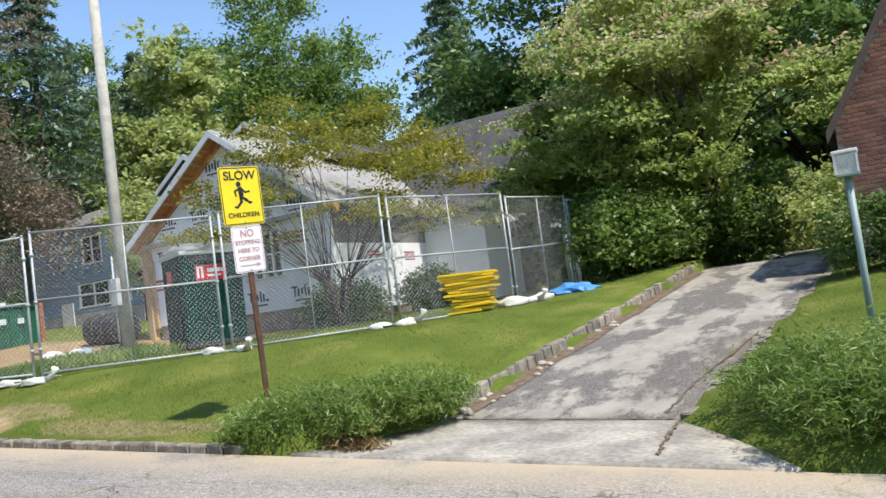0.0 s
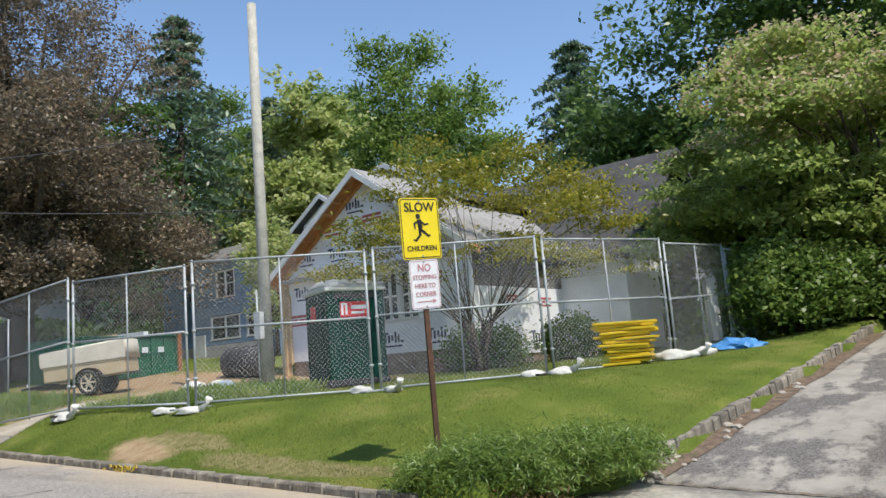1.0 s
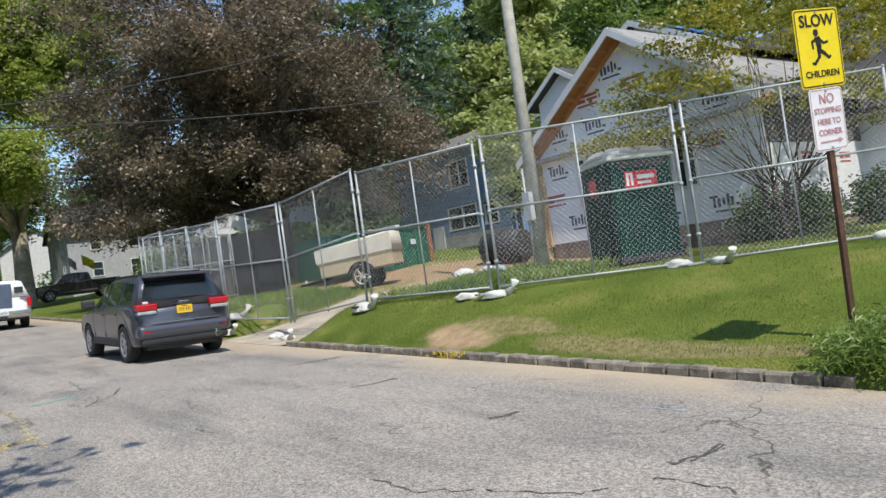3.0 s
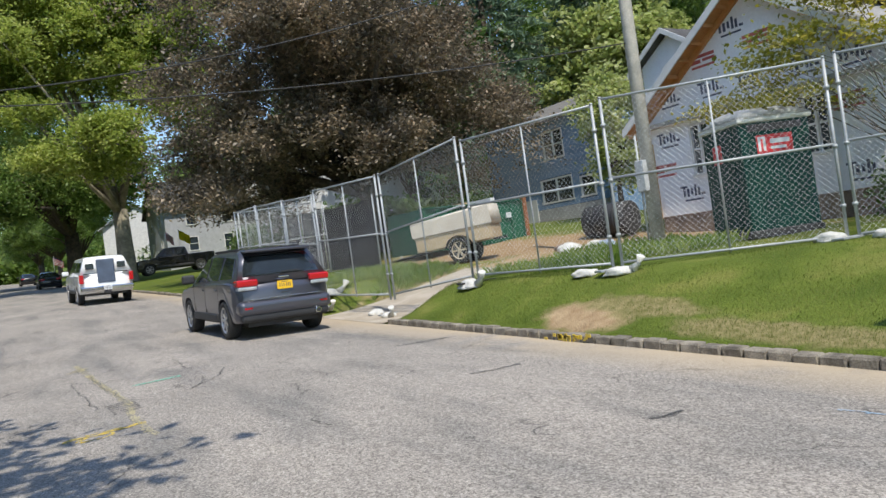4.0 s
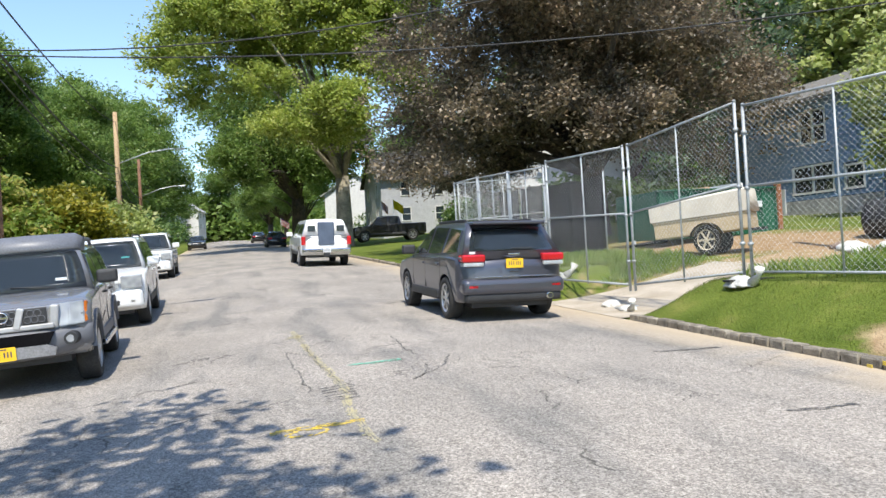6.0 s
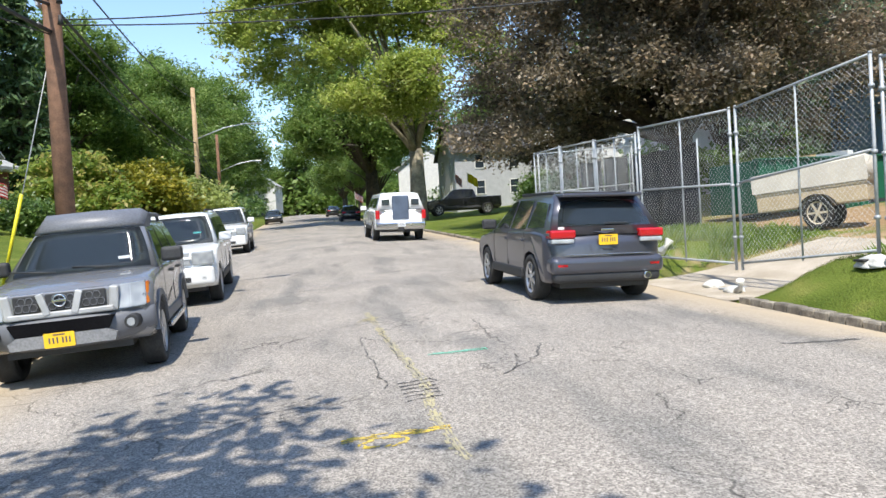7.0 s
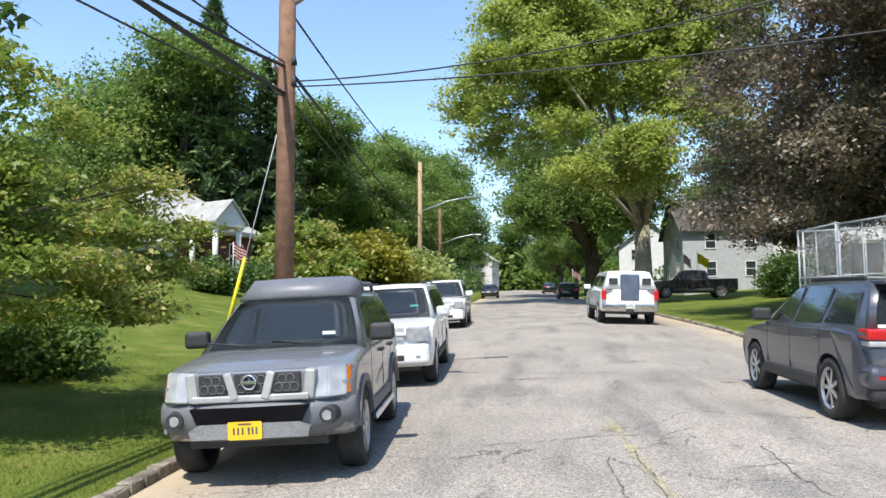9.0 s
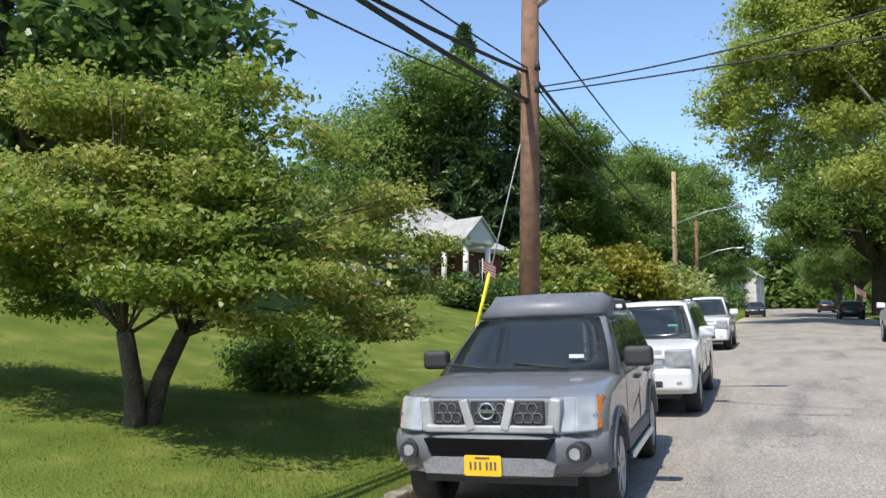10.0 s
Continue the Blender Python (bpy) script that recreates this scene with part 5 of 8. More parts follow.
        ya, yb = sorted((side * (hw - 0.02), side * (hw + 0.25)))
        part("side_mirror", box_bm(bx1 - 0.42, bx1 - 0.26, ya, yb, zb + 0.0, zb + 0.19, bevel=0.045, seg=3), S.get("mirror_mat", body_m), top)
        ya, yb = sorted((side * (hw - 0.06), side * (hw + 0.012)))
        part("sill_trim", box_bm(xr + ra + 0.02, xf - ra - 0.02, ya, yb, sill - 0.02, sill + 0.13, bevel=0.02), S.get("trim_mat", DARK_TRIM), top)
        for cx in (xf, xr):
            wheel_parts(top, cx, side * (hw - 0.125), r, 0.25, side, rim_m, S.get("spokes", 5))
            if S.get("flare"):
                bm = bmesh.new()
                pts = arch(cx)
                for (ax, az), (bx, bz) in zip(pts, pts[1:]):
                    def outw(px, pz, k):
                        q = Vector((px - cx, 0, pz - r)).normalized() * k
                        return (px + q.x, pz + q.z)
                    o0, o1 = outw(ax, az, 0.07), outw(bx, bz, 0.07)
                    for loop in (((ax, az), (bx, bz), o1, o0),):
                        bm.faces.new([bm.verts.new((p[0], side * (hw + 0.022), p[1])) for p in loop])
                    bm.faces.new([bm.verts.new(p) for p in ((ax, side * (hw + 0.022), az), (bx, side * (hw + 0.022), bz), (bx, side * (hw - 0.06), bz), (ax, side * (hw - 0.06), az))])
                    bm.faces.new([bm.verts.new(p) for p in ((o0[0], side * (hw + 0.022), o0[1]), (o1[0], side * (hw + 0.022), o1[1]), (o1[0], side * (hw - 0.03), o1[1]), (o0[0], side * (hw - 0.03), o0[1]))])
                part("arch_flare", bm, S["flare"], top)

    def pane(nm, xa, za, xb, zb2, inset, mt, off):
        """Front or rear screen between two heights of the cabin."""
        bm = bmesh.new()
        d = Vector((xb - xa, 0, zb2 - za)).normalized()
        nrm = Vector((d.z, 0, -d.x)) * (1 if off > 0 else -1)
        pts = []
        rows = 6
        for i in range(rows + 1):
            t = i / rows
            x, z = xa + (xb - xa) * t, za + (zb2 - za) * t
            h = half_at(z) - inset - 0.02 * (4 * (t - 0.5) ** 2)
            pts.append([Vector((x, u * h, z)) + nrm * (abs(off) + 0.012 * (1 - u * u)) for u in (-1, -0.6, 0, 0.6, 1)])
        vs = [[bm.verts.new(p) for p in row] for row in pts]
        for a, b in zip(vs, vs[1:]):
            for i in range(4):
                bm.faces.new((a[i], a[i + 1], b[i + 1], b[i])).smooth = True
        bmesh.ops.solidify(bm, geom=bm.faces[:], thickness=0.006)
        return part(nm, bm, mt, top)
    k = 0.05
    pane("windscreen", bx1 + (tx1 - bx1) * k, zb - 0.05 + (zt - 0.01 - zb) * k, bx1 + (tx1 - bx1) * 0.95, zb - 0.05 + (zt - 0.01 - zb) * 0.95, 0.06, GLASS, 0.010)
    g0, g1 = S.get("rear_glass", (0.12, 0.90))
    pane("rear_window", bx0 + (tx0 - bx0) * g0, zb - 0.05 + (zr_ - zb + 0.05) * g0, bx0 + (tx0 - bx0) * g1, zb - 0.05 + (zr_ - zb + 0.05) * g1, 0.11, GLASS, -0.010)
    return top


def bars_plate(top, x, y, z, facing, back=PLATE_Y, tilt=0):
    """Number plate with plain bars."""
    p = part("number_plate", plate(0.31, 0.16, 0.015, 0.006), back, top, "small plate with dark bars")
    p.matrix_basis = pose(x, y, z, 0, 0, 90 * facing) @ pose(0, 0, 0, tilt, 0, 0)
    for i, u in enumerate((-0.10, -0.06, -0.02, 0.035, 0.07, 0.105)):
        part("bar", box_bm(u - 0.008, u + 0.008, -0.006, -0.003, -0.034, 0.030), PLATE_INK, p)
    part("bar", box_bm(-0.06, 0.06, -0.006, -0.003, 0.052, 0.066), PLATE_INK, p)
    return p


def add(top, nm, mt, x0, x1, y0, y1, z0, z1, bevel=0.012, seg=2, label="", both=False):
    out = part(nm, box_bm(x0, x1, y0, y1, z0, z1, bevel=bevel, seg=seg), mt, top, label)
    if both:
        part(nm, box_bm(x0, x1, -y1, -y0, z0, z1, bevel=bevel, seg=seg), mt, top, label)
    return out


# dark grey sport utility car, seen from behind
GREY_DARK = paint("dark_grey_metallic", (0.088, 0.090, 0.112), metal=0.5)
suv = vehicle("sport_utility_car", "dark metallic grey sport utility car parked at the kerb", stand_on_road(-21.55, 5.27, 180, 1.45), dict(
    L=4.82, W=1.94, wb=2.915, r=0.38, front=1.46, tail=-2.42, nose=2.40, sill=0.36, paint=GREY_DARK, belt=1.13, roof=1.74, roof_rear=1.70, tumble=0.27,
    upper=[(-2.40, 0.60), (-2.40, 0.92), (-2.34, 1.12), (-1.5, 1.16), (0.85, 1.12), (1.2, 1.09), (2.0, 0.99), (2.34, 0.86), (2.40, 0.65)], chin=0.42, skirt=0.42,
    cabin=(-2.36, -1.98, 0.15, 1.10), windows=[[(-2.02, 1.20), (-1.88, 1.58), (-1.25, 1.62), (-1.15, 1.18)], [(-1.06, 1.17), (-1.06, 1.63), (-0.25, 1.65), (-0.15, 1.15)], [(-0.06, 1.15), (-0.10, 1.64), (0.16, 1.61), (0.82, 1.14)]],
    seams=(-1.15, -0.10, 0.85), handles=(-0.98, 0.05), spokes=7, mirror_mat=DARK_TRIM, rear_glass=(0.20, 0.84)))
add(suv, "spoiler", GREY_DARK, -2.24, -1.85, -0.66, 0.66, 1.668, 1.725, 0.02)
add(suv, "third_brake_lamp", TAIL, -2.225, -2.20, -0.12, 0.12, 1.68, 1.70, 0.004)
add(suv, "tail_lamp", TAIL, -2.425, -2.15, 0.52, 0.925, 1.03, 1.16, 0.03, 3, "long red tail lamp", True)
add(suv, "reversing_lamp", CLEAR, -2.415, -2.15, 0.54, 0.91, 0.955, 1.025, 0.02, 2, "clear strip below the tail lamp", True)
add(suv, "rear_bumper", GREY_DARK, -2.455, -2.05, -0.93, 0.93, 0.47, 0.75, 0.10, 5)
add(suv, "bumper_skirt", DARK_TRIM, -2.41, -2.10, -0.88, 0.88, 0.34, 0.52, 0.07, 4)
add(suv, "bumper_strip", CHROME, -2.430, -2.38, -0.72, 0.72, 0.772, 0.782, 0.004)
add(suv, "reflector", TAIL, -2.455, -2.40, 0.66, 0.84, 0.585, 0.645, 0.012, 2, "", True)
add(suv, "tailgate_recess", DARK_TRIM, -2.418, -2.40, -0.08, 0.08, 0.845, 0.87, 0.006)
add(suv, "emblem", CHROME, -2.418, -2.40, -0.11, 0.11, 1.14, 1.17, 0.008)
add(suv, "wiper", DARK_TRIM, -2.345, -2.31, -0.36, 0.02, 1.245, 1.265, 0.006)
add(suv, "sticker", PAPER, -2.345, -2.33, 0.68, 0.78, 1.17, 1.21, 0.0)
add(suv, "roof_rail", DARK_TRIM, -1.7, 0.0, 0.60, 0.64, 1.72, 1.77, 0.012, 2, "", True)
part("exhaust", tube(bmesh.new(), [(-2.50, -0.62, 0.43), (-2.30, -0.62, 0.43)], 0.055, 14), CHROME, suv)
part("exhaust_bore", tube(bmesh.new(), [(-2.503, -0.62, 0.43), (-2.48, -0.62, 0.43)], 0.043, 14), DARK_TRIM, suv)
bars_plate(suv, -2.43, 0.0, 1.00, -1)

# mid grey off-road car, seen from the front
GREY_MID = paint("mid_grey_metallic", (0.25, 0.255, 0.27), metal=0.4, rough=0.26)
CLADDING = mat("grey_bumper_plastic", (0.145, 0.15, 0.165), (0.12, 0.125, 0.14), scale=3, fine=90, rough=0.5, amount=0.06)
xt = vehicle("offroad_car", "grey off-road car with roof rack and matt grey plastic bumper", stand_on_road(-19.15, -2.06, 3.0, 1.35), dict(
    L=4.54, W=1.85, wb=2.70, r=0.385, front=1.36, tail=-2.25, nose=2.18, sill=0.46, paint=GREY_MID, belt=1.20, roof=1.76, roof_rear=1.74, tumble=0.24,
    upper=[(-2.22, 0.62), (-2.22, 1.18), (-1.4, 1.20), (0.75, 1.19), (0.95, 1.17), (1.7, 1.11), (2.05, 1.03), (2.16, 0.92), (2.18, 0.70)], chin=0.52, skirt=0.5,
    cabin=(-2.20, -2.02, 0.28, 0.98), windows=[[(-1.95, 1.30), (-1.88, 1.62), (-1.20, 1.63), (-1.20, 1.27)], [(-1.10, 1.26), (-1.10, 1.63), (-0.28, 1.64), (-0.28, 1.24)], [(-0.18, 1.24), (-0.18, 1.64), (0.26, 1.62), (0.66, 1.24)]],
    seams=(-1.15, -0.22, 0.78), handles=(-1.0, -0.08), spokes=6, mirror_mat=DARK_TRIM, handle_mat=DARK_TRIM, flare=CLADDING, trim_mat=CLADDING))


def wrap_slices(ys, drop, lift=0.0):
    """Slices of a bumper that sweeps back round the corners and rises under them."""
    def one(y):
        k = (abs(y) / max(ys)) ** 3.2
        return lambda x, z: (x - drop * k * (1 if x > 1.95 else 0.2), y, z + lift * k * max(0.0, (0.62 - z) / 0.2))
    return [one(y) for y in ys]


YS = [-0.925, -0.88, -0.8, -0.66, -0.45, 0, 0.45, 0.66, 0.8, 0.88, 0.925]
part("front_bumper", slab(bmesh.new(), [(1.80, 0.45), (2.16, 0.42), (2.25, 0.47), (2.285, 0.60), (2.285, 0.71), (2.24, 0.77), (2.10, 0.79), (1.80, 0.80)], wrap_slices(YS, 0.30, 0.10)), CLADDING, xt, "matt grey plastic bumper")
# solid block, not hollow: the air opening's inner shade is in its black
bm = bmesh.new()
poly_prism(bm, [(-0.54, 0.745), (0.54, 0.745), (0.47, 0.60), (-0.47, 0.60)], 2.20, 2.291, lambda a, b, d: (d, a, b))
part("bumper_opening", bm, mat("opening_shade_black", (0.006, 0.006, 0.007), (0.008, 0.008, 0.009), rough=0.95, spec=0.05), xt, "flat black face painted as the shaded air opening")
bm = bmesh.new()
poly_prism(bm, [(-0.46, 0.605), (0.46, 0.605), (0.55, 0.55), (0.53, 0.47), (-0.53, 0.47), (-0.55, 0.55)], 2.18, 2.297, lambda a, b, d: (d, a, b))
part("skid_plate", bm, mat("silver_plastic", (0.27, 0.27, 0.28), rough=0.5, metal=0.2), xt, "silver lower bumper insert")
add(xt, "grille_surround", GREY_MID, 2.02, 2.20, -0.57, 0.57, 0.80, 1.06, 0.03, 3)
HEADLAMP = mat("headlamp_plastic", (0.40, 0.42, 0.43), (0.26, 0.275, 0.29), scale=9, fine=18, rough=0.1, coat=0.9, amount=0.12)
SILVER = mat("silver_trim", (0.50, 0.50, 0.51), rough=0.4, metal=0.3, amount=0.04)
add(xt, "grille_bar", SILVER, 2.10, 2.24, -0.54, 0.54, 0.785, 0.850, 0.015, 2, "silver lower grille bar")
for yy, ww in ((-0.34, 0.17), (0.0, 0.19), (0.34, 0.17)):
    g = add(xt, "grille_opening", DARK_TRIM, 2.20, 2.232, yy - ww * 0.75, yy + ww * 0.75, 0.855, 1.045, 0.01)
    for i in range(3):
        for j in range(2):
            cy, cz = yy + (i - 1) * 0.075 + (0.037 if j else 0), 0.91 + 0.075 * j
            if abs(cy - yy) < ww * 0.62:
                hexa = [(cy + 0.042 * math.cos(math.pi / 3 * q), cz + 0.042 * math.sin(math.pi / 3 * q)) for q in range(6)]
                bm = bmesh.new()
                tube(bm, [(2.237, a, b) for a, b in hexa + hexa[:1]], 0.005, 4, cap=False)
                part("grille_mesh", bm, CLADDING, xt)
for sd in (1, -1):
    s_bar = add(xt, "grille_strut", SILVER, 2.16, 2.25, -0.038, 0.038, -0.14, 0.11, 0.012)
    s_bar.matrix_basis = pose(0, sd * 0.175, 0.945, sd * -16, 0, 0)
bm = bmesh.new()
tube(bm, [(2.25, 0.062 * math.cos(a), 0.965 + 0.062 * math.sin(a)) for a in (math.pi * i / 10 for i in range(21))], 0.010, 6, cap=False)
part("emblem_ring", bm, CHROME, xt)
add(xt, "emblem_bar", CHROME, 2.243, 2.262, -0.075, 0.075, 0.952, 0.978, 0.005)


def lamp_wedge(nm, mt, plan, z0, z1, lean, side, label=""):
    """A lamp that follows the rounded corner of the wing; plan: (y, x) seen from above."""
    bm = bmesh.new()
    poly_prism(bm, plan, z0, z1, lambda a, b, d: (b - lean * (d - z0) / (z1 - z0), side * a, d))
    bmesh.ops.recalc_face_normals(bm, faces=bm.faces[:])
    bmesh.ops.bevel(bm, geom=bm.edges[:], offset=0.012, segments=2, affect='EDGES')
    return part(nm, bm, mt, xt, label)


for sd in (1, -1):
    lamp_wedge("headlamp", HEADLAMP, [(0.585, 2.20), (0.70, 2.175), (0.852, 2.07), (0.852, 1.8), (0.585, 1.8)], 0.79, 1.06, 0.10, sd, "clear headlamp")
    lamp_wedge("turn_signal", AMBER, [(0.854, 2.06), (0.872, 2.03), (0.885, 1.98), (0.885, 1.8), (0.854, 1.8)], 0.80, 1.05, 0.10, sd, "amber corner lamp")
    w_bar = add(xt, "grille_wing", SILVER, 2.08, 2.215, -0.05, 0.05, -0.16, 0.11, 0.02)
    w_bar.matrix_basis = pose(0, sd * 0.545, 0.950, sd * -6, 0, 0)
for sd in (1, -1):
    part("fog_lamp_ring", tube(bmesh.new(), [(2.10, sd * 0.72, 0.64), (2.245, sd * 0.70, 0.64)], [0.085, 0.075], 20), DARK_TRIM, xt)
    part("fog_lamp", tube(bmesh.new(), [(2.20, sd * 0.70, 0.64), (2.250, sd * 0.70, 0.64)], 0.045, 18), HEADLAMP, xt)
bars_plate(xt, 2.315, -0.03, 0.545, 1)
for yy in (-0.30, 0.42):
    part("wiper", tube(bmesh.new(), [(0.99, yy, 1.215), (0.90, yy - 0.55, 1.26)], 0.010, 6), DARK_TRIM, xt)
RACK = mat("rack_grey_plastic", (0.155, 0.162, 0.185), (0.13, 0.137, 0.158), rough=0.45)
bm = bmesh.new()
slab(bm, [(-0.10, 1.68), (-0.30, 1.93), (-0.12, 1.945), (0.36, 1.735), (0.22, 1.66)], [lambda x, z: (x - 0.16, -0.69, 1.67 + (z - 1.67) * 0.75), lambda x, z: (x - 0.03, -0.60, z), lambda x, z: (x + 0.04, 0, z + 0.01), lambda x, z: (x - 0.03, 0.60, z), lambda x, z: (x - 0.16, 0.69, 1.67 + (z - 1.67) * 0.75)])
part("wind_deflector", bm, RACK, xt, "dark grey roof rack fairing")
for sd in (1, -1):
    part("roof_rack_rail", tube(bmesh.new(), [(-0.1, sd * 0.60, 1.86), (-1.8, sd * 0.60, 1.86), (-1.95, sd * 0.60, 1.76)], 0.028, 8), RACK, xt)
    for xx in (-0.2, -1.0):
        part("rack_foot", tube(bmesh.new(), [(xx, sd * 0.60, 1.72), (xx, sd * 0.60, 1.86)], 0.022, 6), RACK, xt)
    part("side_step", box_bm(-0.85, 0.85, sd * 0.86 - 0.07 + 0.05 * sd, sd * 0.86 + 0.07 + 0.05 * sd, 0.36, 0.43, bevel=0.02), CHROME, xt)
for xx in (-0.5, -1.1, -1.7):
    part("rack_crossbar", tube(bmesh.new(), [(xx, -0.6, 1.86), (xx, 0.6, 1.86)], 0.018, 6), RACK, xt)
add(xt, "permit_sticker", PAPER, 0.80, 0.82, 0.42, 0.56, 1.30, 1.335, 0.0).matrix_basis = pose(0.08, 0, 0.0)

# white sport utility cars behind it
WHITE_PAINT = paint("white_car_paint", (0.78, 0.79, 0.79), metal=0.0, rough=0.25)


def white_front(v, x, W, z0):
    add(v, "grille", CLEAR, x - 0.06, x + 0.03, -0.50, 0.50, z0 + 0.20, z0 + 0.45, 0.02)
    add(v, "grille_bar", WHITE_PAINT, x - 0.05, x + 0.045, -0.52, 0.52, z0 + 0.30, z0 + 0.36, 0.012)
    add(v, "headlamp", HEADLAMP, x - 0.28, x + 0.0, 0.53, W / 2 - 0.05, z0 + 0.18, z0 + 0.44, 0.03, 3, "", True)
    add(v, "front_bumper", WHITE_PAINT, x - 0.35, x + 0.10, -W / 2 + 0.05, W / 2 - 0.05, z0 - 0.22, z0 + 0.14, 0.08, 4)
    add(v, "bumper_opening", DARK_TRIM, x + 0.05, x + 0.108, -0.5, 0.5, z0 - 0.15, z0 - 0.04, 0.02)
    add(v, "fog_lamp", CLEAR, x + 0.02, x + 0.10, W / 2 - 0.32, W / 2 - 0.18, z0 - 0.14, z0 - 0.03, 0.03, 3, "", True)


ws = vehicle("white_utility_car", "large white sport utility car parked by the lawn", stand_on_road(-26.4, -2.08, 1.5, 1.6), dict(
    L=5.4, W=2.0, wb=3.30, r=0.40, front=1.68, tail=-2.85, nose=2.58, sill=0.42, paint=WHITE_PAINT, belt=1.22, roof=1.88, roof_rear=1.84, tumble=0.25,
    upper=[(-2.82, 0.62), (-2.82, 1.2), (-1.6, 1.22), (0.9, 1.22), (1.15, 1.20), (2.0, 1.13), (2.45, 1.04), (2.56, 0.92), (2.58, 0.70)], chin=0.5, skirt=0.5,
    cabin=(-2.80, -2.5, 0.42, 1.22), windows=[[(-2.45, 1.32), (-2.35, 1.72), (-1.35, 1.74), (-1.35, 1.29)], [(-1.24, 1.29), (-1.24, 1.74), (-0.36, 1.75), (-0.36, 1.27)], [(-0.26, 1.27), (-0.26, 1.75), (0.36, 1.72), (0.84, 1.26)]],
    seams=(-1.3, -0.31, 0.95), handles=(-1.1, -0.15), spokes=6))
white_front(ws, 2.58, 2.0, 0.66)
for sd in (1, -1):
    part("roof_rail", tube(bmesh.new(), [(0.2, sd * 0.66, 1.89), (0.0, sd * 0.66, 1.93), (-2.1, sd * 0.66, 1.91), (-2.3, sd * 0.66, 1.86)], 0.02, 6), DARK_TRIM, ws)
add(ws, "dashboard_sticker", mat("teal_sticker", (0.10, 0.45, 0.45), rough=0.6), 0.90, 0.93, 0.45, 0.62, 1.36, 1.46, 0.0)
w3 = vehicle("white_utility_car", "white compact sport utility car parked farther along", stand_on_road(-40.2, -2.25, 0, 1.4), dict(
    L=4.7, W=1.85, wb=2.7, r=0.37, front=1.36, tail=-2.3, nose=2.25, sill=0.38, paint=WHITE_PAINT, belt=1.16, roof=1.80, tumble=0.25,
    upper=[(-2.28, 0.6), (-2.28, 1.1), (-1.4, 1.13), (0.8, 1.12), (1.0, 1.10), (1.8, 1.02), (2.15, 0.93), (2.24, 0.82), (2.25, 0.62)], chin=0.45, skirt=0.45,
    cabin=(-2.26, -1.95, 0.2, 1.1), windows=[[(-1.9, 1.2), (-1.8, 1.56), (-1.1, 1.58), (-1.1, 1.18)], [(-1.0, 1.18), (-1.0, 1.58), (-0.25, 1.6), (-0.25, 1.16)], [(-0.15, 1.16), (-0.15, 1.6), (0.18, 1.57), (0.72, 1.15)]],
    seams=(-1.05, -0.2, 0.85), spokes=5))
white_front(w3, 2.25, 1.85, 0.56)

# white pickup with a cap over its bed, from behind
pk = vehicle("pickup_truck", "white pickup truck with capped bed and chrome step bumper", stand_on_road(-40.8, 4.55, 180, 1.8), dict(
    L=5.8, W=2.02, wb=3.57, r=0.40, front=1.85, tail=-2.95, nose=2.85, sill=0.48, paint=WHITE_PAINT, belt=1.22, roof=1.92, roof_rear=1.88, tumble=0.26,
    upper=[(-2.92, 0.72), (-2.92, 1.24), (-1.0, 1.25), (1.2, 1.24), (1.45, 1.22), (2.3, 1.16), (2.75, 1.06), (2.84, 0.9), (2.85, 0.7)], chin=0.5, skirt=0.62,
    cabin=(-2.90, -2.62, 0.75, 1.45), windows=[[(-2.5, 1.34), (-2.4, 1.72), (-1.0, 1.74), (-1.0, 1.32)], [(-0.78, 1.32), (-0.78, 1.74), (0.0, 1.76), (0.0, 1.30)], [(0.1, 1.30), (0.1, 1.76), (0.7, 1.73), (1.12, 1.29)]],
    seams=(-0.9, 0.05, 1.25), spokes=6, rear_glass=(0.08, 0.12)))
add(pk, "cap_door", mat("blue_grey_panel", (0.10, 0.13, 0.19), rough=0.4), -2.955, -2.60, -0.33, 0.33, 0.86, 1.80, 0.05, 3, "tall blue-grey door of the bed cap")
for sd in (1, -1):
    q = add(pk, "cap_window", GLASS, -2.90, -2.74, 0.43, 0.74, 1.42, 1.66, 0.02)
    q.matrix_basis = Matrix.Diagonal((1, sd, 1, 1))
add(pk, "tail_lamp", TAIL, -2.945, -2.80, 0.84, 1.0, 0.88, 1.22, 0.02, 2, "", True)
add(pk, "rear_bumper", CHROME, -3.10, -2.85, -0.98, 0.98, 0.55, 0.74, 0.04, 3, "chrome step bumper")
add(pk, "tow_hitch", DARK_TRIM, -3.08, -2.7, -0.12, 0.12, 0.42, 0.54, 0.02)
bars_plate(pk, -3.106, 0, 0.66, -1, PAPER)

# dark vehicles far along the street
BLACK_PAINT = paint("black_car_paint", (0.012, 0.013, 0.015), metal=0.1, rough=0.25)
SEDAN = dict(L=4.7, W=1.82, wb=2.75, r=0.33, front=1.42, tail=-2.3, nose=2.35, sill=0.30, paint=BLACK_PAINT, belt=0.95, roof=1.45, roof_rear=1.36, tumble=0.30,
             upper=[(-2.28, 0.55), (-2.28, 0.9), (-2.1, 1.0), (-1.3, 1.0), (1.0, 0.96), (1.9, 0.86), (2.28, 0.74), (2.34, 0.6)], chin=0.4, skirt=0.4,
             cabin=(-1.95, -1.1, 0.1, 1.05), windows=[[(-1.45, 1.02), (-1.05, 1.32), (-0.3, 1.37), (-0.3, 1.0)], [(-0.2, 1.0), (-0.2, 1.37), (0.1, 1.33), (0.7, 1.0)]], seams=(-0.25, 0.85), spokes=5)
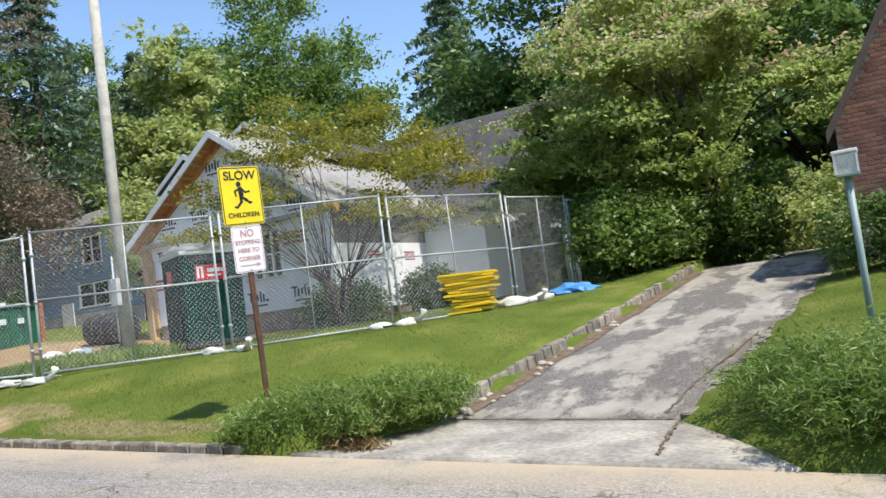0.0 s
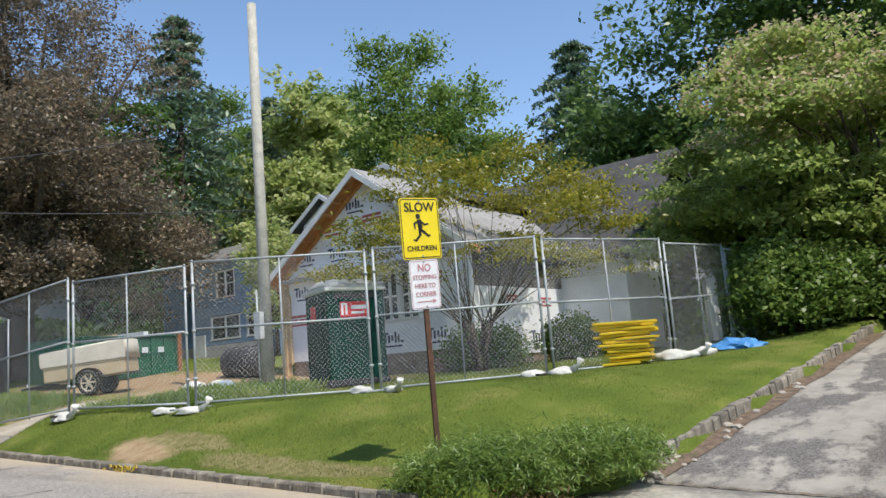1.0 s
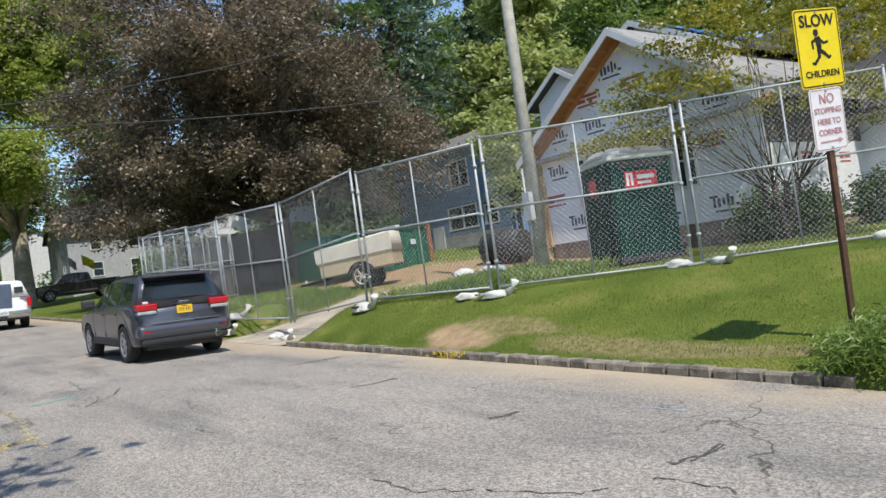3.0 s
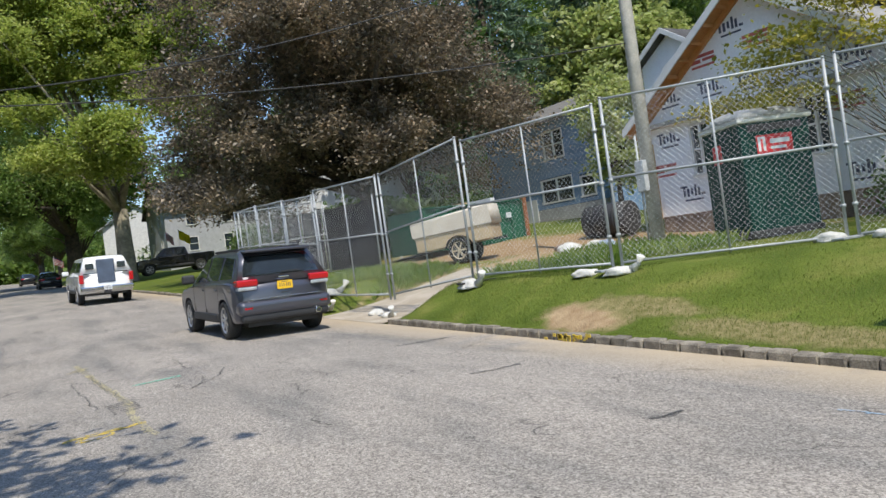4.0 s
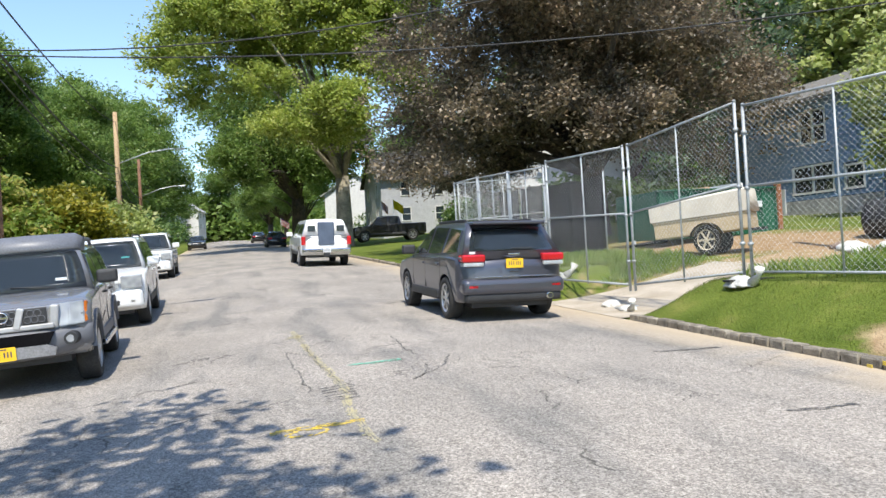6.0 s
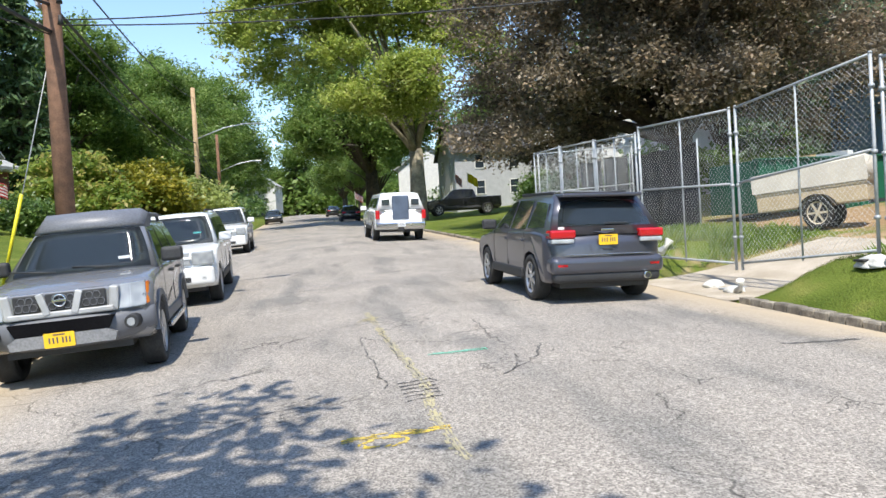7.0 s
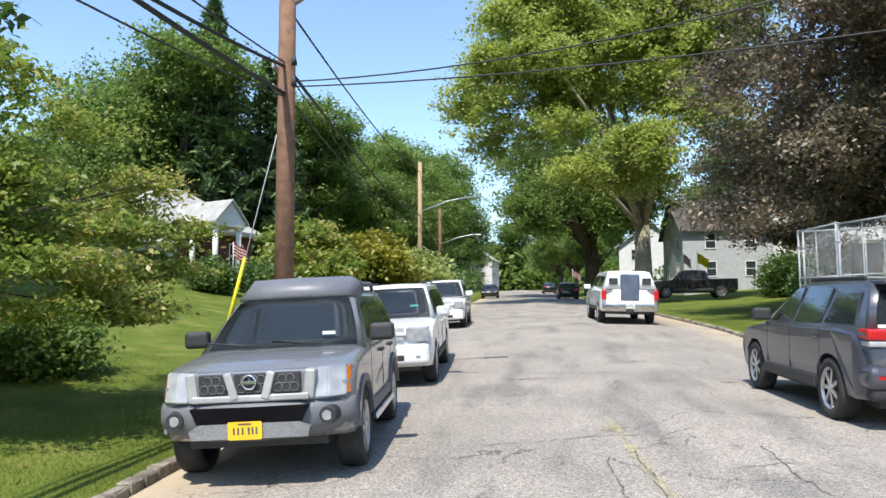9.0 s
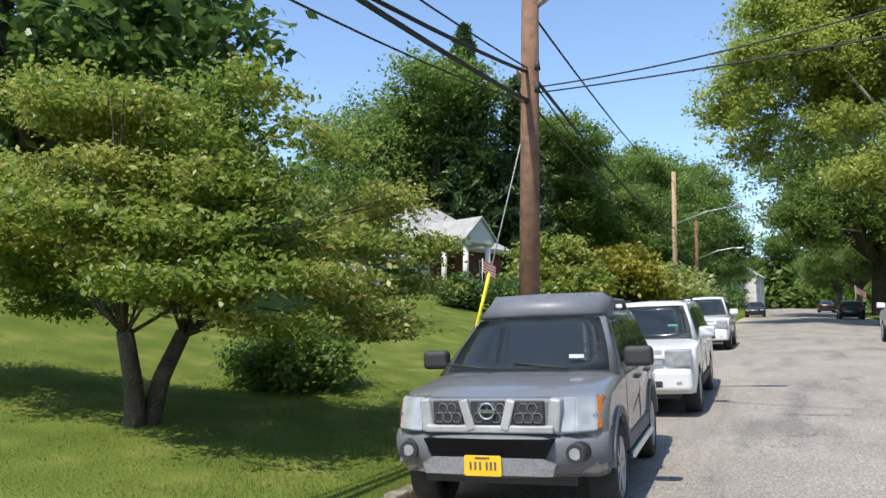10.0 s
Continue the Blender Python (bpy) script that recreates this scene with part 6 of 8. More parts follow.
for x, y, hd, lb in ((-80, 5.3, 180, "dark sedan parked far along the street"), (-92, -2.0, 0, "dark sedan parked far along the opposite kerb"), (-112, 5.2, 180, "dark car parked at the far end of the street")):
    c = vehicle("sedan", lb, stand_on_road(x, y, hd, 1.4), SEDAN)
    add(c, "tail_lamp", TAIL, -2.31, -2.15, 0.45, 0.80, 0.78, 0.90, 0.02, 2, "", True)
    add(c, "headlamp", CLEAR, 2.1, 2.33, 0.48, 0.80, 0.62, 0.75, 0.02, 2, "", True)
PICK = dict(L=5.8, W=2.0, wb=3.6, r=0.40, front=1.85, tail=-2.95, nose=2.85, sill=0.48, paint=BLACK_PAINT, belt=1.20, roof=1.88, roof_rear=1.82, tumble=0.26,
            upper=[(-2.92, 0.72), (-2.92, 1.28), (-1.0, 1.28), (1.2, 1.24), (1.45, 1.20), (2.3, 1.16), (2.75, 1.06), (2.84, 0.9), (2.85, 0.7)], chin=0.5, skirt=0.62,
            cabin=(-0.98, -0.80, 0.75, 1.45), windows=[[(-0.75, 1.3), (-0.70, 1.72), (0.0, 1.74), (0.0, 1.28)], [(0.1, 1.28), (0.1, 1.74), (0.7, 1.70), (1.12, 1.27)]], seams=(-0.9, 0.05, 1.25), spokes=6)
zp = 0.5 * (land(-63, 10.2) + land(-63, 15.6))
vehicle("pickup_truck", "black pickup truck standing across a front yard", pose(-63.5, 12.6, zp + 0.12, 0, 0, -93), PICK)

# ---- the house under construction ----
WRAP = mat("white_house_wrap", (0.86, 0.87, 0.90), (0.78, 0.79, 0.83), scale=1.3, fine=14, rough=0.55, bump=0.25, amount=0.05)
WRAP_INK = mat("wrap_grey_print", (0.07, 0.085, 0.14), rough=0.6)
WRAP_RED = mat("wrap_red_print", (0.50, 0.12, 0.11), rough=0.6)
RAW_WOOD = mat("raw_timber", (0.52, 0.25, 0.09), (0.42, 0.19, 0.06), scale=3, fine=40, rough=0.8, amount=0.2)
PINE = mat("pale_timber", (0.55, 0.38, 0.20), (0.45, 0.30, 0.15), scale=3, fine=40, rough=0.8, amount=0.2)
WHITE_TRIM = mat("white_painted_trim", (0.74, 0.74, 0.72), (0.66, 0.66, 0.64), rough=0.55, amount=0.08)
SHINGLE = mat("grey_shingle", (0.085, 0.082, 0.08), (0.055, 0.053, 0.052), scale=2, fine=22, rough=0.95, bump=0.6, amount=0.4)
SHINGLE_PALE = mat("pale_shingle", (0.40, 0.40, 0.385), (0.31, 0.31, 0.30), scale=2, fine=22, rough=0.95, bump=0.5, amount=0.2)
WINDOW = glass_mat("window_glass", (0.03, 0.04, 0.05))
FOOTING = mat("footing_block", (0.30, 0.22, 0.16), (0.20, 0.15, 0.12), scale=3, rough=0.9, bump=0.5)
TARP_BLUE = mat("blue_tarp", (0.05, 0.22, 0.52), (0.10, 0.30, 0.60), scale=2, fine=12, rough=0.5, bump=0.5, amount=0.2)


def wall_cells(u0, u1, z0, z1, holes, thick, place):
    """A wall with openings that go through it: cells between the openings' edges."""
    us = sorted({u0, u1, *[h[0] for h in holes], *[h[1] for h in holes]})
    zs = sorted({z0, z1, *[h[2] for h in holes], *[h[3] for h in holes]})
    bm = bmesh.new()
    for a, b in zip(us, us[1:]):
        for c, d in zip(zs, zs[1:]):
            if any(h[0] - 1e-6 <= a and b <= h[1] + 1e-6 and h[2] - 1e-6 <= c and d <= h[3] + 1e-6 for h in holes):
                continue
            vs = [bm.verts.new(place(u, w, z)) for w in (0, thick) for u, z in ((a, c), (b, c), (b, d), (a, d))]
            for f in ((0, 1, 2, 3), (7, 6, 5, 4), (0, 4, 5, 1), (1, 5, 6, 2), (2, 6, 7, 3), (3, 7, 4, 0)):
                bm.faces.new([vs[i] for i in f])
    bmesh.ops.remove_doubles(bm, verts=bm.verts[:], dist=0.0005)
    bmesh.ops.recalc_face_normals(bm, faces=bm.faces[:])
    return bm


def window(parent, u0, u1, z0, z1, place, bars=1, frame_m=None, proud=-0.04, cross=True):
    """Frame, sill, glazing bars and panes in an opening; place(u, w, z), w runs into the wall."""
    fm = frame_m or WHITE_TRIM
    w = new("window")
    w.parent = parent

    def bx(nm, a, b, c, d, e, f, mt):
        bm = bmesh.new()
        vs = [bm.verts.new(place(u, q, z)) for q in (e, f) for u, z in ((a, c), (b, c), (b, d), (a, d))]
        for k in ((0, 1, 2, 3), (7, 6, 5, 4), (0, 4, 5, 1), (1, 5, 6, 2), (2, 6, 7, 3), (3, 7, 4, 0)):
            bm.faces.new([vs[i] for i in k])
        bmesh.ops.recalc_face_normals(bm, faces=bm.faces[:])
        part(nm, bm, mt, w)
    t = 0.07
    bx("frame", u0, u0 + t, z0, z1, proud, 0.08, fm), bx("frame", u1 - t, u1, z0, z1, proud, 0.08, fm)
    bx("frame", u0 + t, u1 - t, z1 - t, z1, proud, 0.08, fm), bx("sill", u0 - 0.03, u1 + 0.03, z0 - 0.03, z0 + t * 0.7, proud - 0.03, 0.08, fm)
    n = bars + 1
    for i in range(n):
        a, b = u0 + t + (u1 - u0 - 2 * t) * i / n, u0 + t + (u1 - u0 - 2 * t) * (i + 1) / n
        if i:
            bx("mullion", a - 0.035, a + 0.035, z0 + t * 0.7, z1 - t, proud + 0.01, 0.07, fm)
        bx("pane", a + 0.01, b - 0.01, z0 + t * 0.7, z1 - t, 0.035, 0.045, WINDOW)
        if cross:
            zm = (z0 + z1) / 2
            bx("meeting_rail", a, b, zm - 0.025, zm + 0.025, 0.0, 0.034, fm)
    return w


def slope_roof(parent, nm, pts, thick, mt):
    """A roof slab from its four upper corners."""
    bm = bmesh.new()
    up = [Vector(p) for p in pts]
    lo = [p - Vector((0, 0, thick)) for p in up]
    vs = [bm.verts.new(p) for p in up + lo]
    for k in ((0, 1, 2, 3), (7, 6, 5, 4), (0, 4, 5, 1), (1, 5, 6, 2), (2, 6, 7, 3), (3, 7, 4, 0)):
        bm.faces.new([vs[i] for i in k])
    bmesh.ops.recalc_face_normals(bm, faces=bm.faces[:])
    return part(nm, bm, mt, parent)


def tri_wall(parent, nm, pts, y0, y1, mt):
    bm = bmesh.new()
    poly_prism(bm, pts, y0, y1, lambda a, b, d: (a, d, b))
    return part(nm, bm, mt, parent)


site = thing("unfinished_house", "house under construction wrapped in white sheeting with raw timber eaves", "house")
FY = 17.3                      # front wall
APEX, PITCH, TOP = -16.8, 0.70, 7.65
roof_at = lambda x: TOP - PITCH * abs(x - APEX)
fx = lambda u, w, z: (u, FY + w, z)
HOLES = [(-19.05, -18.35, 3.05, 4.47), (-16.45, -15.75, 3.0, 4.42), (-15.7, -15.0, 3.0, 4.42)]
part("front_wall", wall_cells(-20.45, -13.2, 2.05, 4.93, HOLES, 0.15, fx), WRAP, site, "white wrap with printed marks")
for h in HOLES:
    window(site, *h, fx, bars=1)
tri_wall(site, "gable_wall", [(-20.45, 4.93), (-13.2, 4.93), (APEX, 7.47)], FY, FY + 0.15, WRAP)
part("side_wall", wall_cells(FY + 0.15, 23.0, 1.75, 3.70, [], 0.15, lambda u, w, z: (-13.2 - w, u, z)), WRAP, site)
# the side wall is dark brown-grey above 3.70 m
part("side_wall_upper", wall_cells(FY + 0.15, 23.0, 3.70, 4.93, [], 0.15, lambda u, w, z: (-13.21 - w, u, z)), mat("dark_wall_face", (0.16, 0.15, 0.14), (0.11, 0.105, 0.10), rough=0.9), site)
part("side_wall", wall_cells(FY + 0.15, 26.0, 1.75, 4.93, [], 0.15, lambda u, w, z: (-20.45 + w, u, z)), WRAP, site)
part("footing", box_bm(-20.40, -13.25, FY + 0.03, 23.0, 1.2, 2.05), FOOTING, site)
part("ledge", box_bm(-20.55, -13.1, FY - 0.28, FY - 0.005, 4.58, 4.70, bevel=0.01), mat("grey_ledge", (0.42, 0.41, 0.38), rough=0.8), site)
part("corner_post", box_bm(-20.80, -20.55, FY - 0.15, FY + 0.08, 1.5, 4.80, bevel=0.01), PINE, site)
part("corner_post", box_bm(-20.52, -20.38, FY - 0.10, FY - 0.005, 2.0, 4.2, bevel=0.01), PINE, site)
part("porch_beam", box_bm(-21.2, -20.48, FY - 0.12, FY + 0.04, 4.50, 4.68, bevel=0.01), PINE, site)
# roof over the front gable, the right slope a lighter grey than the left
RY = FY - 0.55
XL, XR = -20.95, -12.80
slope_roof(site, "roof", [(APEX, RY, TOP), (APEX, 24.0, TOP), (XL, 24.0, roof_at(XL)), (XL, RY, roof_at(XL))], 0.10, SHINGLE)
slope_roof(site, "roof", [(APEX, RY, TOP), (APEX, 24.0, TOP), (XR, 24.0, roof_at(XR)), (XR, RY, roof_at(XR))], 0.10, mat("light_grey_slope", (0.33, 0.32, 0.30), (0.26, 0.25, 0.24), scale=2, fine=25, rough=0.9, bump=0.4))
for xe in (XL, XR):
    ze = roof_at(xe)
    slope_roof(site, "rake_board", [(APEX, RY - 0.05, TOP - 0.02), (APEX, RY - 0.004, TOP - 0.02), (xe, RY - 0.004, ze - 0.02), (xe, RY - 0.05, ze - 0.02)], 0.22, WHITE_TRIM)
    slope_roof(site, "timber_soffit", [(APEX, RY, TOP - 0.105), (APEX, FY - 0.01, TOP - 0.105), (xe, FY - 0.01, ze - 0.105), (xe, RY, ze - 0.105)], 0.06, RAW_WOOD)
    slope_roof(site, "timber_rafter", [(APEX, FY - 0.10, TOP - 0.17), (APEX, FY - 0.01, TOP - 0.17), (xe, FY - 0.01, ze - 0.17), (xe, FY - 0.10, ze - 0.17)], 0.17, RAW_WOOD)
    for k in range(1, 9):
        xx = APEX + (xe - APEX) * k / 9
        zz = roof_at(xx) - 0.17
        part("lookout", box_bm(xx - 0.02, xx + 0.02, RY + 0.02, FY - 0.11, zz - 0.10, zz, bevel=0.0), RAW_WOOD, site)
# higher gable behind with tarpaulins
HX, HY, HT = -18.85, 20.85, 8.88
tri_wall(site, "gable_wall", [(-21.9, 5.0), (-15.8, 5.0), (-15.8, 7.10), (HX, HT - 0.16), (-21.9, 7.10)], HY, HY + 0.15, WRAP)
for sd in (-1, 1):
    xe = HX + sd * 3.6
    ze = HT - 0.52 * 3.6
    slope_roof(site, "roof", [(HX, HY - 0.35, HT), (HX, 29, HT), (xe, 29, ze), (xe, HY - 0.35, ze)], 0.14, SHINGLE)
    slope_roof(site, "rake_board", [(HX, HY - 0.40, HT + 0.01), (HX, HY - 0.354, HT + 0.01), (xe, HY - 0.354, ze + 0.01), (xe, HY - 0.40, ze + 0.01)], 0.2, WHITE_TRIM)
for i, (x0, x1, y0, y1) in enumerate(((-18.7, -17.9, 20.6, 22.2), (-18.0, -16.9, 20.8, 23.5), (-17.0, -15.9, 20.7, 23.0))):
    f = lambda x: HT - 0.52 * abs(x - HX) + 0.02 + 0.01 * i
    bm = bmesh.new()
    n = 10
    vs = [[bm.verts.new((x0 + (x1 - x0) * a / n, y0 + (y1 - y0) * b / n, f(x0 + (x1 - x0) * a / n) + 0.14 * abs(noise.noise((a * 0.7 + i, b * 0.7, i))))) for a in range(n + 1)] for b in range(n + 1)]
    for a in range(n):
        for b in range(n):
            bm.faces.new((vs[b][a], vs[b][a + 1], vs[b + 1][a + 1], vs[b + 1][a])).smooth = True
    bmesh.ops.solidify(bm, geom=bm.faces[:], thickness=0.006)
    part("tarpaulin", bm, TARP_BLUE if i else mat("white_tarp", (0.7, 0.72, 0.74), rough=0.5), site, "crumpled roof tarpaulin")
# rear wing
part("wing_wall", wall_cells(-13.2, -10.95, 1.70, 4.45, [], 0.15, lambda u, w, z: (u, 22.42 + w, z)), WRAP, site)
part("wing_wall", wall_cells(22.57, 31.0, 1.50, 4.45, [(25.0, 29.8, 1.5, 4.0)], 0.15, lambda u, w, z: (-10.95 - w, u, z)), WRAP, site)
part("wing_footing", box_bm(-13.1, -11.0, 22.5, 30.9, 1.2, 1.50), FOOTING, site)
slope_roof(site, "wing_roof", [(-20.0, 26.6, 8.5), (-10.3, 26.6, 8.5), (-10.3, 21.9, 4.5), (-20.0, 21.9, 4.5)], 0.14, SHINGLE)
slope_roof(site, "wing_roof", [(-20.0, 26.6, 8.5), (-10.3, 26.6, 8.5), (-10.3, 31.3, 4.5), (-20.0, 31.3, 4.5)], 0.14, SHINGLE)
bm = bmesh.new()
poly_prism(bm, [(22.5, 4.45), (31.0, 4.45), (26.6, 8.35)], -11.1, -10.96, lambda a, b, d: (d, a, b))
part("wing_gable", bm, mat("dark_wall_face", (0.16, 0.15, 0.14)), site)
# small gable on the far side
tri_wall(site, "gable_wall", [(-25.0, 1.8), (-22.2, 1.8), (-22.2, 7.75), (-23.6, 8.65), (-25.0, 7.75)], 22.3, 22.45, WRAP)
for sd in (-1, 1):
    slope_roof(site, "roof", [(-23.6, 21.95, 8.85), (-23.6, 28, 8.85), (-23.6 + sd * 1.8, 28, 7.65), (-23.6 + sd * 1.8, 21.95, 7.65)], 0.16, SHINGLE)
    slope_roof(site, "rake_board", [(-23.6, 21.90, 8.86), (-23.6, 21.946, 8.86), (-23.6 + sd * 1.8, 21.946, 7.66), (-23.6 + sd * 1.8, 21.90, 7.66)], 0.20, WHITE_TRIM)
part("far_wall", wall_cells(22.45, 29.0, 1.8, 7.7, [], 0.15, lambda u, w, z: (-25.0 + w, u, z)), WRAP, site)


def print_mark(x, z, s, red=False, wall="front"):
    """A printed mark on the sheeting as plain bars, no words."""
    bars = ((0, 0.20, 0.0, 0.045), (0.07, 0.13, -0.20, 0.0), (0.17, 0.24, -0.20, -0.02), (0.28, 0.34, -0.16, -0.02), (0.38, 0.44, -0.2, 0.05), (0.47, 0.53, -0.2, -0.02), (0.56, 0.66, -0.2, -0.15), (0.1, 0.6, -0.30, -0.26)) if not red else ((0, 0.62, 0.05, 0.12), (0.0, 0.25, -0.06, 0.02), (0.30, 0.62, -0.04, 0.02), (0, 0.6, -0.16, -0.11))
    mark = new("printed_mark")
    mark.parent = site
    for a, b, c, d in bars:
        bm_ = bmesh.new()
        if wall == "front":
            q = [(x + u * s, FY - 0.004, z + v * s) for u, v in ((a, c), (b, c), (b, d), (a, d))]
        else:
            q = [(-13.196, x + u * s, z + v * s) for u, v in ((a, c), (b, c), (b, d), (a, d))]
        bm_.faces.new([bm_.verts.new(p) for p in q])
        part("bar", bm_, WRAP_RED if red else WRAP_INK, mark)



for x, z, rd in ((-18.15, 5.33, 0), (-19.6, 5.36, 0), (-19.8, 4.27, 0), (-19.2, 2.68, 0), (-17.33, 6.72, 0), (-16.95, 5.22, 0), (-15.5, 5.20, 0), (-16.1, 2.52, 0), (-14.4, 2.52, 0), (-14.3, 5.10, 0), (-17.4, 4.27, 0), (-18.25, 5.98, 1), (-16.6, 6.05, 1), (-20.0, 3.3, 1), (-17.6, 3.2, 1), (-14.5, 4.0, 1)):
    print_mark(x - 0.42, z + 0.09, 1.25, bool(rd))
for y, z, s, rd in ((16.6, 2.35, 1.3, 0), (18.4, 2.35, 1.3, 0), (20.2, 2.35, 1.5, 0), (19.0, 3.35, 1.0, 1), (21.0, 3.3, 1.0, 1)):
    print_mark(y, z, s, bool(rd), "side")

# ---- the blue house next door ----
BLUE = mat("blue_siding", (0.19, 0.31, 0.49), (0.165, 0.28, 0.45), scale=2, fine=30, rough=0.6, amount=0.08, obj=0.06)
blue = thing("blue_house", "two-storey house with blue clapboard siding and white window frames", "house")
bx_ = lambda u, w, z: (u, 24.0 + w, z)
BH = [(-33.4, -31.9, 5.65, 7.0), (-30.35, -29.7, 6.2, 7.2), (-33.9, -31.6, 3.6, 4.75), (-31.1, -30.1, 3.6, 4.55)]
part("wall", wall_cells(-38, -29.3, 1.8, 7.5, BH, 0.2, bx_), mat("blue_backing", (0.05, 0.10, 0.18)), blue)
for h, nb in zip(BH, (1, 0, 1, 0)):
    window(blue, *h, bx_, bars=nb)
z = 3.35
while z < 7.45:
    cuts = sorted((h[0] - 0.02, h[1] + 0.02) for h in BH if h[2] - 0.1 < z + 0.07 < h[3] + 0.06)
    u = -38.0
    for a, b in cuts + [(-29.3, None)]:
        if a - u > 0.05:
            bm = bmesh.new()
            poly_prism(bm, [(23.998, z), (23.955, z), (23.985, z + 0.165), (23.998, z + 0.165)], u, a, lambda p, q, d: (d, p, q))
            part("clapboard", bm, BLUE, blue)
        u = b if b is not None else u
    z += 0.16
part("bare_wall", box_bm(-38, -29.3, 23.93, 23.99, 1.8, 3.33), mat("grey_plywood", (0.42, 0.41, 0.40), (0.32, 0.31, 0.30), scale=1.5, rough=0.9), blue, "weathered grey lower wall")
part("door", box_bm(-35.2, -34.3, 23.88, 23.925, 1.8, 3.9, bevel=0.01), WHITE_TRIM, blue)
part("side_wall", box_bm(-29.5, -29.3, 24.2, 33, 1.8, 7.5), BLUE, blue)
slope_roof(blue, "roof", [(-38.5, 28.5, 9.3), (-28.8, 28.5, 9.3), (-28.8, 23.5, 7.45), (-38.5, 23.5, 7.45)], 0.16, mat("warm_grey_shingle", (0.19, 0.18, 0.165), (0.14, 0.135, 0.125), scale=2, fine=22, rough=0.95, bump=0.5))
slope_roof(blue, "roof", [(-38.5, 28.5, 9.3), (-28.8, 28.5, 9.3), (-28.8, 33.5, 7.45), (-38.5, 33.5, 7.45)], 0.16, SHINGLE)
bm = bmesh.new()
poly_prism(bm, [(24.0, 7.45), (33.0, 7.45), (28.5, 9.15)], -29.5, -29.32, lambda a, b, d: (d, a, b))
part("gable_wall", bm, BLUE, blue)

# ---- things on the building site ----
POTTY = mat("green_moulded_plastic", (0.004, 0.046, 0.035), (0.003, 0.036, 0.028), scale=2, fine=30, rough=0.6, amount=0.1, spec=0.15)
pz = land(-14.6, 13.7)
potty = thing("portable_toilet", "dark green portable toilet with white roof and red label", "toilet cabin", pose(-14.52, 13.75, pz, 0, 0, -23) @ Matrix.Diagonal((0.93, 0.93, 1.09, 1)))
part("base", box_bm(-0.82, 0.82, -0.82, 0.82, 0.0, 0.14, bevel=0.03), DARK_TRIM, potty)
part("cabin", box_bm(-0.78, 0.78, -0.78, 0.78, 0.12, 2.05, bevel=0.04, seg=3), POTTY, potty)
for i in range(6):
    u = -0.66 + i * 0.264
    part("rib", box_bm(0.775, 0.80, u - 0.03, u + 0.03, 0.25, 1.35, bevel=0.01), POTTY, potty)
    part("rib", box_bm(u - 0.03, u + 0.03, -0.80, -0.775, 0.25, 1.35, bevel=0.01), POTTY, potty)
part("door", box_bm(-0.5, 0.5, -0.81, -0.775, 0.2, 1.95, bevel=0.015), POTTY, potty)
part("vent", box_bm(0.775, 0.805, -0.6, 0.6, 1.86, 1.98, bevel=0.01), DARK_TRIM, potty)
bm = bmesh.new()
n = 8
vs = [[bm.verts.new((-0.85 + 1.7 * a / n, -0.85 + 1.7 * b / n, 2.10 + 0.24 * (1 - (2 * a / n - 1) ** 2) ** 0.6 * (1 - (2 * b / n - 1) ** 4) ** 0.5)) for a in range(n + 1)] for b in range(n + 1)]
for a in range(n):
    for b in range(n):
        bm.faces.new((vs[b][a], vs[b][a + 1], vs[b + 1][a + 1], vs[b + 1][a])).smooth = True
bmesh.ops.solidify(bm, geom=bm.faces[:], thickness=0.05)
part("roof", bm, mat("translucent_white_roof", (0.72, 0.72, 0.68), (0.62, 0.62, 0.59), rough=0.6), potty, "white domed roof")
part("roof_rim", box_bm(-0.84, 0.84, -0.84, 0.84, 2.02, 2.11, bevel=0.03), MATS["translucent_white_roof"], potty)
RED_LABEL = mat("red_label", (0.62, 0.03, 0.035), rough=0.5)
lab = part("label_plate", box_bm(0.80, 0.808, -0.45, 0.35, 1.45, 1.78), RED_LABEL, potty, "red label with white bars")
for a, b, c, d in ((-0.42, -0.36, 1.50, 1.73), (-0.31, -0.25, 1.50, 1.73), (-0.42, -0.25, 1.71, 1.75), (-0.15, 0.28, 1.62, 1.70), (-0.15, 0.20, 1.52, 1.57)):
    part("bar", box_bm(0.809, 0.812, a, b, c, d), PAPER, lab)
part("label_plate", box_bm(-0.3, 0.05, -0.825, -0.812, 1.42, 1.75), RED_LABEL, potty)

# utility trailer
TAN = mat("tan_paint", (0.50, 0.40, 0.26), (0.42, 0.33, 0.21), rough=0.6, amount=0.12)
CREAM = mat("cream_lid", (0.60, 0.55, 0.46), (0.52, 0.47, 0.39), rough=0.6, amount=0.1)
tz = land(-23.5, 12.3)
tr = thing("utility_trailer", "cream and tan single-axle utility trailer on the site", "trailer", pose(-23.55, 12.35, tz, 0, 0, 42) @ pose(0, 0, 0, 0, -4, 0) @ Matrix.Diagonal((0.86, 0.86, 1.0, 1)))
part("tub", box_bm(-1.35, 1.3, -0.75, 0.75, 0.52, 0.95, bevel=0.03), TAN, tr)
bm = bmesh.new()
slab(bm, [(-1.42, 0.96), (-1.42, 1.38), (1.33, 1.52), (1.36, 0.96)], [lambda x, z: (x, -0.80, z - (0.05 if z > 1.2 else 0)), lambda x, z: (x, -0.72, z), lambda x, z: (x, 0.72, z), lambda x, z: (x, 0.80, z - (0.05 if z > 1.2 else 0))])
part("lid", bm, CREAM, tr, "cream trailer cover")
part("belt_rail", box_bm(-1.37, 1.32, -0.775, -0.752, 0.90, 0.955, bevel=0.008), TAN, tr)
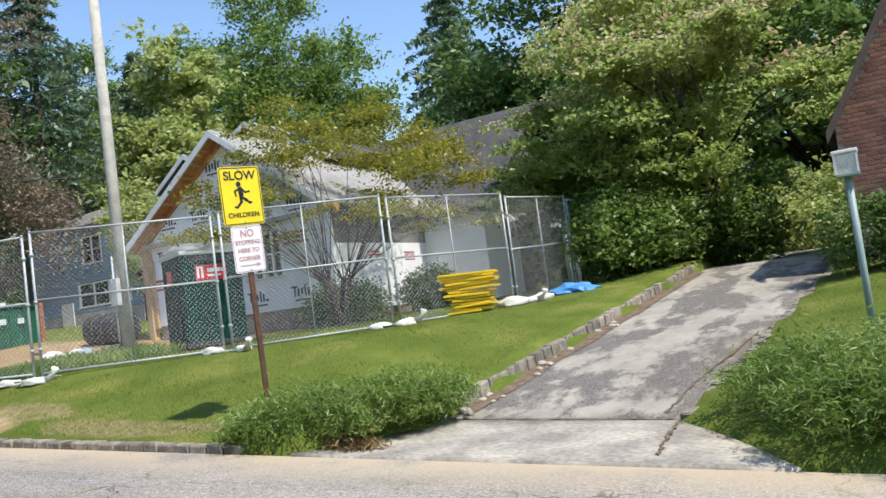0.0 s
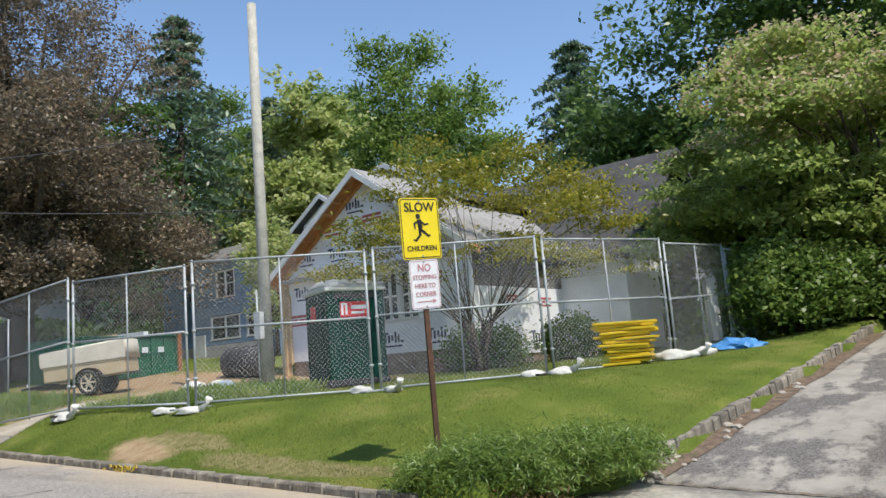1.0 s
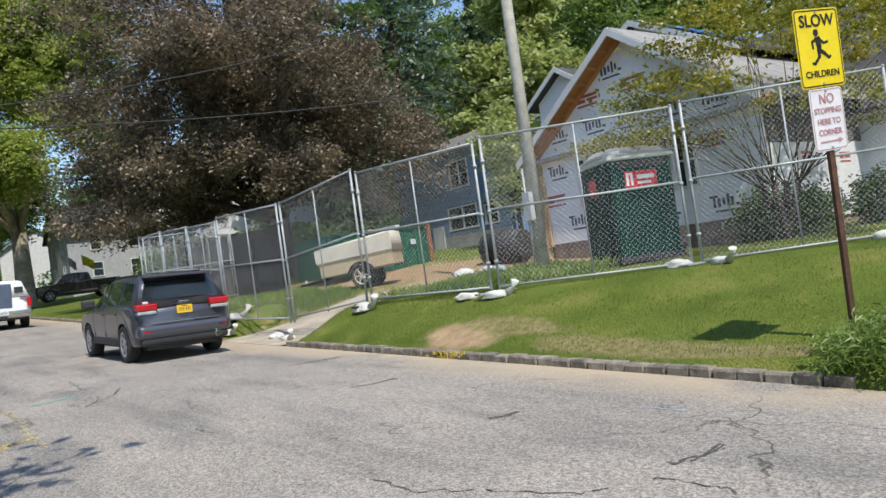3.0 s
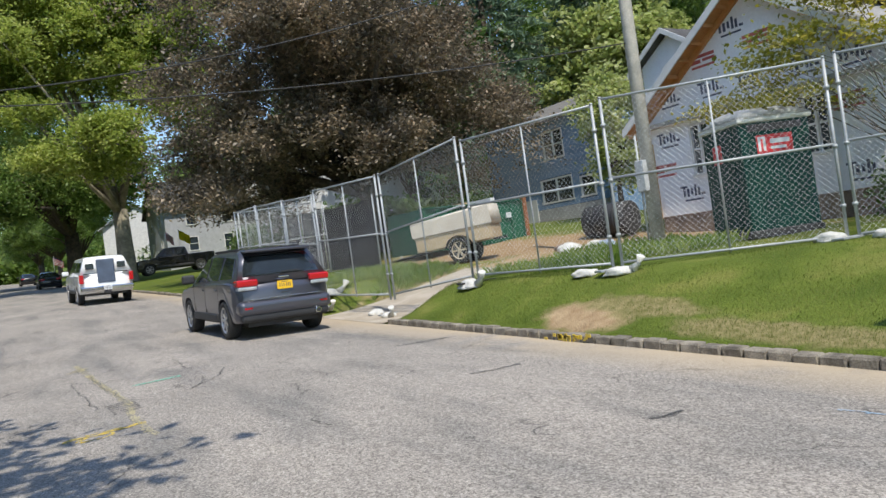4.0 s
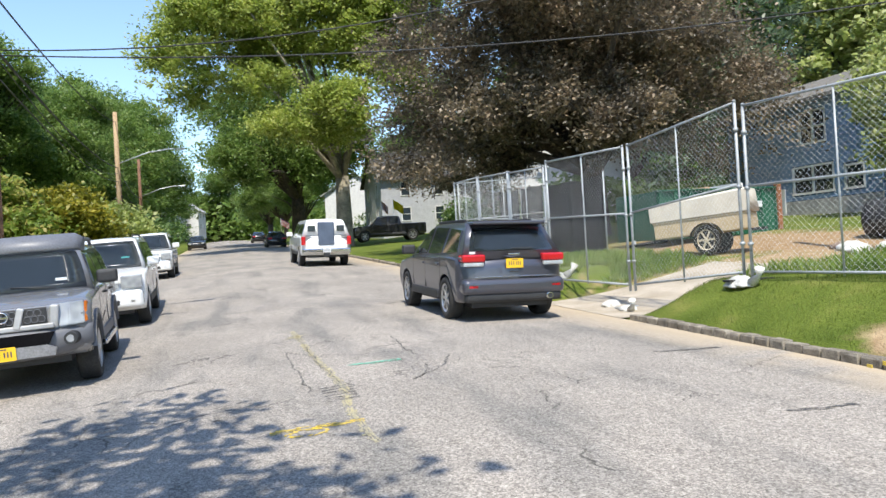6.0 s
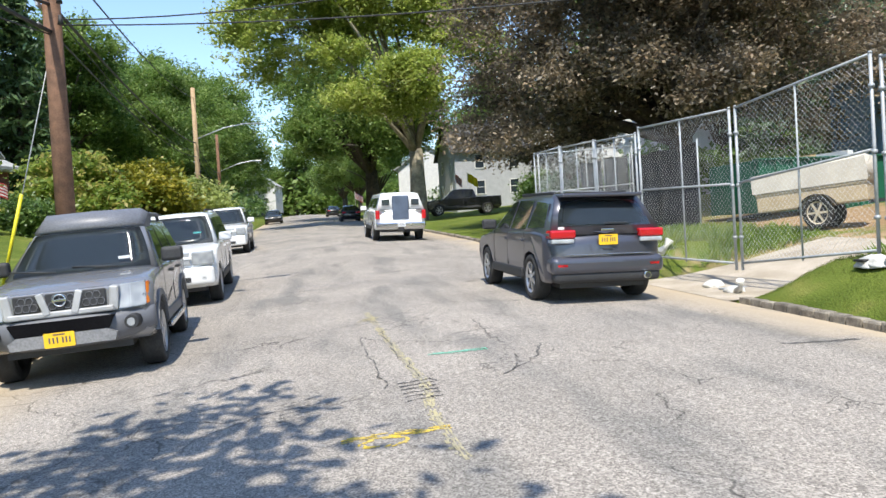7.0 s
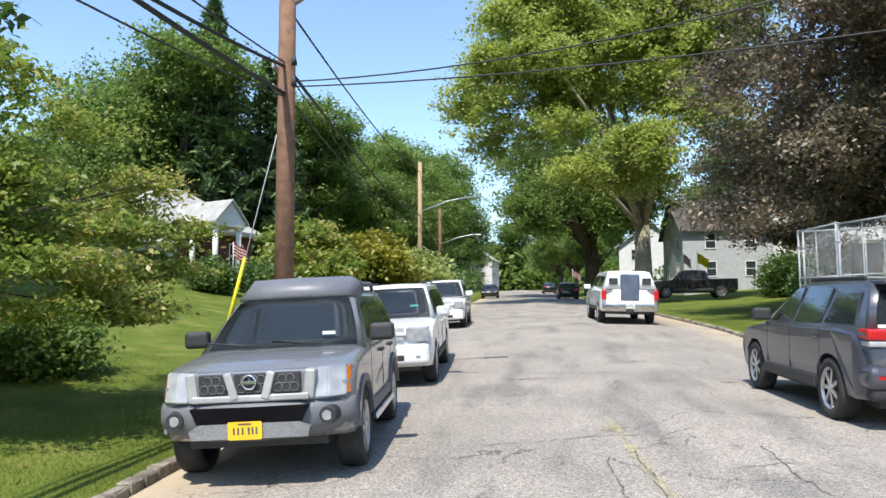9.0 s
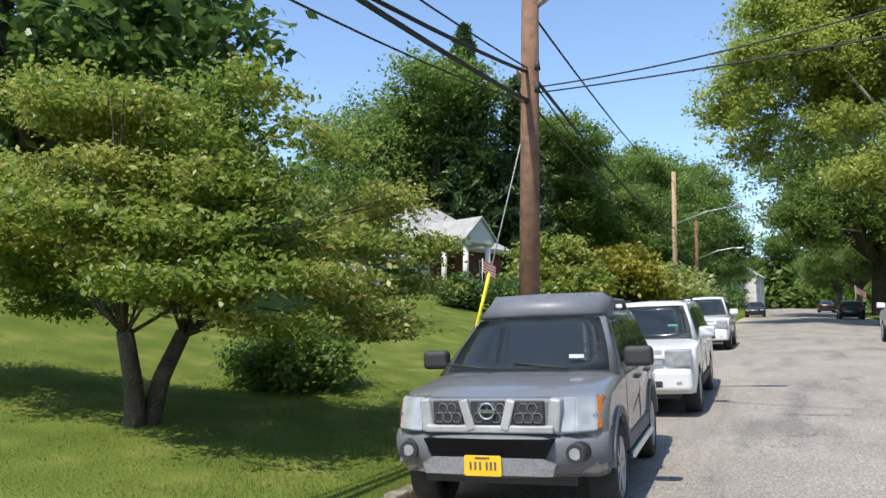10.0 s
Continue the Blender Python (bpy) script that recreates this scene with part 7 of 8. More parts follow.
for sd in (1, -1):
    wheel_parts(tr, 0.15, sd * 0.86, 0.37, 0.22, sd, mat("tan_wheel", (0.55, 0.47, 0.34), rough=0.6), 6)
    bm = bmesh.new()
    for i in range(8):
        a, b = math.pi * (0.08 + 0.84 * i / 8), math.pi * (0.08 + 0.84 * (i + 1) / 8)
        q = [(0.15 + 0.47 * math.cos(k), 0.37 + 0.42 * math.sin(k)) for k in (a, b)]
        bm.faces.new([bm.verts.new((q[k][0], sd * yy, q[k][1])) for k, yy in ((0, 0.74), (1, 0.74), (1, 1.0), (0, 1.0))])
    bmesh.ops.solidify(bm, geom=bm.faces[:], thickness=0.03)
    part("mudguard", bm, DARK_TRIM, tr)
part("drawbar", tube(bmesh.new(), [(-1.3, -0.4, 0.5), (-2.4, 0, 0.45)], 0.04, 8), DARK_TRIM, tr)
part("drawbar", tube(bmesh.new(), [(-1.3, 0.4, 0.5), (-2.4, 0, 0.45)], 0.04, 8), DARK_TRIM, tr)
part("jockey_leg", tube(bmesh.new(), [(-2.2, 0, 0.02), (-2.2, 0, 0.6)], 0.03, 8), STEEL, tr)
part("tail_rail", box_bm(1.3, 1.75, -0.7, -0.6, 0.45, 0.52), DARK_TRIM, tr)

# skip
SKIP = mat("green_skip_paint", (0.012, 0.11, 0.06), (0.01, 0.085, 0.045), scale=1.5, fine=20, rough=0.55, amount=0.15)
dz = land(-27.4, 15.6)
skip = thing("skip_container", "long green steel rubbish skip with orange-brown rails", "skip", pose(-28.6, 14.9, dz, 0, 0, 4) @ Matrix.Diagonal((1, 1, 0.8, 1)))
part("hull", wall_cells(-1.7, 3.0, 0.15, 1.95, [], 0.06, lambda u, w, z: (1.1 - w, u, z)), SKIP, skip)
part("hull", wall_cells(-1.7, 3.0, 0.15, 1.95, [], 0.06, lambda u, w, z: (-1.1 + w, u, z)), SKIP, skip)
for yy in (-1.7, 2.94):
    part("end_wall", box_bm(-1.1, 1.1, yy, yy + 0.06, 0.15, 1.95), SKIP, skip)
part("floor_plate", box_bm(-1.1, 1.1, -1.7, 3, 0.1, 0.2), SKIP, skip)
for i in range(9):
    u = -1.6 + i * 0.56
    part("rib", box_bm(1.10, 1.19, u - 0.05, u + 0.05, 0.15, 1.9, bevel=0.01), SKIP, skip)
RUST = mat("orange_rust", (0.30, 0.115, 0.05), (0.20, 0.085, 0.04), scale=4, rough=0.9)
part("top_rail", box_bm(1.06, 1.20, -1.75, 3.05, 1.93, 2.0, bevel=0.02), SKIP, skip)
part("corner_post", box_bm(1.08, 1.24, 2.86, 3.04, 0.1, 2.1, bevel=0.02), RUST, skip)
for a, b, c in ((-0.9, 0.55, 0.75), (-0.3, 0.55, 0.75), (0.5, 0.55, 0.75), (1.3, 1.2, 1.45), (2.0, 1.2, 1.45)):
    part("stencil_bar", box_bm(1.195, 1.20, a, a + 0.25, b, c), PAPER, skip)
for i, (yy, l) in enumerate(((-1.5, 1.2), (0.3, 0.9), (1.6, 1.4))):
    part("debris_board", box_bm(-0.9, 0.9, yy, yy + 0.2, 1.9 + 0.05 * i, 1.98 + 0.12 * i, bevel=0.005), PINE if i % 2 else WHITE_TRIM, skip)

# stacked yellow plastic frames
YELLOW = mat("yellow_plastic", (0.80, 0.56, 0.02), (0.70, 0.47, 0.015), scale=4, rough=0.5, amount=0.1)
yz = land(-7.9, 15.2)
stack = thing("barrier_stack", "untidy stack of yellow plastic barrier frames on the grass", "stack", pose(-7.95, 15.2, yz, 0, 0, 20))
rnd = random.Random(4)
for i in range(14):
    fr = new("barrier_frame")
    fr.parent = stack
    wide = 0.36 + 0.26 * i / 13
    fr.matrix_basis = pose(rnd.uniform(-0.09, 0.09) + (0.05 if i % 3 else -0.08), rnd.uniform(-0.05, 0.05), 0.03 + i * 0.062, rnd.uniform(-1.5, 1.5), rnd.uniform(-2, 2), rnd.uniform(-7, 7))
    for yy in (-0.35, 0.0, 0.35):
        part("rail", box_bm(-wide, wide, yy - 0.035, yy + 0.035, -0.025, 0.025, bevel=0.01), YELLOW, fr)
    for k in range(5):
        u = -wide + 2 * wide * k / 4
        part("slat", box_bm(u - 0.02, u + 0.02, -0.38, 0.38, -0.018, 0.018), YELLOW, fr)

# sandbags and litter
BAG = mat("white_sandbag", (0.66, 0.65, 0.60), (0.50, 0.49, 0.45), scale=5, fine=40, rough=0.85, bump=0.5, amount=0.15)


def sandbag(x, y, turn, s=1.0, knot=True, material=BAG, z=None):
    b = thing("sandbag", "white woven sandbag slumped at a fence post", "sandbag", pose(x, y, (land(x, y) if z is None else z) - 0.015, 0, 0, turn), group="sandbags")
    bm = bmesh.new()
    bmesh.ops.create_icosphere(bm, subdivisions=3, radius=1.0)
    rnd = random.Random(int(x * 37 + y * 11))
    for v in bm.verts:
        c = v.co.copy()
        k = 1 + 0.30 * noise.noise(c * 1.7 + Vector((x, y, 0))) + 0.14 * noise.noise(c * 5 + Vector((y, x, 0)))
        v.co = Vector((c.x * 0.23 * k, c.y * 0.16 * k, max(-0.2, c.z) * 0.10 * k + 0.03)) * s
        v.co.z *= 1.1
    for f in bm.faces:
        f.smooth = True
    part("bag", bm, material, b)
    if knot:
        part("tied_neck", tube(bmesh.new(), [(0.22 * s, 0, 0.06 * s), (0.33 * s, 0.02, 0.16 * s), (0.38 * s, 0.0, 0.26 * s)], [0.08 * s, 0.03 * s, 0.07 * s], 8), material, b)
    return b


for x, y, z, h in FEET[3:10]:
    rnd = random.Random(int(x * 10))
    for k in range(2):
        sandbag(x + rnd.uniform(-0.35, 0.35) + (0.3 if k else -0.2), y - 0.22 + rnd.uniform(-0.08, 0.05), rnd.uniform(-40, 40), rnd.uniform(0.85, 1.15), knot=bool(k))
sandbag(-23.0, 7.75, 70, 1.35, True)
sandbag(-7.3, 15.9, 20, 1.6, False), sandbag(-6.9, 16.6, 60, 1.3, False)
FOOT = mat("black_rubber_foot", (0.03, 0.03, 0.03), rough=0.9)
for x, y, z, h in FEET[1:11]:
    b = thing("ballast_block", "flat steel and rubber block under a fence post", "ballast block", pose(x, y, land(x, y) + 0.004, 0, 0, random.Random(int(x)).uniform(-20, 20) + 90), group="ballast blocks")
    part("pad", box_bm(-0.38, 0.38, -0.10, 0.10, 0, 0.035, bevel=0.008), STEEL if int(x) % 2 else FOOT, b)
# folded blue sheet
b = thing("blue_sheet", "crumpled blue plastic sheet lying on the grass", "plastic sheet", pose(-6.55, 17.6, land(-6.55, 17.6)))
bm = bmesh.new()
bmesh.ops.create_icosphere(bm, subdivisions=3, radius=1)
for v in bm.verts:
    k = 1 + 0.35 * noise.noise(v.co * 2.2)
    v.co = Vector((v.co.x * 0.6 * k, v.co.y * 0.4 * k, max(-0.05, v.co.z) * 0.22 * k))
part("sheet", bm, TARP_BLUE, b)
# heap of bags and boards beside the pole
for i, (x, y, a, s, m_) in enumerate(((-19.9, 13.2, 10, 1.5, BAG), (-19.2, 13.5, 60, 1.3, BAG), (-18.6, 13.3, -20, 1.4, mat("blue_grey_bag", (0.35, 0.42, 0.52), rough=0.7)), (-19.4, 12.8, 40, 1.2, BAG), (-20.6, 13.6, 0, 1.3, FOOTING))):
    tagged(sandbag(x, y, a, s, False, m_), "rubble bag lying in a heap on bare earth", "rubble bag", "rubble heap")
for i in range(5):
    o = thing("scrap_lumber", "loose timber plank lying on bare earth", "plank", pose(-20.3 + 0.5 * i, 14.4 - 0.1 * i, land(-20.3 + 0.5 * i, 14.4) + 0.05, 0, 2, 15 + 17 * i), group="loose planks")
    part("board", box_bm(-0.9, 0.9, -0.07, 0.07, -0.02, 0.02, bevel=0.004), PINE, o)
bin_ = thing("black_drum", "black plastic drum lying beside the house", "drum", pose(-21.6, 16.4, land(-21.6, 16.4), 0, 0, 10))
part("shell", tube(bmesh.new(), [(-0.75, 0, 0.5), (-0.72, 0, 0.5), (0.72, 0, 0.5), (0.75, 0, 0.5)], [0.44, 0.5, 0.5, 0.44], 24), DARK_TRIM, bin_)
for u in (-0.4, 0.0, 0.4):
    part("hoop", tube(bmesh.new(), [(u - 0.03, 0, 0.5), (u + 0.03, 0, 0.5)], 0.52, 24), DARK_TRIM, bin_)
pal = thing("timber_pallet", "stack of weathered timber pallets by the wall", "pallet", pose(-11.9, 20.3, land(-11.9, 20.3), 0, 0, 8))
for j in range(2):
    for i in range(6):
        part("slat", box_bm(-0.6, 0.6, -0.5 + i * 0.18, -0.38 + i * 0.18, 0.12 + j * 0.15, 0.145 + j * 0.15), PINE, pal)
    for u in (-0.55, 0, 0.5):
        part("bearer", box_bm(u, u + 0.08, -0.5, 0.55, 0.0 + j * 0.15, 0.12 + j * 0.15), PINE, pal)

# ---- lamp post and brick house beside the driveway ----
LAMP_PAINT = mat("grey_green_paint", (0.24, 0.31, 0.30), (0.20, 0.26, 0.25), rough=0.5, amount=0.08)
lx, ly = -0.40, 10.9
lz = land(lx, ly)
lamp = thing("lamp_post", "slim grey-green lamp post with a square lantern", "lamp post", pose(lx, ly, lz))
part("pole", tube(bmesh.new(), [(0, 0, -0.3), (0, 0, 2.02)], 0.042, 14), LAMP_PAINT, lamp)
lantern = part("lantern", box_bm(-0.12, 0.12, -0.12, 0.12, 2.03, 2.28, bevel=0.01), mat("frosted_lantern", (0.66, 0.64, 0.54), rough=0.4), lamp, "frosted cream lantern")
part("lantern_cap", box_bm(-0.145, 0.145, -0.145, 0.145, 2.28, 2.325, bevel=0.012), WHITE_TRIM, lamp)
part("lantern_base", box_bm(-0.13, 0.13, -0.13, 0.13, 2.0, 2.035, bevel=0.008), LAMP_PAINT, lamp)
for sx_ in (-1, 1):
    for sy_ in (-1, 1):
        part("lantern_corner", box_bm(sx_ * 0.122 - 0.012, sx_ * 0.122 + 0.012, sy_ * 0.122 - 0.012, sy_ * 0.122 + 0.012, 2.035, 2.28), WHITE_TRIM, lantern)
gl = thing("garden_light", "small dark garden light standing in the grass", "garden light", pose(-0.28, 10.75, land(-0.28, 10.75)))
part("housing", box_bm(-0.06, 0.06, -0.05, 0.05, 0.0, 0.2, bevel=0.015), DARK_TRIM, gl)
part("lens", box_bm(-0.045, 0.045, -0.056, -0.05, 0.1, 0.18), CLEAR, gl)

BRICK = mat("red_brown_brick", (0.30, 0.13, 0.09), (0.20, 0.085, 0.065), scale=3, fine=50, rough=0.9, bump=0.4, amount=0.2, obj=0.35)
MORTAR = mat("pale_mortar", (0.36, 0.32, 0.28), (0.28, 0.25, 0.22), scale=5, fine=60, rough=0.95, bump=0.4)
brick_house = thing("brick_house", "steep-gabled red-brown brick house with flared grey eaves", "house")
tri_wall(brick_house, "wall", [(-0.58, 0.9), (7.0, 0.9), (7.0, 4.4), (3.2, 10.9), (-0.58, 4.15)], 17.5, 17.8, MORTAR)
part("side_wall", box_bm(-0.58, -0.4, 17.8, 26, 0.9, 4.4), MORTAR, brick_house)
bme = box_bm(-0.105, 0.105, -0.012, 0.03, -0.038, 0.038, bevel=0.006, seg=1)
brick_mesh = bpy.data.meshes.new("brick")
bme.to_mesh(brick_mesh)
bme.free()
brick_mesh.materials.append(BRICK)
row, count = 0, 0
z = 2.2
while z < 6.2:
    x = -0.57 + (0.11 if row % 2 else 0.0) + 0.105
    while x < 1.1:
        if z < 4.15 + (x - 0.05 + 0.58) * 1.75 and count < 420:
            o = new("brick", brick_mesh)
            o.parent = brick_house
            o.matrix_basis = pose(x, 17.495, z)
            count += 1
        x += 0.225
    z += 0.09
    row += 1
pts_r = [(-0.74, 4.02), (-0.45, 4.5), (3.2, 11.1)]
for (xa, za), (xb, zb_) in zip(pts_r, pts_r[1:]):
    slope_roof(brick_house, "roof", [(xa, 17.15, za), (xb, 17.15, zb_), (xb, 26, zb_), (xa, 26, za)], 0.16, mat("slate_roof", (0.20, 0.19, 0.20), (0.13, 0.125, 0.13), scale=3, fine=14, rough=0.9, bump=0.8, amount=0.4))
    slope_roof(brick_house, "rake_board", [(xa, 17.08, za - 0.02), (xb, 17.08, zb_ - 0.02), (xb, 17.146, zb_ - 0.02), (xa, 17.146, za - 0.02)], 0.24, mat("brown_fascia", (0.13, 0.085, 0.06), rough=0.7))
slope_roof(brick_house, "roof", [(3.2, 17.15, 11.1), (7.4, 17.15, 3.9), (7.4, 26, 3.9), (3.2, 26, 11.1)], 0.16, SHINGLE)

# ---- the house with the portico ----
SOUTH_BRICK = mat("dark_red_brick", (0.20, 0.075, 0.055), (0.15, 0.06, 0.045), scale=4, fine=30, rough=0.9, bump=0.4)
PALE_SIDING = mat("pale_grey_siding", (0.55, 0.55, 0.55), (0.48, 0.48, 0.49), rough=0.6)
PIVOT = Matrix.Translation((-47.9, -14.7, 0))
ph = thing("portico_house", "brick house with a white columned portico and pale roof", "house", PIVOT @ pose(0, 0, 0, 0, 0, -25) @ PIVOT.inverted())
bz = 4.0
part("wall", wall_cells(-53.0, -45.2, bz - 1.0, 6.85, [(-52.3, -51.2, bz + 0.9, bz + 2.3)], 0.25, lambda u, w, z: (u, -17.3 - w, z)), SOUTH_BRICK, ph)
window(ph, -52.3, -51.2, bz + 0.9, bz + 2.3, lambda u, w, z: (u, -17.3 - w, z))
part("side_wall", box_bm(-45.45, -45.2, -23.4, -17.55, bz - 1.0, 6.85), SOUTH_BRICK, ph)
part("upper_band", box_bm(-47.0, -45.15, -17.29, -17.2, bz + 1.5, 6.9), PALE_SIDING, ph)
part("cornice", box_bm(-53.2, -45.0, -17.28, -16.86, 6.72, 6.88, bevel=0.01), WHITE_TRIM, ph)
part("door", box_bm(-49.2, -48.2, -17.29, -17.22, bz + 0.1, bz + 2.2, bevel=0.01), mat("dark_door", (0.06, 0.03, 0.03), rough=0.4), ph)
PK0, PK1 = (-48.8, -20.3, 9.5), (-50.6, -20.3, 9.5)
E0, E1, E2, E3 = (-44.8, -16.8, 6.97), (-53.4, -16.8, 6.97), (-53.4, -23.8, 6.97), (-44.8, -23.8, 6.97)
slope_roof(ph, "roof", [PK1, PK0, E0, E1], 0.15, SHINGLE_PALE)
slope_roof(ph, "roof", [PK0, (PK0[0], PK0[1] - 0.01, PK0[2]), E3, E0], 0.15, SHINGLE_PALE)
slope_roof(ph, "roof", [PK0, PK1, E2, E3], 0.15, SHINGLE_PALE)
slope_roof(ph, "roof", [PK1, (PK1[0], PK1[1] - 0.01, PK1[2]), E2, E1], 0.15, SHINGLE_PALE)
part("chimney_pipe", tube(bmesh.new(), [(-47.5, -18.7, 7.9), (-47.5, -18.7, 8.95)], 0.12, 10), STEEL, ph)
for x, y in ((-47.75, -14.7), (-49.35, -14.7), (-47.75, -16.4), (-49.35, -16.4)):
    col = part("column", tube(bmesh.new(), [(x, y, bz + 0.1), (x, y, 6.72)], [0.16, 0.14], 16), WHITE_TRIM, ph, "white round column")
    part("capital", box_bm(x - 0.19, x + 0.19, y - 0.19, y + 0.19, 6.68, 6.80, bevel=0.02), WHITE_TRIM, col)
    part("plinth", box_bm(x - 0.20, x + 0.20, y - 0.20, y + 0.20, bz - 0.6, bz + 0.12, bevel=0.02), WHITE_TRIM, col)
part("porch_floor", box_bm(-49.8, -47.3, -17.25, -14.3, bz - 1.0, bz), FOOTING, ph)
part("entablature", box_bm(-49.6, -47.5, -17.2, -14.45, 6.80, 7.03, bevel=0.02), WHITE_TRIM, ph)
bm = bmesh.new()
poly_prism(bm, [(-49.6, 7.03), (-47.5, 7.03), (-48.55, 8.12)], -14.60, -14.45, lambda a, b, d: (a, d, b))
part("pediment", bm, WHITE_TRIM, ph)
for sd in (-1, 1):
    slope_roof(ph, "portico_roof", [(-48.55, -14.3, 8.26), (-48.55, -19.4, 8.26), (-48.55 + sd * 1.18, -19.4, 7.03), (-48.55 + sd * 1.18, -14.3, 7.03)], 0.10, SHINGLE_PALE)
# lower wing
part("wing_wall", wall_cells(-46.5, -42.9, bz - 1.6, 5.72, [(-45.6, -43.9, bz + 0.2, bz + 1.4)], 0.2, lambda u, w, z: (u, -16.1 - w, z)), PALE_SIDING, ph)
window(ph, -45.6, -43.9, bz + 0.2, bz + 1.4, lambda u, w, z: (u, -16.1 - w, z), bars=2)
part("wing_side_wall", box_bm(-43.1, -42.9, -20.8, -16.3, bz - 1.6, 5.72), PALE_SIDING, ph)
for ye in (-15.7, -21.3):
    slope_roof(ph, "wing_roof", [(-46.7, -18.5, 6.85), (-42.5, -18.5, 6.85), (-42.5, ye, 5.82), (-46.7, ye, 5.82)], 0.12, SHINGLE_PALE)
    slope_roof(ph, "wing_rake", [(-42.496, -18.5, 6.86), (-42.45, -18.5, 6.86), (-42.45, ye, 5.83), (-42.496, ye, 5.83)], 0.16, WHITE_TRIM)
bm = bmesh.new()
poly_prism(bm, [(-20.8, 5.72), (-16.2, 5.72), (-18.5, 6.62)], -43.1, -42.92, lambda a, b, d: (d, a, b))
part("wing_gable", bm, PALE_SIDING, ph)


def striped_flag(x, y, z, colours, label, turn, s=1.0):
    f = thing("flag", label, "flag", pose(x, y, z, 0, 0, turn))
    part("staff", tube(bmesh.new(), [(0, 0, -0.9 * s), (0, 0, 0.75 * s)], 0.02, 6), WHITE_TRIM, f)
    n = len(colours)
    for i, c in enumerate(colours):
        bm = bmesh.new()
        z1, z0_ = 0.7 * s - i * 0.62 * s / n, 0.7 * s - (i + 1) * 0.62 * s / n
        vs = [[bm.verts.new((u * s / 8, 0.05 * math.sin(u * 1.3), zz - 0.05 * u * s)) for u in range(9)] for zz in (z0_, z1)]
        for u in range(8):
            bm.faces.new((vs[0][u], vs[0][u + 1], vs[1][u + 1], vs[1][u]))
        bmesh.ops.solidify(bm, geom=bm.faces[:], thickness=0.004)
        part("stripe", bm, c, f)
    return f


FLAG_RED, FLAG_WHITE, FLAG_BLUE = mat("flag_red", (0.50, 0.04, 0.05), rough=0.8), mat("flag_white", (0.7, 0.7, 0.68), rough=0.8), mat("flag_blue", (0.03, 0.05, 0.20), rough=0.8)
stripes = [FLAG_RED, FLAG_WHITE] * 4 + [FLAG_RED]
striped_flag(-43.5, -12.2, 4.75, stripes, "red and white striped flag on a short staff", 60, 1.0)
striped_flag(-74, 15.5, 6.3, [mat("flag_yellow", (0.80, 0.66, 0.02), rough=0.8)] * 2, "yellow flag hanging in a front yard", 125, 1.3)
striped_flag(-75, 14.6, 6.4, stripes, "red and white striped flag in a front yard", 140, 1.2)
striped_flag(-112, 8.3, 7.2, [FLAG_BLUE] + stripes, "dark striped flag hanging far along the street", 130, 1.5)

# ---- far houses ----
FAR_GREY = mat("grey_house_siding", (0.42, 0.43, 0.45), (0.36, 0.37, 0.39), rough=0.7)
FAR_WHITE = mat("white_house_siding", (0.70, 0.70, 0.69), (0.62, 0.62, 0.62), rough=0.7)


def far_house(name, label, m, w, d, h, rise, wall_m, roof_m, windows=2, storeys=2):
    """A plain gabled house: its gable faces local -y."""
    t = thing(name, label, "house", m)
    holes = []
    for s in range(storeys):
        for i in range(windows):
            u = -w / 2 + w * (i + 0.5) / windows
            z0 = 0.9 + s * (h - 0.3) / storeys
            holes.append((u - 0.5, u + 0.5, z0, z0 + 1.4))
    pl = lambda u, q, z: (u, -d / 2 + q, z)
    part("front_wall", wall_cells(-w / 2, w / 2, -1.5, h, holes, 0.2, pl), wall_m, t)
    for hh in holes:
        window(t, *hh, pl, bars=0)
    sh = [(y, y + 1.0, z, z + 1.4) for y in (-d / 4, d / 4 - 0.5) for z in [0.9 + s * (h - 0.3) / storeys for s in range(storeys)]]
    for sd in (-1, 1):
        ps = lambda u, q, z, sd=sd: (sd * (w / 2 - q), u, z)
        part("side_wall", wall_cells(-d / 2 + 0.2, d / 2, -1.5, h, sh, 0.2, ps), wall_m, t)
        for hh in sh:
            window(t, *hh, ps, bars=0)
        slope_roof(t, "roof", [(0, -d / 2 - 0.4, h + rise + 0.1), (0, d / 2 + 0.4, h + rise + 0.1), (sd * (w / 2 + 0.5), d / 2 + 0.4, h - 0.25), (sd * (w / 2 + 0.5), -d / 2 - 0.4, h - 0.25)], 0.15, roof_m)
    bm = bmesh.new()
    poly_prism(bm, [(-w / 2, h), (w / 2, h), (0, h + rise)], -d / 2, -d / 2 + 0.2, lambda a, b, q: (a, q, b))
    part("gable", bm, wall_m, t)
    part("back_wall", box_bm(-w / 2 + 0.2, w / 2 - 0.2, d / 2 - 0.2, d / 2, -1.5, h), wall_m, t)
    return t


far_house("grey_house", "grey two-storey house with a dark roof among trees", pose(-86, 20.0, land(-86, 20) + 0.3, 0, 0, 0), 9, 8, 5.4, 3.0, FAR_GREY, SHINGLE)
far_house("white_house", "white two-storey house with a gabled front", pose(-90, 26.5, land(-90, 26) + 0.3, 0, 0, 80), 7, 10, 6.0, 2.6, FAR_WHITE, SHINGLE)
far_house("white_house", "white house partly hidden behind street trees", pose(-112, 19, land(-112, 19) + 0.3, 0, 0, 75), 8, 9, 5.4, 2.6, FAR_WHITE, SHINGLE_PALE)
far_house("white_house", "white gabled house closing the far end of the street", pose(-212, -9, land(-212, -9) + 2.0, 0, 0, 80), 10, 9, 5.5, 3.5, FAR_WHITE, SHINGLE_PALE)
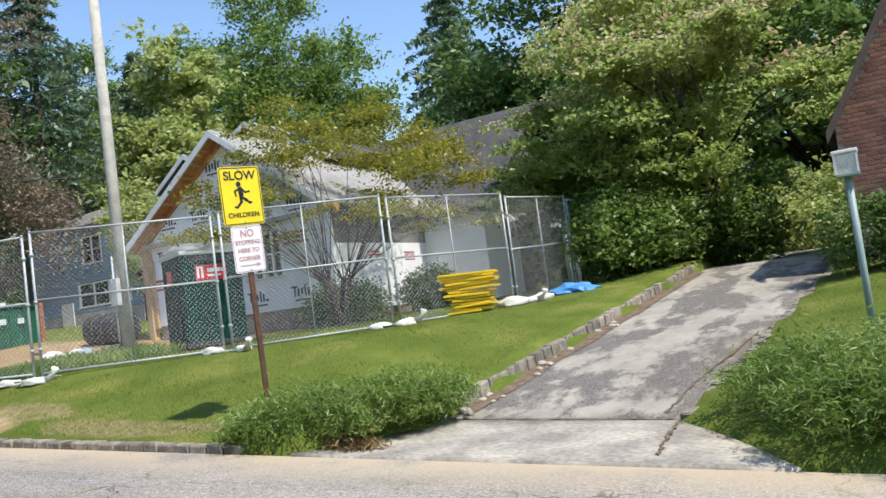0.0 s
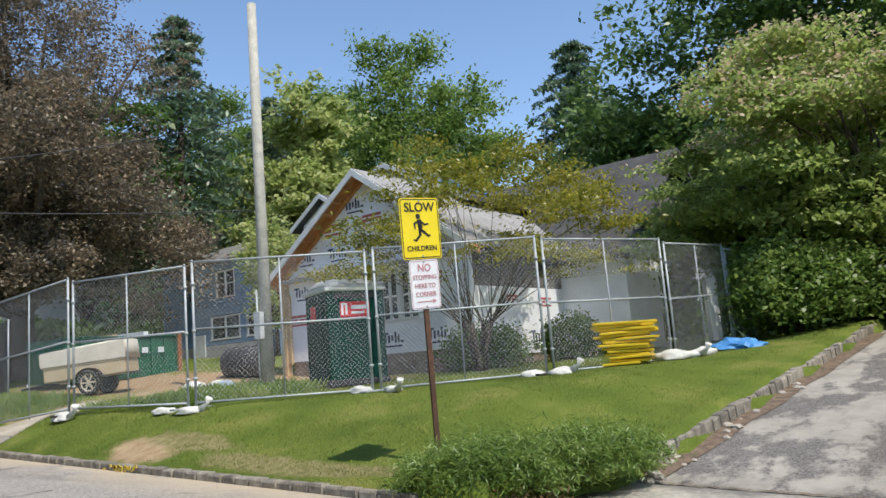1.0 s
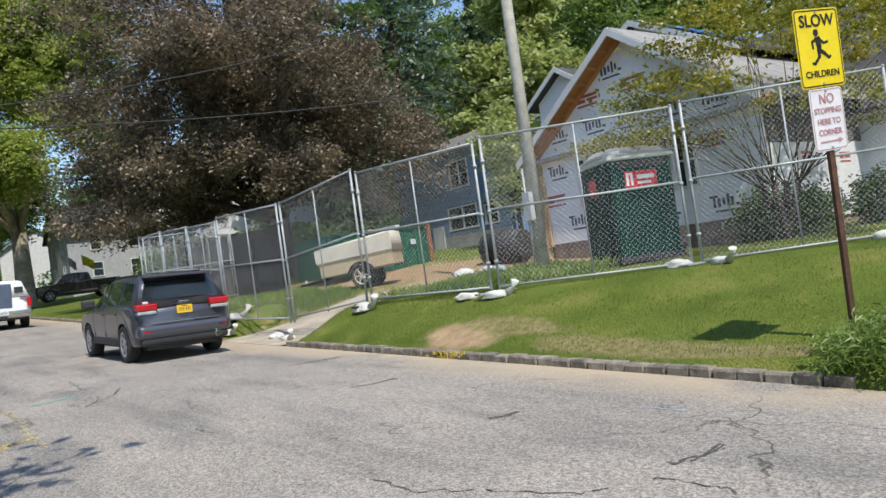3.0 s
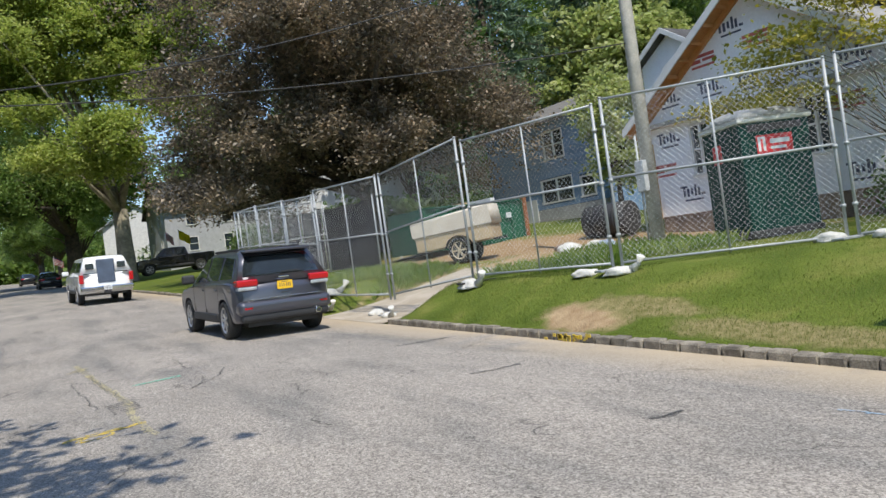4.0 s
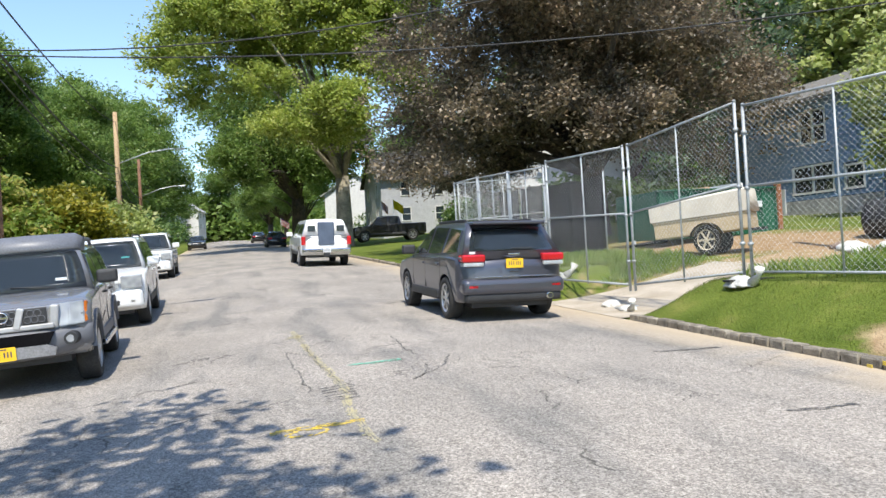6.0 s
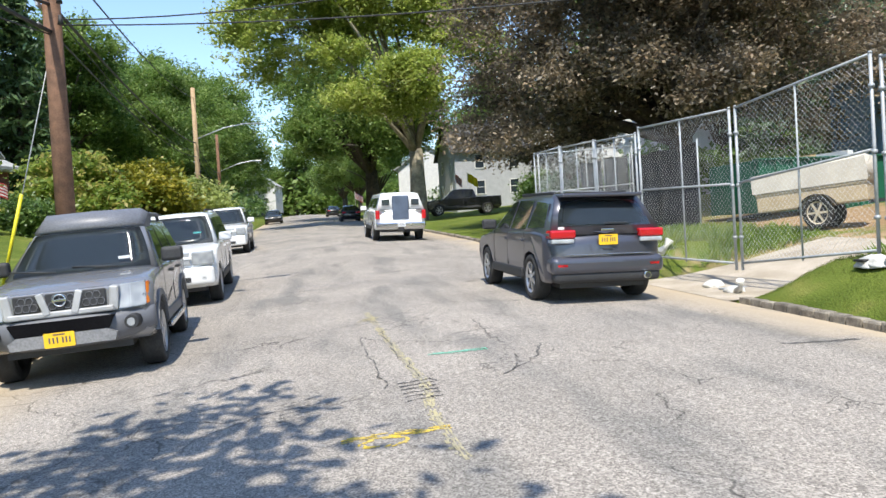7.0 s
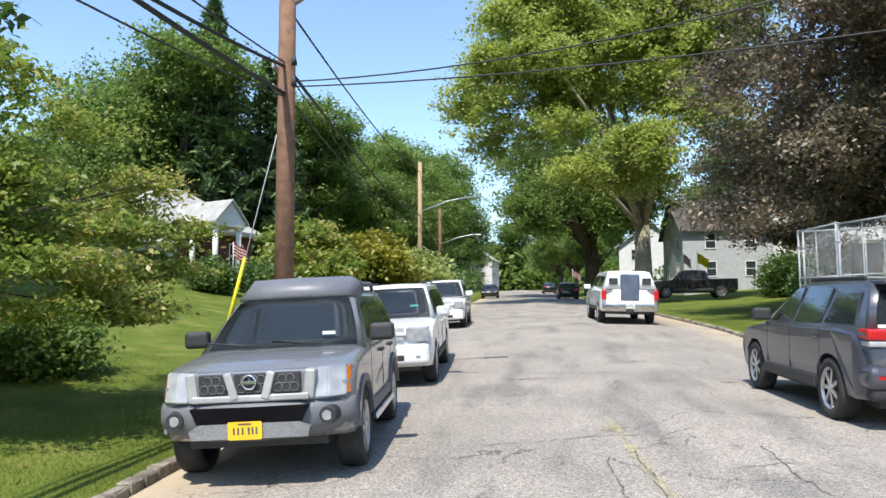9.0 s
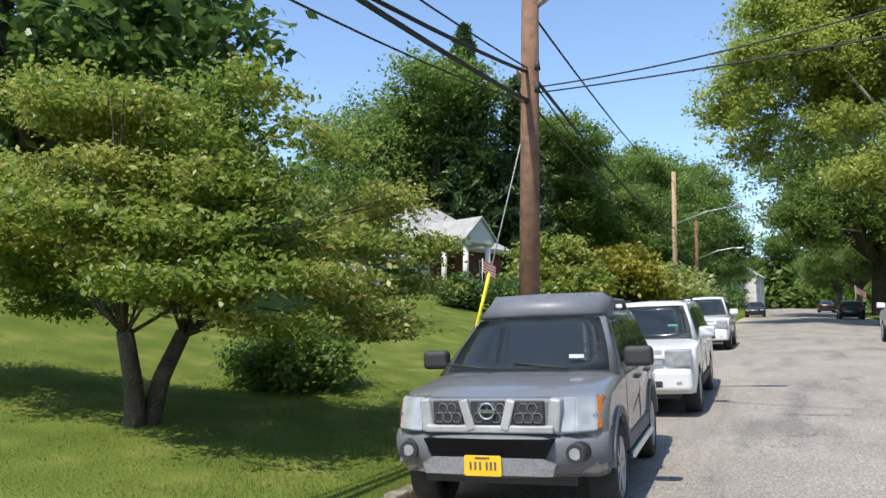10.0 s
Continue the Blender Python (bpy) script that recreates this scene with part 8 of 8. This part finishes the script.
far_house("white_house", "pale house among trees beyond the copper beech", pose(-58, 24, land(-58, 24) + 0.3, 0, 0, 75), 9, 10, 6.0, 3.0, FAR_WHITE, SHINGLE)

# ---- paint on the street ----
MARK_YELLOW = mat("yellow_marking_paint", (0.75, 0.52, 0.03), (0.55, 0.42, 0.12), scale=9, fine=60, rough=0.8, amount=0.3)
MARK_GREEN = mat("green_marking_paint", (0.12, 0.48, 0.33), (0.22, 0.42, 0.33), scale=9, fine=60, rough=0.8, amount=0.3)
MARK_FADED = mat("faded_marking_paint", (0.46, 0.40, 0.22), (0.30, 0.28, 0.22), scale=9, fine=60, rough=0.85, amount=0.3)
MARK_BLUE = mat("blue_marking_paint", (0.25, 0.38, 0.50), (0.32, 0.36, 0.40), scale=9, fine=60, rough=0.85, amount=0.3)
TAR = mat("tar_streak", (0.06, 0.058, 0.055), (0.10, 0.098, 0.095), scale=9, fine=60, rough=0.9)


def brush(name, label, pts, width, material, seed=0):
    """A sprayed line with uneven edges lying on the street."""
    rnd = random.Random(seed)
    bm = bmesh.new()
    pts = [Vector(p) for p in pts]
    fine = []
    for a, b in zip(pts, pts[1:]):
        k = max(2, int((b - a).length / 0.04))
        fine += [a.lerp(b, i / k) for i in range(k)]
    fine.append(pts[-1])
    strands = max(3, int(width / 0.014))
    for s in range(strands):
        prev, on = None, True
        u = (s + 0.5) / strands - 0.5
        edge = abs(u) * 2
        for i, p in enumerate(fine):
            d = (fine[min(i + 1, len(fine) - 1)] - fine[max(i - 1, 0)]).normalized()
            side = Vector((-d.y, d.x))
            c = p + side * width * (u + rnd.uniform(-0.05, 0.05))
            nn = side * width / strands * rnd.uniform(0.3, 0.62)
            if rnd.random() < 0.10 + 0.35 * edge:
                prev = None
                continue
            cur = [bm.verts.new((q.x, q.y, road_z(q.x, q.y) + 0.005)) for q in (c + nn, c - nn)]
            if prev:
                bm.faces.new((prev[0], prev[1], cur[1], cur[0]))
            prev = cur
    t = thing(name, label, "road marking")
    part("paint", bm, material, t)
    return t


brush("paint_mark", "bright yellow survey arrow sprayed on the asphalt", [(-13.46, 0.82), (-13.45, 1.25), (-13.43, 1.62)], 0.12, MARK_YELLOW, 1)
brush("paint_mark", "yellow sprayed loop on the asphalt", [(-13.30 + 0.10 * math.cos(a), 1.12 + 0.17 * math.sin(a)) for a in (i * 0.4 for i in range(17))], 0.05, MARK_YELLOW, 2)
brush("paint_mark", "green survey mark sprayed on the asphalt", [(-16.12, 1.9), (-16.05, 2.2), (-16.04, 2.55)], 0.15, MARK_GREEN, 4)
brush("paint_mark", "faded yellow mark on the asphalt", [(-19.3, 1.45), (-19.2, 1.65)], 0.5, MARK_FADED, 5)
brush("paint_mark", "faded yellow centre line worn into the asphalt", [(-20.02, 1.58), (-17.38, 1.6), (-16.04, 1.64), (-14.95, 1.66), (-13.75, 1.56), (-12.69, 1.57)], 0.11, MARK_FADED, 6)
for i, pts in enumerate(([(-17.76, 1.3), (-16.62, 1.28), (-15.36, 1.3), (-14.75, 1.32)], [(-17.95, 1.59), (-16.14, 1.61), (-15.17, 1.67), (-14.78, 1.84)], [(-18.34, 2.91), (-16.79, 2.79), (-16.23, 2.86)], [(-16.15, 3.19), (-15.52, 2.95), (-14.78, 2.42), (-15.37, 2.71), (-15.75, 2.77)], [(-18.54, 0.06), (-18.66, 0.87), (-18.86, 1.26), (-18.81, 2.03), (-19.26, 2.59)], [(-8.48, 2.88), (-7.95, 2.93), (-7.73, 3.16), (-7.17, 3.41), (-6.96, 3.73)], [(-6.93, 3.99), (-6.72, 4.04), (-6.45, 4.07), (-6.08, 3.82)])):
    rn = random.Random(i)
    fine = [Vector(a).lerp(Vector(b), k / 6) + Vector((rn.uniform(-0.035, 0.035), rn.uniform(-0.035, 0.035))) for a, b in zip(pts, pts[1:]) for k in range(6)]
    brush("road_crack", "ragged dark crack in the asphalt", fine, 0.022, TAR, 60 + i)
brush("paint_mark", "short faint blue mark on the asphalt", [(-8.28, 5.61), (-7.75, 5.68)], 0.06, MARK_BLUE, 7)
for i in range(6):
    brush("tyre_scuff", "short dark scuff across the asphalt", [(-14.97 + i * 0.13, 1.42), (-15.01 + i * 0.13, 1.74)], 0.045, TAR, 20 + i)
    brush("tyre_scuff", "short faint scuff across the asphalt", [(-14.77 + i * 0.11, 0.36), (-14.87 + i * 0.11, 0.62)], 0.025, TAR, 30 + i)
for i, (x, y, l) in enumerate(((-12.2, 4.9, 0.7), (-15.3, 5.6, 0.9), (-9.2, 4.6, 0.35), (-24.5, 0.1, 1.1), (-7.0, 4.3, 0.6))):
    brush("tar_patch", "dark tar stain on the asphalt", [(x, y), (x + 0.05, y + l * 0.5), (x + 0.02, y + l)], 0.09, TAR, 40 + i)

# yellow survey paint on the kerb
kp = thing("kerb_paint", "yellow survey paint splashed over kerb stones", "paint mark", Matrix.Translation(kerb_pt(-12.95, KR)))
bm = bmesh.new()
rn = random.Random(5)
for i in range(26):
    u, w_, h_ = rn.gauss(0, 0.16), rn.uniform(0.012, 0.05), rn.uniform(0.01, 0.03)
    z_ = rn.uniform(-0.09, -0.01)
    box(bm, u - w_, u + w_, -0.030, -0.016, z_ - h_, z_ + h_)
tagged(part("splash", bm, MARK_YELLOW, kp), kind="stuff")

# earth and litter in the gutter beside the driveway
SOIL = mat("gutter_soil", (0.20, 0.14, 0.09), (0.10, 0.07, 0.05), scale=7, fine=40, rough=0.95, bump=0.8, amount=0.4)
verts, faces = [], []
ys = axis([(9.2, 20.0, 0.25)])
for y in ys:
    w = 0.28 + 0.10 * noise.noise((y * 0.8, 1, 1))
    for x in (drive_left(y) + 0.02, drive_left(y) + 0.02 + w * 0.5, drive_left(y) + 0.02 + w):
        verts.append((x, y, drive_z(x, y) + 0.028 - 0.018 * abs(x - drive_left(y)) / 0.3 + 0.006 * noise.noise((x * 6, y * 6, 0))))
for j in range(len(ys) - 1):
    for i in range(2):
        a = j * 3 + i
        faces.append((a, a + 1, a + 4, a + 3))
tagged(new("trim_gutter_soil", mesh_from("trim_gutter_soil", verts, faces, SOIL, True)), "strip of dark earth and leaf litter beside the driveway", "earth", kind="structure")
rnd = random.Random(8)
for i in range(22):
    y = rnd.uniform(8.6, 14.5)
    x = drive_left(y) + rnd.uniform(0.05, 0.32)
    s_ = rnd.uniform(0.03, 0.085)
    bm = bmesh.new()
    bmesh.ops.create_icosphere(bm, subdivisions=2, radius=s_)
    for v in bm.verts:
        v.co *= 1 + 0.3 * noise.noise(v.co * 20 + Vector((i, 0, 0)))
        v.co.z *= 0.6
    st = thing("loose_stone", "pale loose stone lying in the driveway gutter", "stone", pose(x, y, drive_z(x, y) + s_ * 0.3), group="loose stones")
    part("rock", bm, mat("pale_stone", (0.46, 0.41, 0.34), (0.34, 0.30, 0.25), scale=9, rough=0.9, bump=0.5, obj=0.2), st)
# ragged joint and cracks across the driveway
for i, pts in enumerate(([(-5.3, 8.975), (-4.5, 8.98), (-3.6, 8.97), (-2.4, 8.98)], [(-2.55, 9.2), (-2.45, 10.4), (-2.2, 11.6), (-1.95, 13.0)], [(-2.2, 7.3), (-2.3, 8.1), (-2.35, 8.9)])):
    bm = bmesh.new()
    prev = None
    rn = random.Random(i)
    fine = [Vector(a).lerp(Vector(b), k / 14) for a, b in zip(pts, pts[1:]) for k in range(15)]
    for q in fine:
        q = q + Vector((rn.uniform(-0.02, 0.02), rn.uniform(-0.015, 0.015)))
        d = Vector((0, 1)) if i == 0 else Vector((1, 0))
        w = rn.uniform(0.008, 0.028)
        cur = [bm.verts.new((q.x + d.x * k, q.y + d.y * k, drive_z(q.x, q.y) + 0.018)) for k in (-w, w)]
        if prev:
            bm.faces.new((prev[0], prev[1], cur[1], cur[0]))
        prev = cur
    t = thing("pavement_crack", "dark earth-filled crack across the concrete", "crack")
    part("fill", bm, SOIL, t)
